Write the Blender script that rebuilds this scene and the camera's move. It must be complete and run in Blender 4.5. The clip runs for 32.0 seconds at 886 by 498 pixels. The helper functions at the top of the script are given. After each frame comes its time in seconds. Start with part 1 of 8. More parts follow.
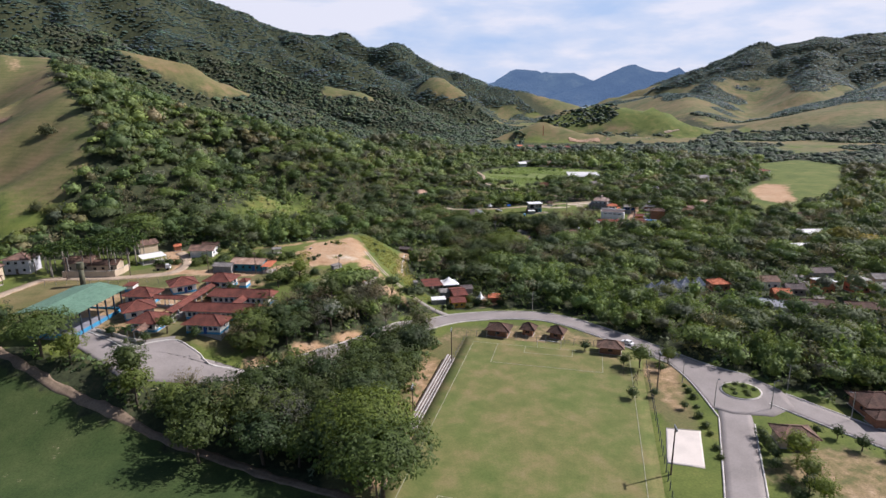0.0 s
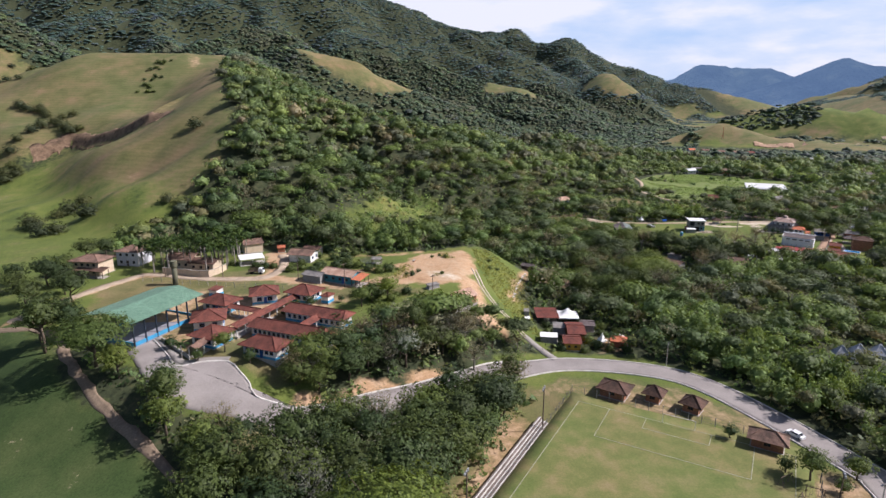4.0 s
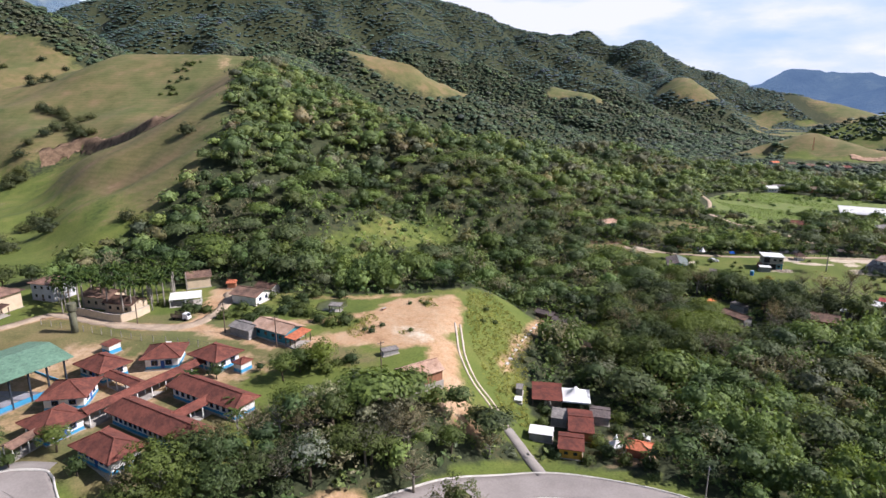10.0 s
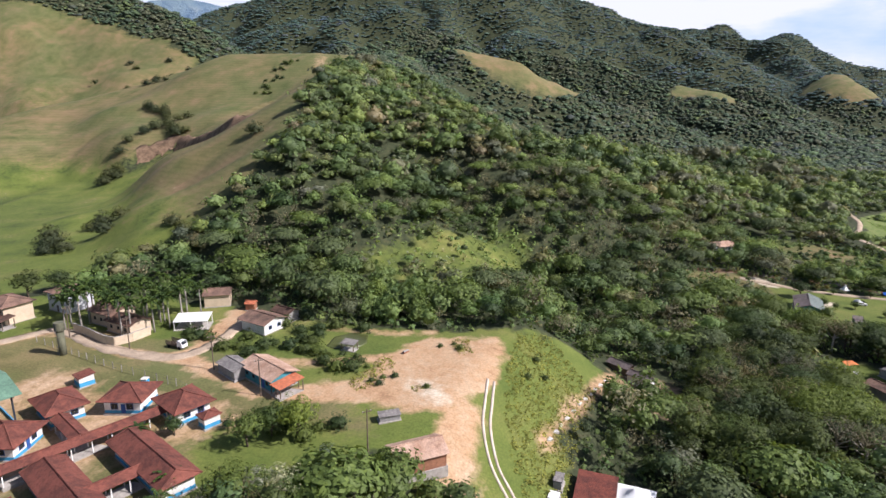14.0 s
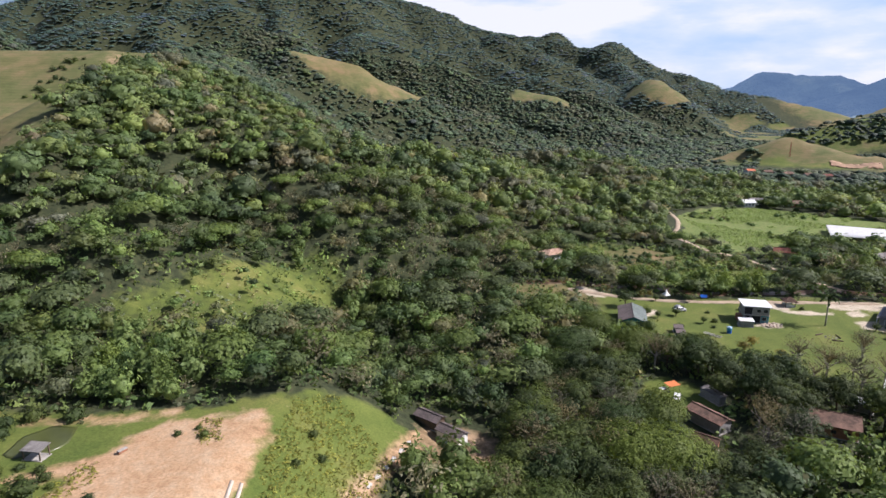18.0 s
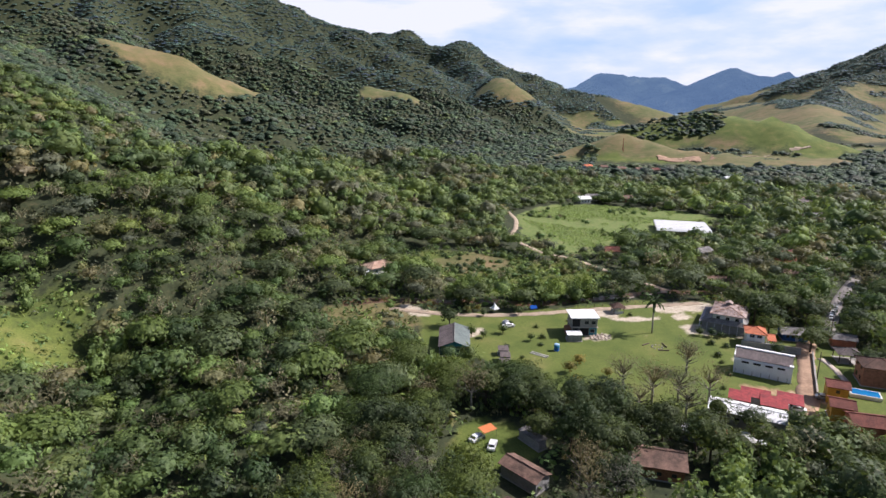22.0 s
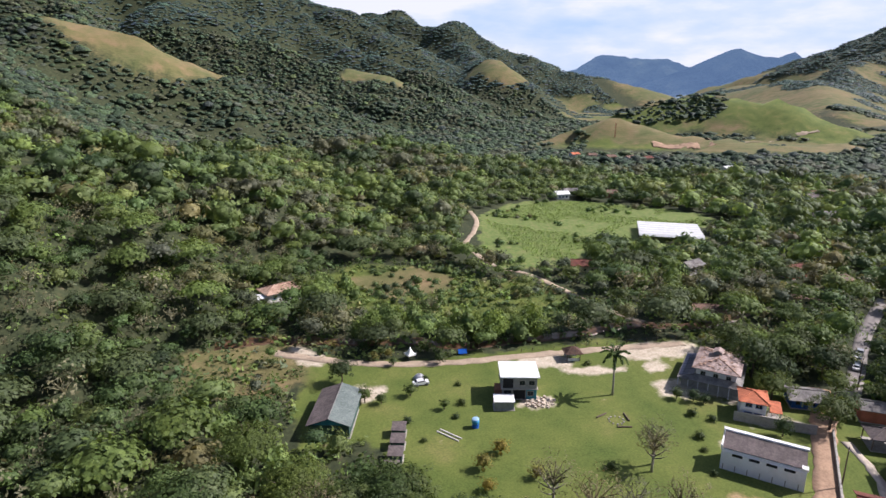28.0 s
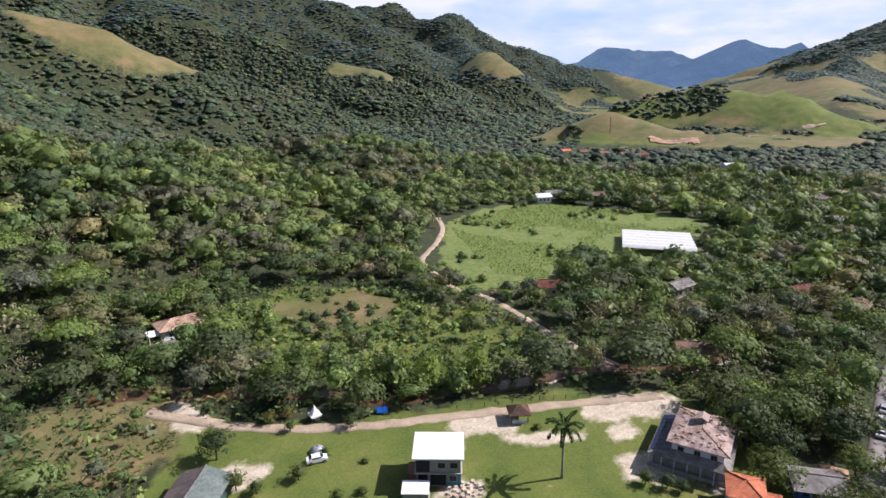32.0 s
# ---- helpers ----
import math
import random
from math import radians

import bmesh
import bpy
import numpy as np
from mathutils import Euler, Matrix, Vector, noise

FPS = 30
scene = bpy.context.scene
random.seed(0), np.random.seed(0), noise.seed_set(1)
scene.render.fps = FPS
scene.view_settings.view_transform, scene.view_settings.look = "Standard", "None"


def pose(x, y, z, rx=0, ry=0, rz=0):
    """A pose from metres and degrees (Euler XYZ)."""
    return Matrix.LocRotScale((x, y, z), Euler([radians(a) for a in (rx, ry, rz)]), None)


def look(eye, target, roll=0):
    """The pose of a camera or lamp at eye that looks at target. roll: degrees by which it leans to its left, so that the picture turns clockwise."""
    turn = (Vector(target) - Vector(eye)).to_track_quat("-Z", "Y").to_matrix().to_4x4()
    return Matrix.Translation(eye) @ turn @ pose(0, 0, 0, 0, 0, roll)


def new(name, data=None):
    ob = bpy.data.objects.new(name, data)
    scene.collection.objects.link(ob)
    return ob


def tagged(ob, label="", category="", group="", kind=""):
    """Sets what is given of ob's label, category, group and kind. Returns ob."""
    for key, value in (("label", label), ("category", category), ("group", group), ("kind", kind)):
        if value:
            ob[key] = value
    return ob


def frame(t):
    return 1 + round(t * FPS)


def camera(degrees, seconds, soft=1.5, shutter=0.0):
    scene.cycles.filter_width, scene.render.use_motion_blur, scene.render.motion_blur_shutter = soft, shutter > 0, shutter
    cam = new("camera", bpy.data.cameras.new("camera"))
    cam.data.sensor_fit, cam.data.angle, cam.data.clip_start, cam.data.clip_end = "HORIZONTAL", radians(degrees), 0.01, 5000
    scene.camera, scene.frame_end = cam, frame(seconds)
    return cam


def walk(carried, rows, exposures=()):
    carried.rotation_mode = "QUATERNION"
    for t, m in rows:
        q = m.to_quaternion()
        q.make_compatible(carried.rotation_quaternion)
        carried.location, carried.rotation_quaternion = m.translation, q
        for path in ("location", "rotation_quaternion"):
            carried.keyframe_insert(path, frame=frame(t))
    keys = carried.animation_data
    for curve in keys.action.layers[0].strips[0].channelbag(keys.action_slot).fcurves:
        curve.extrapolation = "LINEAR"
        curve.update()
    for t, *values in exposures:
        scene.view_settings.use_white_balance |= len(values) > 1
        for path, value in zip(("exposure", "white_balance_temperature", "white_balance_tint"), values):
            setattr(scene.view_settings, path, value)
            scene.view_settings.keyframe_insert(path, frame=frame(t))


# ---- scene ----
cam = camera(73.8, 32.0)
# one long level flight along the valley, about 75 m above the ground
PATH = [
    (0, (-39.41, -49.61, 77.36), (-2.56, 40.09, 52.86), -0.4),
    (0.5, (-35.19, -46.13, 77.33), (-0.89, 44.52, 52.63), -0.5),
    (1, (-31.19, -42.69, 77.32), (0.11, 49.01, 52.57), -0.5),
    (1.5, (-27.51, -39.15, 77.28), (0.89, 53.45, 52.48), -0.4),
    (2, (-24.19, -35.52, 77.24), (1.56, 57.88, 52.49), -0.3),
    (2.5, (-21.1, -31.88, 77.18), (2.25, 62.17, 52.43), -0.1),
    (3, (-18.17, -28.16, 77.12), (2.28, 66.59, 52.37), -0.2),
    (3.5, (-15.3, -24.44, 77.03), (0.65, 71.11, 52.23), -0.0),
    (4, (-12.45, -20.67, 76.95), (-1.65, 75.58, 52.1), -0.0),
    (4.5, (-9.64, -16.79, 76.9), (-3.59, 79.91, 52.2), -0.0),
    (6.5, (1.18, -0.61, 77.1), (0.98, 96.29, 52.6), 0.1),
    (7, (3.82, 3.57, 77.09), (3.57, 100.57, 52.64), 0.1),
    (7.5, (6.39, 7.74, 77.06), (6.14, 104.74, 52.56), 0.1),
    (8, (8.95, 11.91, 76.99), (8.5, 108.91, 52.59), 0.2),
    (8.5, (11.46, 16.07, 76.88), (10.86, 113.02, 52.53), 0.2),
    (9, (13.97, 20.28, 76.77), (13.27, 117.28, 52.52), 0.3),
    (9.5, (16.52, 24.52, 76.7), (15.87, 121.52, 52.5), 0.3),
    (10, (19.05, 28.85, 76.68), (18.4, 125.9, 52.53), 0.3),
    (10.5, (21.49, 33.25, 76.7), (20.79, 130.3, 52.6), 0.3),
    (11, (23.79, 37.72, 76.7), (20.94, 134.72, 52.6), 0.3),
    (11.5, (26.04, 42.17, 76.68), (20.29, 139.02, 52.48), 0.3),
    (12, (28.26, 46.64, 76.66), (20.51, 143.34, 52.51), 0.4),
    (12.5, (30.42, 51.24, 76.62), (21.67, 147.89, 52.52), 0.4),
    (13, (32.37, 55.87, 76.56), (20.37, 152.12, 52.31), 0.4),
    (13.5, (34.3, 60.55, 76.49), (16.7, 155.95, 52.19), 0.3),
    (14, (36.23, 65.19, 76.44), (16.53, 160.14, 52.14), 0.4),
    (14.5, (38.14, 69.75, 76.4), (22.64, 165.55, 52.25), 0.4),
    (16.5, (46.15, 87.26, 76.17), (37.05, 183.91, 52.22), 0.4),
    (17, (48.45, 91.54, 76.14), (42.45, 188.49, 52.34), 0.4),
    (17.5, (51.03, 95.79, 76.07), (49.43, 192.94, 52.42), 0.4),
    (18, (53.87, 99.94, 75.95), (56.72, 197.09, 52.5), 0.1),
    (18.5, (56.84, 103.96, 75.77), (64.14, 200.96, 52.42), 0.2),
    (19, (59.87, 107.87, 75.55), (71.57, 204.42, 52.25), 0.1),
    (19.5, (62.89, 111.63, 75.35), (79.04, 207.53, 52.05), 0.2),
    (20, (65.83, 115.33, 75.16), (86.28, 210.38, 51.76), 0.2),
    (20.5, (68.92, 119.0, 74.98), (92.52, 213.3, 51.58), 0.2),
    (21, (72.21, 122.75, 74.83), (97.01, 216.75, 51.33), 0.3),
    (21.5, (75.71, 126.55, 74.71), (100.46, 220.5, 51.11), 0.3),
    (22, (79.25, 130.25, 74.58), (103.95, 224.2, 50.88), 0.3),
    (22.5, (82.66, 133.9, 74.5), (107.26, 227.85, 50.65), 0.2),
    (23, (85.94, 137.55, 74.45), (110.54, 231.45, 50.45), 0.2),
    (23.5, (89.17, 141.13, 74.42), (113.72, 235.03, 50.37), 0.0),
    (24, (92.43, 144.73, 74.38), (116.98, 238.58, 50.23), 0.0),
    (24.5, (95.75, 148.39, 74.32), (120.2, 242.29, 50.12), -0.0),
    (25, (99.17, 152.05, 74.27), (123.62, 245.85, 49.72), -0.0),
    (25.5, (102.61, 155.7, 74.21), (126.96, 249.45, 49.36), -0.0),
    (27.5, (116.26, 170.32, 73.64), (140.41, 263.82, 47.69), -0.0),
    (28, (119.7, 173.95, 73.55), (143.8, 267.4, 47.35), -0.0),
    (28.5, (123.1, 177.62, 73.45), (147.15, 270.97, 46.95), -0.0),
    (29, (126.51, 181.23, 73.33), (150.51, 274.53, 46.63), -0.1),
    (29.5, (130.03, 184.72, 73.17), (153.93, 278.02, 46.22), -0.1),
    (30, (133.64, 188.22, 73.01), (157.39, 281.47, 45.91), -0.3),
    (30.5, (137.26, 191.78, 72.88), (160.91, 285.08, 45.78), -0.3),
    (31, (140.73, 195.28, 72.75), (164.18, 288.63, 45.7), -0.4),
    (31.5, (144.11, 198.7, 72.65), (167.51, 292.05, 45.55), -0.5),
    (32, (147.42, 202.15, 72.58), (170.72, 295.6, 45.53), -0.5),
]
walk(cam, [(t, look(eye, target, roll)) for t, eye, target, roll in PATH],
     exposures=[(0.0, 0.24, 6050, 20), (3.0, 0.32, 6050, 20), (7.0, 0.48, 6050, 20), (14.0, 0.50, 6050, 20), (19.0, 0.44, 6050, 20), (32.0, 0.44, 6050, 20)])

# ---- daylight: a morning sun from the east, thin cloud over the valley ----
SUN_AZ, SUN_EL = 93.0, 43.0
world = bpy.data.worlds.new("sky")
scene.world = world
world.use_nodes = True
wn = world.node_tree.nodes
sky = wn.new("ShaderNodeTexSky")
sky.sky_type, sky.sun_disc = "NISHITA", False
sky.sun_elevation, sky.sun_rotation = radians(SUN_EL), radians(SUN_AZ)
sky.altitude, sky.air_density, sky.dust_density, sky.ozone_density = 100, 1.0, 1.6, 1.0
world.node_tree.links.new(sky.outputs[0], wn["Background"].inputs[0])
wn["Background"].inputs[1].default_value = 0.066
sun = new("sun", bpy.data.lights.new("sun", "SUN"))
sun.data.energy, sun.data.angle, sun.data.color = 5.0, radians(0.6), (1.0, 0.945, 0.86)
sun.matrix_world = look((math.sin(radians(SUN_AZ)) * 300, math.cos(radians(SUN_AZ)) * 300, 300 * math.tan(radians(SUN_EL))), (0, 0, 0))

# ---- materials ----
def material(name, rough=0.8, metal=0.0):
    m = bpy.data.materials.new(name)
    m.use_nodes = True
    b = m.node_tree.nodes["Principled BSDF"]
    b.inputs["Roughness"].default_value, b.inputs["Metallic"].default_value = rough, metal
    b.inputs["Specular IOR Level"].default_value = 0.25
    return m, m.node_tree.nodes, m.node_tree.links, b


def noise_node(nodes, links, scale, detail=4.0, rough=0.6, coord="Object", warp=None):
    tc = nodes.new("ShaderNodeTexCoord")
    n = nodes.new("ShaderNodeTexNoise")
    n.inputs["Scale"].default_value, n.inputs["Detail"].default_value, n.inputs["Roughness"].default_value = scale, detail, rough
    if warp:
        mp = nodes.new("ShaderNodeMapping")
        mp.inputs["Scale"].default_value = warp
        links.new(tc.outputs[coord], mp.inputs[0])
        links.new(mp.outputs[0], n.inputs["Vector"])
    else:
        links.new(tc.outputs[coord], n.inputs["Vector"])
    return n.outputs["Fac"]


def ramp(nodes, links, fac, stops):
    r = nodes.new("ShaderNodeValToRGB")
    e = r.color_ramp.elements
    while len(e) < len(stops):
        e.new(0.5)
    for el, (at, col) in zip(e, stops):
        el.position, el.color = at, (*col, 1)
    links.new(fac, r.inputs[0])
    return r.outputs[0]


def mix(nodes, links, a, b, fac, kind="MIX"):
    m = nodes.new("ShaderNodeMix")
    m.data_type, m.blend_type = "RGBA", kind
    for sock, v in ((m.inputs[6], a), (m.inputs[7], b), (m.inputs[0], fac)):
        if isinstance(v, bpy.types.NodeSocket):
            links.new(v, sock)
        elif isinstance(v, tuple):
            sock.default_value = (*v, 1)
        else:
            sock.default_value = v
    return m.outputs[2]


def maths(nodes, links, op, a, b=0.0, c=0.0, clamp=False):
    m = nodes.new("ShaderNodeMath")
    m.operation, m.use_clamp = op, clamp
    for sock, v in zip(m.inputs, (a, b, c)):
        if isinstance(v, bpy.types.NodeSocket):
            links.new(v, sock)
        else:
            sock.default_value = v
    return m.outputs[0]


def bump(nodes, links, b, height, strength=0.4, dist=0.05):
    n = nodes.new("ShaderNodeBump")
    n.inputs["Strength"].default_value, n.inputs["Distance"].default_value = strength, dist
    links.new(height, n.inputs["Height"])
    links.new(n.outputs[0], b.inputs["Normal"])


def plain(name, col, rough=0.75, metal=0.0, vary=0.25, scale=0.6, fine=6.0, grime=None):
    """A painted or mineral surface with broad stains and fine grain."""
    m, n, l, b = material(name, rough, metal)
    broad, grain = noise_node(n, l, scale), noise_node(n, l, fine, 3)
    dark = grime or tuple(c * (1 - vary) for c in col)
    c1 = ramp(n, l, broad, [(0.32, dark), (0.62, col)])
    g = ramp(n, l, grain, [(0.3, (1 - vary * 0.5,) * 3), (0.7, (1 + vary * 0.25,) * 3)])
    l.new(mix(n, l, c1, g, 1.0, "MULTIPLY"), b.inputs["Base Color"])
    bump(n, l, b, grain, 0.25, 0.02)
    return m


def roofing(name, col, dark, wave=3.2, rough=0.85, metal=0.0):
    """Ribbed or tiled roofing: ribs along the slope, patches of lichen and soot, odd tiles."""
    m, n, l, b = material(name, rough, metal)
    broad, mid = noise_node(n, l, 0.35), noise_node(n, l, 1.6, 5)
    odd = noise_node(n, l, 5.0, 2)
    c = ramp(n, l, broad, [(0.3, dark), (0.55, col), (0.75, tuple(min(1, v * 1.18) for v in col))])
    c = mix(n, l, c, ramp(n, l, mid, [(0.35, (0.62, 0.6, 0.6)), (0.6, (1.05, 1.03, 1.0))]), 0.75, "MULTIPLY")
    c = mix(n, l, c, ramp(n, l, odd, [(0.3, (0.7, 0.7, 0.7)), (0.7, (1.2, 1.2, 1.2))]), 0.6, "MULTIPLY")
    l.new(c, b.inputs["Base Color"])
    tc = n.new("ShaderNodeTexCoord")
    w = n.new("ShaderNodeTexWave")
    w.inputs["Scale"].default_value, w.inputs["Distortion"].default_value = wave, 0.4
    l.new(tc.outputs["Object"], w.inputs["Vector"])
    bump(n, l, b, mix(n, l, w.outputs["Fac"], odd, 0.5), 0.5, 0.08)
    return m


CLAY = roofing("clay_tiles", (0.205, 0.072, 0.052), (0.105, 0.042, 0.033))
CLAY_OLD = roofing("weathered_clay_tiles", (0.25, 0.155, 0.115), (0.10, 0.07, 0.055))
CLAY_DARK = roofing("dark_clay_tiles", (0.13, 0.075, 0.055), (0.06, 0.04, 0.03))
CLAY_PALE = roofing("pale_pinkish_tiles", (0.52, 0.36, 0.27), (0.36, 0.22, 0.15))
CLAY_ORANGE = roofing("new_orange_tiles", (0.62, 0.21, 0.11), (0.46, 0.14, 0.07))
FIBRE = roofing("grey_fibre_cement", (0.27, 0.255, 0.24), (0.14, 0.13, 0.125))
FIBRE_WARM = roofing("brownish_fibre_cement", (0.17, 0.14, 0.135), (0.10, 0.085, 0.08))
GREEN_SHEET = roofing("green_sheet_metal", (0.15, 0.27, 0.19), (0.12, 0.22, 0.155), 2.0, 0.5, 0.0)
DULL_GREEN_SHEET = roofing("dull_green_sheet", (0.17, 0.205, 0.19), (0.12, 0.15, 0.14), 2.0, 0.6)
RED_SHEET = roofing("dull_red_sheet", (0.36, 0.045, 0.045), (0.20, 0.03, 0.03), 2.0, 0.6)
RUST_SHEET = roofing("rusty_red_sheet", (0.18, 0.055, 0.038), (0.085, 0.032, 0.025), 2.0, 0.7)
WHITE_SHEET = plain("white_sheet", (0.80, 0.80, 0.79), 0.5, vary=0.08, grime=(0.70, 0.69, 0.66))
WHITE = plain("white_paint", (0.78, 0.77, 0.74), 0.7, vary=0.12, grime=(0.62, 0.60, 0.55))
WHITE_SOFT = plain("greyish_white_paint", (0.62, 0.62, 0.66), 0.7, vary=0.15)
CREAM = plain("cream_paint", (0.62, 0.50, 0.36), 0.8, vary=0.2)
BLUE = plain("light_blue_paint", (0.06, 0.32, 0.56), 0.65, vary=0.2)
BLUE_DEEP = plain("deep_blue_paint", (0.03, 0.10, 0.34), 0.6, vary=0.2)
TEAL = plain("teal_paint", (0.05, 0.24, 0.30), 0.7, vary=0.25)
YELLOW = plain("ochre_yellow_paint", (0.55, 0.31, 0.05), 0.75, vary=0.25)
SALMON = plain("salmon_plaster", (0.50, 0.17, 0.10), 0.8, vary=0.3)
BRICK = plain("bare_brick", (0.36, 0.17, 0.10), 0.9, vary=0.35, scale=1.5, fine=9)
GREY_WALL = plain("bare_block_wall", (0.30, 0.29, 0.28), 0.9, vary=0.25, scale=1.2)
CONCRETE = plain("weathered_concrete", (0.42, 0.39, 0.35), 0.9, vary=0.3, scale=0.9)
MOSSY = plain("mossy_concrete", (0.15, 0.15, 0.10), 0.95, vary=0.45, scale=0.7)
KERB = plain("whitewashed_kerb", (0.62, 0.59, 0.54), 0.85, vary=0.35, scale=0.8)
PAVING = plain("grey_paving", (0.30, 0.275, 0.25), 0.9, vary=0.22, scale=0.15, fine=3)
ASPHALT = plain("pale_worn_road", (0.30, 0.27, 0.25), 0.9, vary=0.22, scale=0.12, fine=2.5)
TRACK = plain("sandy_track", (0.46, 0.36, 0.26), 0.95, vary=0.3, scale=0.25, fine=2)
TRACK_DULL = plain("dull_trodden_track", (0.26, 0.195, 0.135), 0.95, vary=0.4, scale=0.25, fine=2)
TRACK_RED = plain("reddish_earth_track", (0.44, 0.29, 0.19), 0.95, vary=0.35, scale=0.25, fine=2)
SAND = plain("pale_court_sand", (0.66, 0.60, 0.53), 0.95, vary=0.12, scale=0.3)
GRAVEL = plain("pale_rubble", (0.58, 0.49, 0.40), 0.95, vary=0.3, scale=0.5, fine=3)
RAW_EARTH = plain("raw_brown_earth", (0.25, 0.165, 0.105), 0.95, vary=0.6, scale=0.22, fine=0.9)
LINE = plain("pale_line_paint", (0.36, 0.36, 0.24), 0.9, vary=0.4, scale=0.5)
STEEL = plain("dark_steel", (0.06, 0.075, 0.10), 0.5, 0.4, vary=0.2)
POLE_WOOD = plain("grey_wood", (0.16, 0.12, 0.09), 0.9, vary=0.35, scale=1.0)
# near-black sheet colour for the shade inside rooms that are not built
SHADE_IN = plain("painted_unlit_interior", (0.02, 0.02, 0.022), 0.8, vary=0.3)
GLASS = plain("dark_window_glass", (0.03, 0.035, 0.04), 0.12, vary=0.2)
CAR_WHITE = plain("white_car_paint", (0.78, 0.78, 0.78), 0.3, vary=0.05)
CAR_GREY = plain("silver_car_paint", (0.38, 0.39, 0.41), 0.3, 0.3, vary=0.08)
RUBBER = plain("black_rubber", (0.015, 0.015, 0.015), 0.8, vary=0.2)
BLUE_PLASTIC = plain("blue_plastic", (0.02, 0.12, 0.50), 0.35, vary=0.1)
CLOTH_WHITE = plain("white_canvas", (0.82, 0.82, 0.80), 0.7, vary=0.06)
CLOTH_ORANGE = plain("orange_canvas", (0.62, 0.20, 0.07), 0.7, vary=0.12)
SOLAR = plain("solar_panel_blue_black", (0.022, 0.030, 0.062), 0.42, 0.0, vary=0.15)
BARK = plain("grey_brown_bark", (0.15, 0.115, 0.085), 0.95, vary=0.4, scale=1.0)
BARK_PALE = plain("pale_bark", (0.36, 0.32, 0.27), 0.9, vary=0.35, scale=1.0)
PALM_TRUNK = plain("pale_palm_trunk", (0.33, 0.30, 0.26), 0.9, vary=0.3, scale=1.0)


def water(name, col, rough=0.08):
    m, n, l, b = material(name, rough)
    l.new(ramp(n, l, noise_node(n, l, 0.2), [(0.3, tuple(c * 0.6 for c in col)), (0.7, col)]), b.inputs["Base Color"])
    b.inputs["Specular IOR Level"].default_value = 0.5
    bump(n, l, b, noise_node(n, l, 2.5, 3), 0.08, 0.05)
    return m


POND = water("green_pond_water", (0.085, 0.098, 0.028), 0.35)
RIVER = water("brown_river_water", (0.14, 0.075, 0.04), 0.45)
POOL = water("blue_pool_water", (0.02, 0.22, 0.50))


def foliage(name, by_object):
    """Leaves: the colour of the plant, varied from leaf to leaf and from plant to plant, with light shining through."""
    m, n, l, b = material(name, 0.6)
    at = n.new("ShaderNodeAttribute")
    at.attribute_name = "tint"
    geo = n.new("ShaderNodeNewGeometry")
    leaf = ramp(n, l, geo.outputs["Random Per Island"], [(0.0, (1.2, 1.24, 1.3)), (0.5, (1.68, 1.66, 1.75)), (1.0, (2.2, 2.08, 2.0))])
    col = mix(n, l, at.outputs["Color"], leaf, 1.0, "MULTIPLY")
    if by_object:
        info = n.new("ShaderNodeObjectInfo")
        plant = ramp(n, l, info.outputs["Random"], [(0.0, (0.44, 0.51, 0.54)), (0.35, (0.63, 0.66, 0.60)), (0.7, (0.82, 0.77, 0.58)), (1.0, (1.08, 1.03, 0.68))])
        col = mix(n, l, col, plant, 1.0, "MULTIPLY")
    l.new(col, b.inputs["Base Color"])
    tr = n.new("ShaderNodeBsdfTranslucent")
    l.new(mix(n, l, col, (1.3, 1.22, 0.75), 1.0, "MULTIPLY"), tr.inputs["Color"])
    ms = n.new("ShaderNodeMixShader")
    ms.inputs[0].default_value = 0.30
    l.new(b.outputs[0], ms.inputs[1])
    l.new(tr.outputs[0], ms.inputs[2])
    # sprays of fine leaflets with gaps between them
    gap = noise_node(n, l, 1.7, 4, 0.75)
    r = n.new("ShaderNodeMapRange")
    r.inputs["From Min"].default_value, r.inputs["From Max"].default_value = 0.42, 0.45
    l.new(gap, r.inputs["Value"])
    hole, cut = n.new("ShaderNodeBsdfTransparent"), n.new("ShaderNodeMixShader")
    l.new(r.outputs[0], cut.inputs[0])
    l.new(hole.outputs[0], cut.inputs[1])
    l.new(ms.outputs[0], cut.inputs[2])
    l.new(cut.outputs[0], n["Material Output"].inputs["Surface"])
    return m


LEAF = foliage("leaves", True)
WOOD_LEAF = foliage("forest_leaves", False)


def canopy_material():
    """Closed canopy seen from afar: crowns broken up by painted gap shade and lit boughs."""
    m, n, l, b = material("distant_canopy", 0.7)
    at = n.new("ShaderNodeAttribute")
    at.attribute_name = "tint"
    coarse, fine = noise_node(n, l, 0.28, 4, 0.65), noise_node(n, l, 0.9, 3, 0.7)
    # dark cool noise lows paint shade in the gaps, warm highs paint lit boughs
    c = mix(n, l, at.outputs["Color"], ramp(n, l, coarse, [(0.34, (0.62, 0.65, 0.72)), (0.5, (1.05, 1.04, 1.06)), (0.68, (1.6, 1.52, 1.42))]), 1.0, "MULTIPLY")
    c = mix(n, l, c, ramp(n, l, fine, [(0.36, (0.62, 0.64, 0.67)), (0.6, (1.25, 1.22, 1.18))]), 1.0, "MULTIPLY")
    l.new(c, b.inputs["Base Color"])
    bump(n, l, b, mix(n, l, coarse, fine, 0.4), 1.0, 2.2)
    return m


CANOPY = canopy_material()


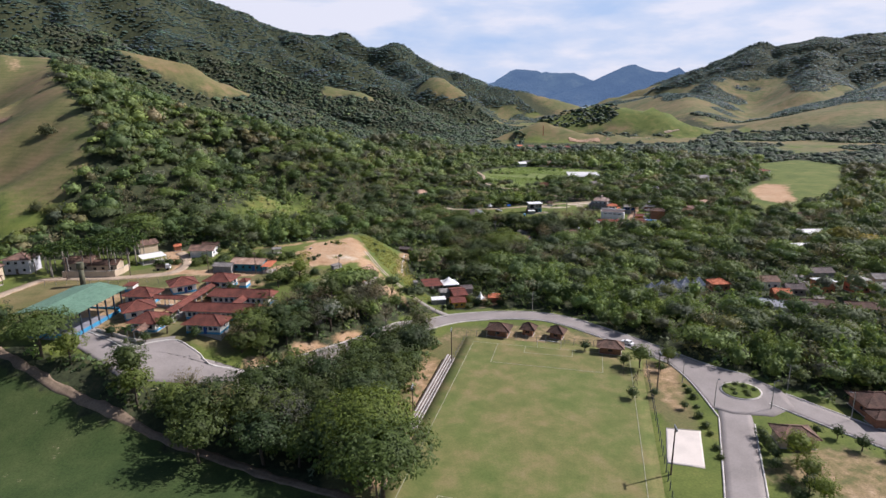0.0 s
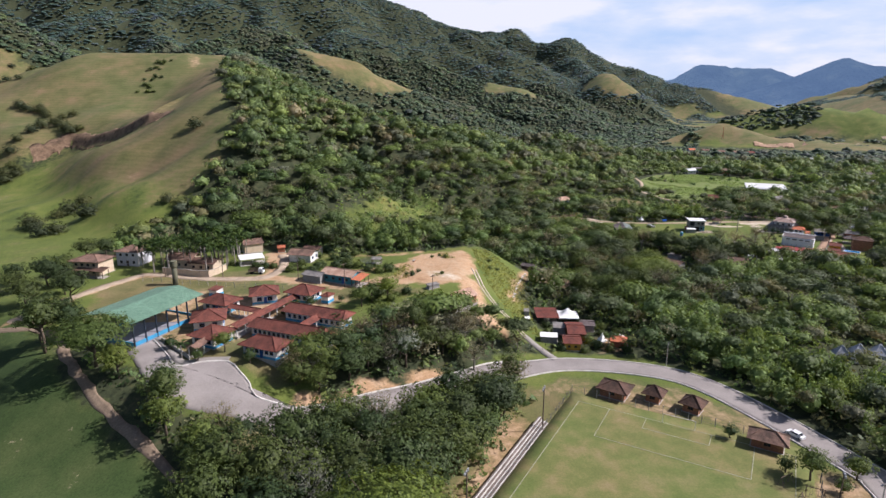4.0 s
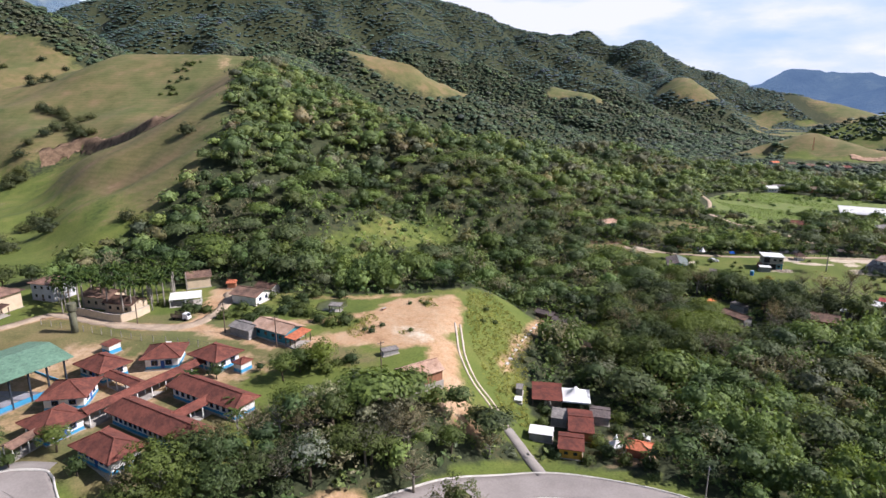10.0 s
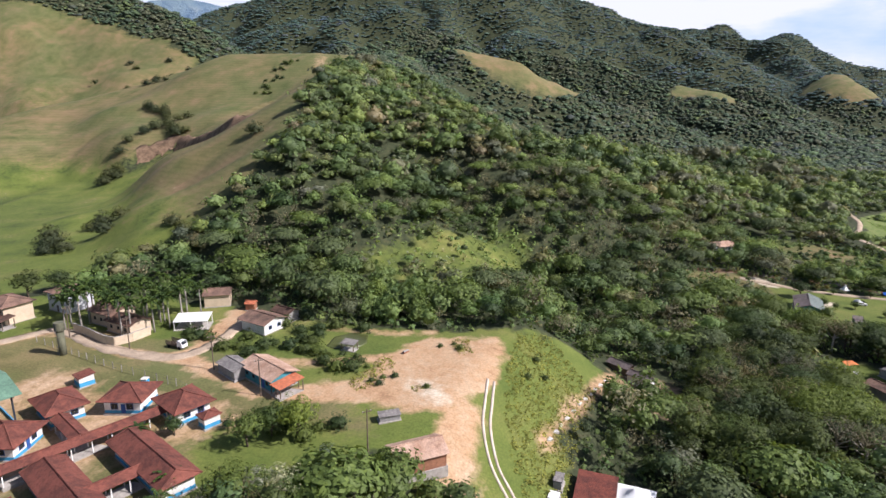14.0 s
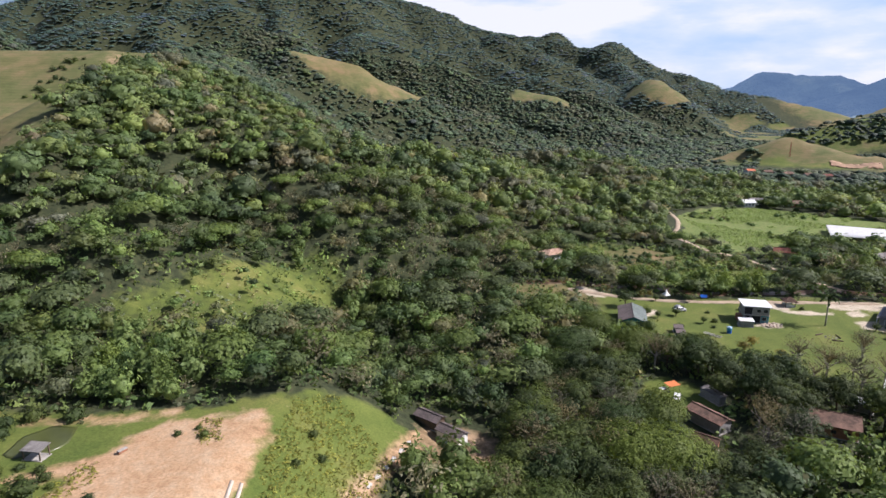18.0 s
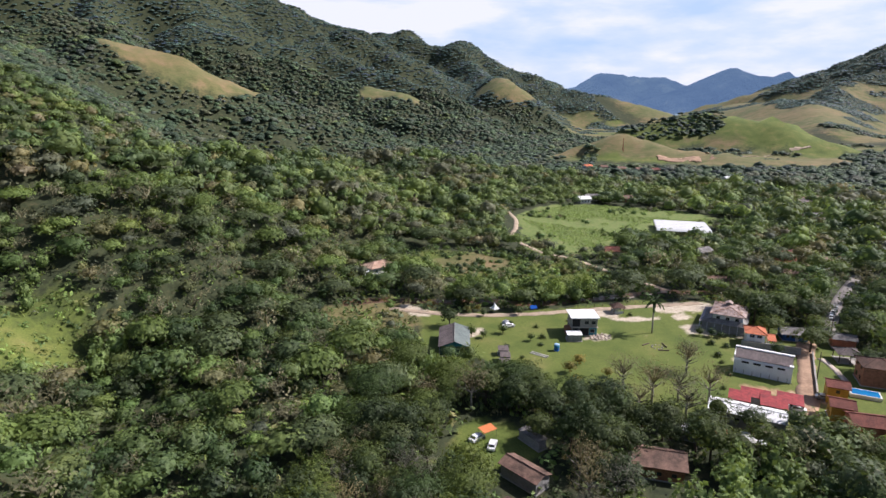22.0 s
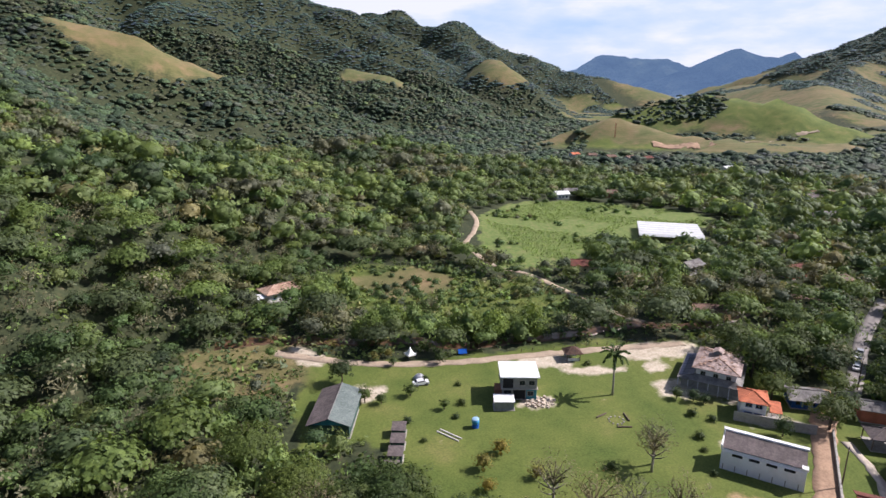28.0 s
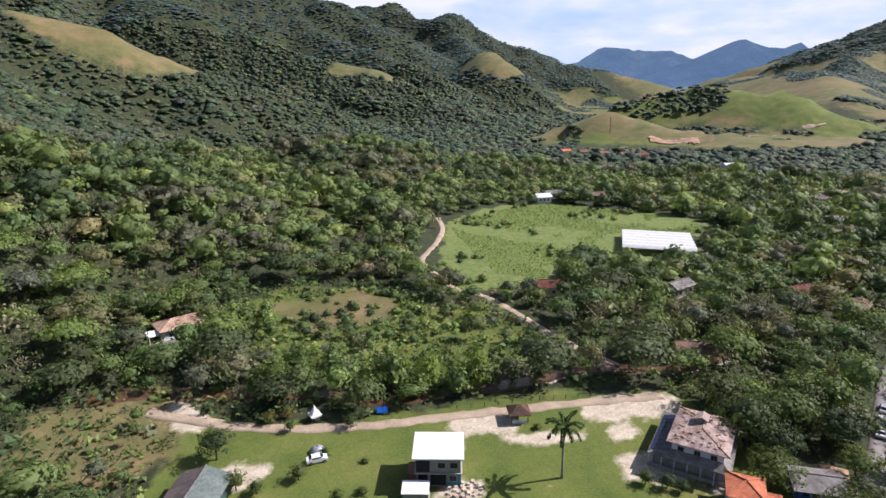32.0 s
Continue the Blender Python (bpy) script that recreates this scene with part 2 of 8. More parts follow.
def ground_material():
    """Grass, dry pasture, bare earth, forest floor and crops, by the zones of the plan."""
    m, n, l, b = material("ground", 0.95)
    a1, a2 = n.new("ShaderNodeAttribute"), n.new("ShaderNodeAttribute")
    a1.attribute_name, a2.attribute_name = "zone_a", "zone_b"
    s1, s2 = n.new("ShaderNodeSeparateColor"), n.new("ShaderNodeSeparateColor")
    l.new(a1.outputs["Color"], s1.inputs[0])
    l.new(a2.outputs["Color"], s2.inputs[0])
    big, mid, fine, tiny = (noise_node(n, l, s, 5) for s in (0.012, 0.07, 0.45, 2.2))
    wob = maths(n, l, "MULTIPLY_ADD", maths(n, l, "ADD", mid, fine), 0.9, -0.9)

    def mask(sock, soft=0.25):
        v = maths(n, l, "ADD", sock, wob)
        r = n.new("ShaderNodeMapRange")
        r.inputs["From Min"].default_value, r.inputs["From Max"].default_value = 0.5 - soft, 0.5 + soft
        l.new(v, r.inputs["Value"])
        return r.outputs[0]

    scrub = ramp(n, l, fine, [(0.3, (0.022, 0.030, 0.015)), (0.55, (0.050, 0.060, 0.028)), (0.78, (0.095, 0.080, 0.045))])
    lawn = ramp(n, l, mid, [(0.34, (0.082, 0.116, 0.024)), (0.54, (0.122, 0.150, 0.034)), (0.68, (0.165, 0.170, 0.050)), (0.84, (0.23, 0.19, 0.09))])
    dry = ramp(n, l, mid, [(0.28, (0.112, 0.118, 0.046)), (0.5, (0.168, 0.150, 0.072)), (0.72, (0.235, 0.170, 0.102))])
    dry = mix(n, l, dry, ramp(n, l, big, [(0.40, (0.72, 0.88, 0.70)), (0.60, (1.1, 1.0, 0.95))]), 0.9, "MULTIPLY")
    # cattle terraces: faint level steps worn into the dry slopes
    tc, sep = n.new("ShaderNodeTexCoord"), n.new("ShaderNodeSeparateXYZ")
    l.new(tc.outputs["Object"], sep.inputs[0])
    step = maths(n, l, "SINE", maths(n, l, "MULTIPLY_ADD", sep.outputs[2], 3.4, maths(n, l, "MULTIPLY", mid, 16.0)))
    worn = maths(n, l, "MULTIPLY", step, maths(n, l, "MULTIPLY_ADD", fine, 0.5, -0.08))
    dry = mix(n, l, dry, ramp(n, l, maths(n, l, "MULTIPLY_ADD", worn, 1.0, 0.5), [(0.25, (0.72, 0.70, 0.68)), (0.6, (1.06, 1.06, 1.04))]), 0.4, "MULTIPLY")
    earth = ramp(n, l, mix(n, l, mid, fine, 0.45), [(0.32, (0.29, 0.165, 0.095)), (0.48, (0.42, 0.27, 0.16)), (0.66, (0.47, 0.345, 0.235))])
    crop = ramp(n, l, fine, [(0.3, (0.10, 0.145, 0.04)), (0.5, (0.15, 0.20, 0.055)), (0.62, (0.19, 0.205, 0.075)), (0.78, (0.25, 0.20, 0.11))])
    pale = ramp(n, l, fine, [(0.3, (0.40, 0.33, 0.25)), (0.7, (0.62, 0.54, 0.44))])
    lush = ramp(n, l, mid, [(0.3, (0.027, 0.050, 0.014)), (0.5, (0.041, 0.068, 0.019)), (0.68, (0.064, 0.088, 0.028)), (0.8, (0.09, 0.092, 0.04))])
    c = mix(n, l, scrub, lawn, mask(s1.outputs[1]))
    c = mix(n, l, c, lush, mask(s2.outputs[2]))
    c = mix(n, l, c, dry, mask(s1.outputs[2]))
    c = mix(n, l, c, crop, mask(s2.outputs[0]))
    c = mix(n, l, c, earth, mask(s1.outputs[0]))
    c = mix(n, l, c, pale, mask(s2.outputs[1]))
    c = mix(n, l, c, ramp(n, l, tiny, [(0.3, (0.72, 0.74, 0.7)), (0.7, (1.22, 1.2, 1.15))]), 1.0, "MULTIPLY")
    l.new(c, b.inputs["Base Color"])
    bump(n, l, b, mix(n, l, fine, tiny, 0.5), 0.3, 0.18)
    return m


def pitch_material():
    m, n, l, b = material("worn_pitch_turf", 0.95)
    big, mid, tiny = noise_node(n, l, 0.05, 3), noise_node(n, l, 0.16, 5), noise_node(n, l, 2.5, 4)
    c = ramp(n, l, mid, [(0.30, (0.108, 0.135, 0.042)), (0.48, (0.150, 0.160, 0.058)), (0.62, (0.200, 0.178, 0.082)), (0.75, (0.245, 0.200, 0.112))])
    c = mix(n, l, c, ramp(n, l, big, [(0.42, (0.84, 0.95, 0.75)), (0.60, (1.06, 1.0, 0.95))]), 0.9, "MULTIPLY")
    c = mix(n, l, c, ramp(n, l, tiny, [(0.3, (0.82, 0.84, 0.8)), (0.7, (1.12, 1.1, 1.08))]), 1.0, "MULTIPLY")
    l.new(c, b.inputs["Base Color"])
    bump(n, l, b, tiny, 0.4, 0.05)
    return m


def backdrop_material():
    """Far mountains; the blue of many kilometres of air is put in as glow."""
    m, n, l, b = material("far_mountains_haze_glow", 1.0)
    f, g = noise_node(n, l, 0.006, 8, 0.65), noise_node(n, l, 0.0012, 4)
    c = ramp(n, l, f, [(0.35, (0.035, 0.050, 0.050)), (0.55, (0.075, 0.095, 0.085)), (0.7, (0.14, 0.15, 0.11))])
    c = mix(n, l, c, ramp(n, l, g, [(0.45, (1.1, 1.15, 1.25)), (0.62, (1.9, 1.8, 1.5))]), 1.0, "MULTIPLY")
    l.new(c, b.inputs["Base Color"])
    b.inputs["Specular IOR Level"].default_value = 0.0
    # blue emission stands in for haze; the slopes themselves give no light
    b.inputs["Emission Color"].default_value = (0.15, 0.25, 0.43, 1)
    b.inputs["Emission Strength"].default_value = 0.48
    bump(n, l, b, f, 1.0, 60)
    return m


def cloud_material():
    m, n, l, b = material("thin_cloud", 1.0)
    tc, mp = n.new("ShaderNodeTexCoord"), n.new("ShaderNodeMapping")
    mp.inputs["Scale"].default_value = (0.0009, 0.0009, 0.0034)
    no = n.new("ShaderNodeTexNoise")
    no.inputs["Scale"].default_value, no.inputs["Detail"].default_value, no.inputs["Roughness"].default_value = 1.0, 7, 0.55
    l.new(tc.outputs["Object"], mp.inputs[0])
    l.new(mp.outputs[0], no.inputs["Vector"])
    f = ramp(n, l, no.outputs["Fac"], [(0.36, (0.46, 0.61, 0.80)), (0.50, (0.62, 0.71, 0.82)), (0.60, (0.80, 0.82, 0.85))])
    tr, em, ms = n.new("ShaderNodeBsdfTransparent"), n.new("ShaderNodeEmission"), n.new("ShaderNodeMixShader")
    l.new(f, em.inputs[0])
    em.inputs[1].default_value = 0.88
    ms.inputs[0].default_value = 0.92
    l.new(tr.outputs[0], ms.inputs[1])
    l.new(em.outputs[0], ms.inputs[2])
    l.new(ms.outputs[0], n["Material Output"].inputs["Surface"])
    return m


GROUND, PITCH, FAR, CLOUD = ground_material(), pitch_material(), backdrop_material(), cloud_material()

# ---- shape of the land ----
def seg_near(x, y, a, b):
    """Distance to the segment a-b and how far along it the nearest point lies (0 to 1)."""
    ax, ay, bx, by = a[0], a[1], b[0], b[1]
    dx, dy = bx - ax, by - ay
    s = np.clip(((x - ax) * dx + (y - ay) * dy) / (dx * dx + dy * dy), 0, 1)
    return np.hypot(x - ax - s * dx, y - ay - s * dy), s


def line_near(x, y, pts):
    best = np.full(np.shape(x), 1e9)
    for a, b in zip(pts, pts[1:]):
        best = np.minimum(best, seg_near(x, y, a, b)[0])
    return best


def inside(x, y, poly):
    """Signed distance to a polygon's edge, positive inside."""
    d = line_near(x, y, list(poly) + [poly[0]])
    hit = np.zeros(np.shape(x), bool)
    for (ax, ay), (bx, by) in zip(poly, list(poly[1:]) + [poly[0]]):
        cross = ((ay > y) != (by > y)) & (x < (bx - ax) * (y - ay) / ((by - ay) or 1e-9) + ax)
        hit ^= cross
    return np.where(hit, d, -d)


def smooth(a, b, v):
    u = np.clip((v - a) / (b - a), 0, 1)
    return u * u * (3 - 2 * u)


def wavy(x, y, scale, seed=0.0):
    """Cheap smooth noise, about -1 to 1."""
    u, v = x / scale + seed, y / scale - 1.7 * seed
    return (np.sin(u * 1.9 + 1.3 * np.sin(v * 1.3 + seed)) + np.sin(v * 2.3 + 1.1 * np.sin(u * 1.7 - seed))
            + 0.6 * np.sin(u * 4.1 + v * 3.3 + 2 * seed) + 0.5 * np.sin(v * 5.3 - u * 3.9 + seed)) / 2.6


# crests of the hills: x, y, height and half-width of the flank
RIDGES = [
    # the wooded spur over the school and its eastern flank
    [(-66, 268, 14, 60), (-84, 318, 62, 106), (-105, 380, 82, 134), (-125, 470, 97, 142), (-150, 587, 112, 185), (-180, 720, 118, 230), (-215, 900, 140, 260)],
    [(-85, 400, 80, 120), (-10, 385, 62, 105), (50, 455, 46, 105), (110, 560, 30, 120), (190, 640, 30, 130)],
    # the bare pasture hill and the hill behind it
    [(-400, 530, 74, 220), (-311, 585, 102, 220), (-263, 582, 116, 225), (-185, 577, 117, 215), (-150, 587, 113, 190), (-120, 610, 104, 170)],
    [(-1000, 980, 330, 430), (-759, 943, 272, 390), (-600, 907, 215, 330), (-507, 867, 178, 280), (-406, 827, 134, 230), (-340, 780, 108, 190)],
    # dark knoll and the long meadow
    [(-377, 1072, 148, 190), (-327, 1096, 163, 200), (-289, 1144, 189, 220), (-248, 1188, 207, 230), (-190, 1215, 210, 230), (-151, 1129, 172, 200), (-125, 1000, 158, 170)],
    [(-160, 965, 152, 180), (-120, 935, 150, 160), (-90, 941, 143, 155), (-46, 949, 132, 150), (6, 959, 106, 145), (41, 966, 91, 140), (96, 981, 73, 135), (160, 1000, 55, 120)],
    # the great forested mountain with its spurs
    [(-1600, 1750, 180, 600), (-1150, 1600, 225, 560), (-941, 1600, 268, 540), (-870, 1680, 345, 600), (-600, 1800, 470, 740), (-250, 1880, 470, 740), (5, 1870, 362, 620), (129, 1825, 319, 540), (231, 1749, 274, 470), (310, 1671, 217, 400), (396, 1596, 169, 330), (461, 1523, 132, 270), (506, 1452, 98, 220)],
    [(-104, 1900, 380, 420), (-85, 1425, 222, 330), (160, 1290, 126, 240), (272, 1218, 104, 180), (340, 1150, 62, 160)],
    [(-560, 1790, 450, 330), (-520, 1500, 300, 270), (-440, 1290, 205, 230), (-360, 1130, 152, 190)],
    [(-270, 1880, 462, 320), (-310, 1600, 335, 260), (-240, 1400, 238, 230)],
    [(129, 1825, 318, 260), (190, 1600, 210, 220), (310, 1420, 135, 180), (400, 1280, 84, 160)],
    # the farther ridge and the bare knob at its foot
    [(200, 2110, 310, 480), (309, 2109, 290, 460), (402, 2088, 303, 460), (458, 2062, 300, 440), (536, 2020, 262, 420), (609, 1982, 268, 420), (679, 1908, 224, 370), (773, 1830, 182, 320), (831, 1761, 129, 280), (887, 1701, 116, 260), (1010, 1600, 78, 240)],
    [(609, 1982, 250, 300), (570, 1700, 170, 230), (540, 1362, 128, 170)],
    [(402, 2088, 280, 300), (420, 1800, 190, 230), (450, 1600, 130, 200)],
    # blue mountains closing the valley
    [(1918, 3915, 187, 420), (2028, 3893, 209, 420), (2160, 3882, 292, 420), (2322, 3837, 277, 420), (2435, 3748, 257, 420), (2494, 3683, 269, 420), (2599, 3529, 198, 420)],
    [(2059, 2909, 161, 340), (2130, 2896, 183, 360), (2354, 2865, 277, 380), (2426, 2836, 241, 380), (2565, 2798, 233, 360), (2647, 2783, 252, 160), (2687, 2766, 230, 360), (2758, 2743, 214, 360)],
    [(-2921, 3570, 645, 700), (-2649, 3613, 678, 700), (-2444, 3645, 705, 700), (-2238, 3662, 672, 700), (-2031, 3673, 612, 700)],
    # the eastern mountain and its grassy foothills
    [(1742, 1857, 127, 440), (1835, 1844, 166, 500), (1872, 1790, 197, 540), (1928, 1591, 267, 600), (2024, 1500, 282, 660), (2194, 1379, 297, 720), (2700, 1000, 360, 800)],
    [(1928, 1591, 257, 300), (1500, 1430, 130, 230), (1300, 1250, 76, 180)],
    [(2024, 1500, 272, 330), (1640, 1190, 150, 240), (1420, 1040, 88, 190)],
    [(1100, 700, 60, 300), (1700, 900, 150, 420), (2300, 900, 220, 600)],
    [(385, 791, 6, 50), (436, 827, 24, 60), (495, 809, 46, 80), (538, 769, 31, 75), (580, 724, 22, 75), (628, 693, 16, 60)],
    [(600, 956, 46, 90), (666, 938, 65, 115), (716, 900, 67, 125), (752, 841, 60, 115), (774, 790, 36, 95)],
    [(962, 941, 40, 130), (1218, 1253, 92, 240), (1389, 1640, 84, 320)],
]
PLATEAU = [(33, 222), (26, 190), (20, 165), (6, 142), (-20, 126), (-44, 113), (-62, 108), (-96, 118), (-130, 150), (-260, 190), (-300, 420), (0, 420), (10, 262)]


SCARP = [(-252, 396), (-245, 412), (-225, 426), (-208, 415), (-189, 404), (-172, 394), (-157, 386), (-142, 384)]


def land(x, y):
    x, y = np.array(x, float), np.array(y, float)
    along = 0.57 * x + 0.82 * y
    z = 0.6 + 4.5 * smooth(180, 480, along) + 0.012 * np.maximum(along - 420, 0) - 0.004 * np.maximum(along - 2500, 0)
    z = z + smooth(-26, 10, inside(x, y, PLATEAU)) * (13.2 + 3.2 * smooth(130, 190, y)) * (1 - smooth(300, 420, along))
    shape_in = np.shape(x)
    x, y, z = x.ravel(), y.ravel(), z.ravel()
    for ridge in RIDGES:
        reach = 1.3 * max(p[3] for p in ridge)
        xs_, ys_ = [p[0] for p in ridge], [p[1] for p in ridge]
        near_it = np.nonzero((x > min(xs_) - reach) & (x < max(xs_) + reach) & (y > min(ys_) - reach) & (y < max(ys_) + reach))[0]
        if not len(near_it):
            continue
        px, py = x[near_it], y[near_it]
        top = np.full(len(px), -1e3)
        for a, b in zip(ridge, ridge[1:]):
            d, s = seg_near(px, py, a, b)
            m = np.nonzero(d < 1.3 * max(a[3], b[3]))[0]
            if not len(m):
                continue
            qx, qy, d, s = px[m], py[m], d[m], s[m]
            crest, wide = a[2] + s * (b[2] - a[2]), a[3] + s * (b[3] - a[3])
            u = np.clip(d / wide, 0, 2.2)
            folds = 1 + (0.13 * wavy(qx, qy, wide * 0.30, crest * 0.01) + 0.11 * np.abs(wavy(qx, qy, wide * 0.17, 1.3)) * smooth(200, 330, wide)) * smooth(0.1, 0.6, u)
            top[m] = np.maximum(top[m], crest * np.clip(1.08 - np.sqrt(u * u + 0.0064) * folds, -1, 1.2))
        low, soft = z[near_it], 5.0
        m = np.maximum(low, top)
        z[near_it] = m + soft * np.log(np.exp((low - m) / soft) + np.exp((top - m) / soft))
    x, y, z = x.reshape(shape_in), y.reshape(shape_in), z.reshape(shape_in)
    # the scarp that a gully has cut across the pasture spur
    d, side, along_it = np.full(np.shape(x), 1e9), np.zeros(np.shape(x)), np.zeros(np.shape(x))
    for k, (a, b) in enumerate(zip(SCARP, SCARP[1:])):
        e, q = seg_near(x, y, a, b)
        hit = e < d
        cross = (b[0] - a[0]) * (y - a[1]) - (b[1] - a[1]) * (x - a[0])
        side, along_it, d = np.where(hit, np.sign(cross), side), np.where(hit, (k + q) / (len(SCARP) - 1), along_it), np.where(hit, e, d)
    z = z + 5.5 * smooth(-3.2, 3.2, side * d) * (1 - smooth(8, 55, side * d)) * smooth(0.0, 0.12, along_it) * (1 - smooth(0.8, 1.0, along_it))
    far = smooth(350, 1200, np.hypot(x, y))
    # ravines worn into the high slopes
    worn = smooth(60, 200, z) * smooth(900, 1300, y) * (1 - smooth(2350, 2650, np.hypot(x - 60, y - 120)))
    bare = (1 - smooth(90, 170, line_near(x, y, [(430, 815), (538, 769), (620, 950), (716, 900), (774, 790)]))) * smooth(8, 20, z)
    z = z - bare * 7 * (1 - np.abs(wavy(x, y, 44, 0.8))) ** 2
    z = z + far * smooth(20, 120, z) * (6 * wavy(x, y, 90, 0.4) + 1.2 * wavy(x, y, 31, 1.9)) - worn * (20 * (1 - np.abs(wavy(x, y, 150, 2.6))) ** 2 + 7 * (1 - np.abs(wavy(x, y, 75, 0.2))) ** 2 - 7)
    return z

# ---- plan: what covers the land ----
FIELD_A, FIELD_B, FIELD_0 = (0.805, -0.594), (-0.594, -0.805), (38.0, 113.0)
ROAD_MAIN = [(-34, 103), (-26, 105.5), (-14, 111), (0, 117.5), (14, 125), (27, 132), (41, 134.5), (58, 130.5), (70, 124), (77, 114), (83, 97), (86, 86), (88.5, 75), (88, 62)]
ROAD_SOUTH = [(15, -30), (34, 2), (53, 20), (67, 34), (76, 43), (82, 50)]
ROAD_EAST = [(93, 58), (95, 47), (100, 26), (107, 2), (118, -40)]
TRACK_WEST = [(-10, 38), (-19, 52), (-32, 65), (-48, 83), (-60, 94), (-75, 107), (-90, 124), (-101, 140), (-118, 146.5), (-160, 150)]
UPPER_ROAD = [(-118, 150), (-108, 168), (-98, 182), (-93, 187), (-81, 183.5), (-67, 179.5), (-53, 179.5), (-48, 187), (-48, 200), (-50, 209)]
LOWER_DIRT = [(-50, 179), (-43, 176.5), (-28, 170), (-14, 169.5), (-3, 172), (8, 176)]
RAIL = [(22.3, 187), (22.8, 179), (23.4, 172), (26.0, 164), (30, 159), (33.5, 153)]
LANE = [(33.5, 153), (36, 148), (38, 142), (39.5, 138)]
RIVER_PATH = [(112, 330), (123, 324), (135, 318), (157, 312.5), (176, 311), (201, 309), (224, 306.5)]
VALLEY_PATH = [(222, 322), (215, 338), (211, 355), (205, 376), (197, 387), (193.7, 409), (193, 420), (204, 441), (212, 462), (214, 480)]
DIRT_STREET = [(240, 276), (232, 267), (224, 259.5), (212, 247), (201, 236), (192, 226)]
FAR_STREET = [(240, 268), (257, 281), (267, 289), (282, 300), (310, 318)]
STEP_PATH = [(51, 221), (42.5, 200), (37, 184), (35, 178)]

OPEN_FIELD = [(-25, 35), (-3, 66), (21, 104), (27, 119), (20, 120), (-9, 111), (-26, 102), (-31, 108), (-9, 119), (9, 129), (30, 142), (43, 143), (61, 138), (75, 129), (81, 119), (87, 102), (90.5, 84), (95, 72), (103, 52), (109, 30), (122, -50), (0, -70), (-45, -10)]
OPEN_WEST = [(-20, 50), (-33, 64), (-49, 82), (-61, 92), (-77, 106), (-92, 123), (-104, 140), (-116, 158), (-126, 178), (-128, 206), (-120, 236), (-104, 250), (-96, 268), (-91, 290), (-92, 326), (-107, 378), (-122, 430), (-138, 510), (-150, 575), (-152, 590), (-185, 586), (-263, 592), (-312, 590), (-338, 640), (-385, 740), (-412, 775), (-500, 806), (-590, 822), (-680, 835), (-800, 810), (-800, -150), (-30, -150)]
OPEN_SCHOOL = [(-104, 140), (-84, 126), (-62, 110), (-50, 101), (-40, 99), (-32, 107), (-26, 120), (-13, 134), (-6, 147), (6, 155), (16, 151), (30, 153), (36, 142), (42, 150), (40, 170), (37, 186), (43, 205), (52, 222), (40, 225), (22, 213), (0, 208), (-25, 207), (-60, 213), (-100, 216), (-126, 208), (-126, 180), (-114, 156)]
OPEN_TENT = [(36, 150), (44, 143), (62, 138), (69, 150), (60, 172), (44, 177), (36, 174)]
OPEN_STEPS = [(46, 212), (57, 211), (65, 216), (67, 224), (60, 230), (52, 230)]
OPEN_LAWN = [(124, 326), (139, 318), (158, 315), (190, 316), (220, 311), (229, 306), (227, 288), (235, 278), (242, 268), (238, 250), (226, 232), (207, 218), (194, 222), (176, 232), (168, 242), (152, 252), (136, 264), (131, 283), (117, 283), (117, 302), (120, 318)]
OPEN_COURT = [(106, 236), (118, 231), (130, 234), (132, 246), (116, 252)]
OPEN_GARDEN = [(196, 384), (198, 408), (206, 440), (214, 466), (236, 492), (256, 502), (292, 499), (330, 462), (338, 442), (332, 424), (312, 420), (300, 390), (270, 394), (258, 416), (240, 390), (222, 380)]
BROWN_FIELD = [(138, 384), (166, 394), (178, 378), (170, 365), (148, 363)]
OPEN_EAST = [(292, 220), (312, 212), (345, 224), (436, 264), (586, 366), (596, 424), (511, 414), (445, 335), (410, 318), (370, 302), (335, 266)]
SAND_LOT = [(373, 296), (408, 311), (417, 299), (389, 273), (363, 246), (341, 242), (340, 259)]
MEADOW = [(-136, 940), (-118, 952), (-85, 962), (-40, 968), (6, 978), (41, 984), (70, 986), (52, 962), (28, 930), (-6, 896), (-40, 893), (-68, 896), (-98, 908), (-118, 920)]
SMALL_MEADOW = [(-38, 632), (-22, 646), (-2, 648), (-4, 622), (-20, 612)]
BRUSH = [(127, 393), (145, 398), (178, 392), (192, 372), (214, 361), (210, 332), (190, 326), (150, 334), (131, 348)]
BRUSH_BARN = [(86, 333), (100, 338), (118, 333), (121, 313), (108, 304), (90, 314)]
MUDDY_YARD = [(62, 222), (70, 223), (71, 212), (68, 204), (63, 205)]
BRUSH_UP = [(150, 525), (168, 470), (176, 452), (152, 462), (142, 500)]
VILLAGE = [(143, 104), (150, 82), (162, 58), (196, 62), (222, 88), (222, 128), (196, 128), (176, 122), (160, 112)]
CHALETS = [(110, 126), (116, 106), (128, 104), (150, 114), (162, 124), (150, 134), (120, 134)]
DIRT_TERRACE = [(-16, 168), (-3, 170), (14, 170), (21, 182), (24, 197), (21, 207), (8, 204), (0, 199), (-6, 190), (-5, 180), (-16, 173)]
CLEAR_SLOPE = [(-36, 257), (-22, 272), (-4, 300), (12, 320), (24, 314), (25, 290), (12, 262), (-6, 246), (-24, 247)]
HILL_FOOT = [(375, 795), (398, 735), (430, 712), (500, 690), (560, 672), (620, 655), (640, 700), (560, 770), (440, 800)]
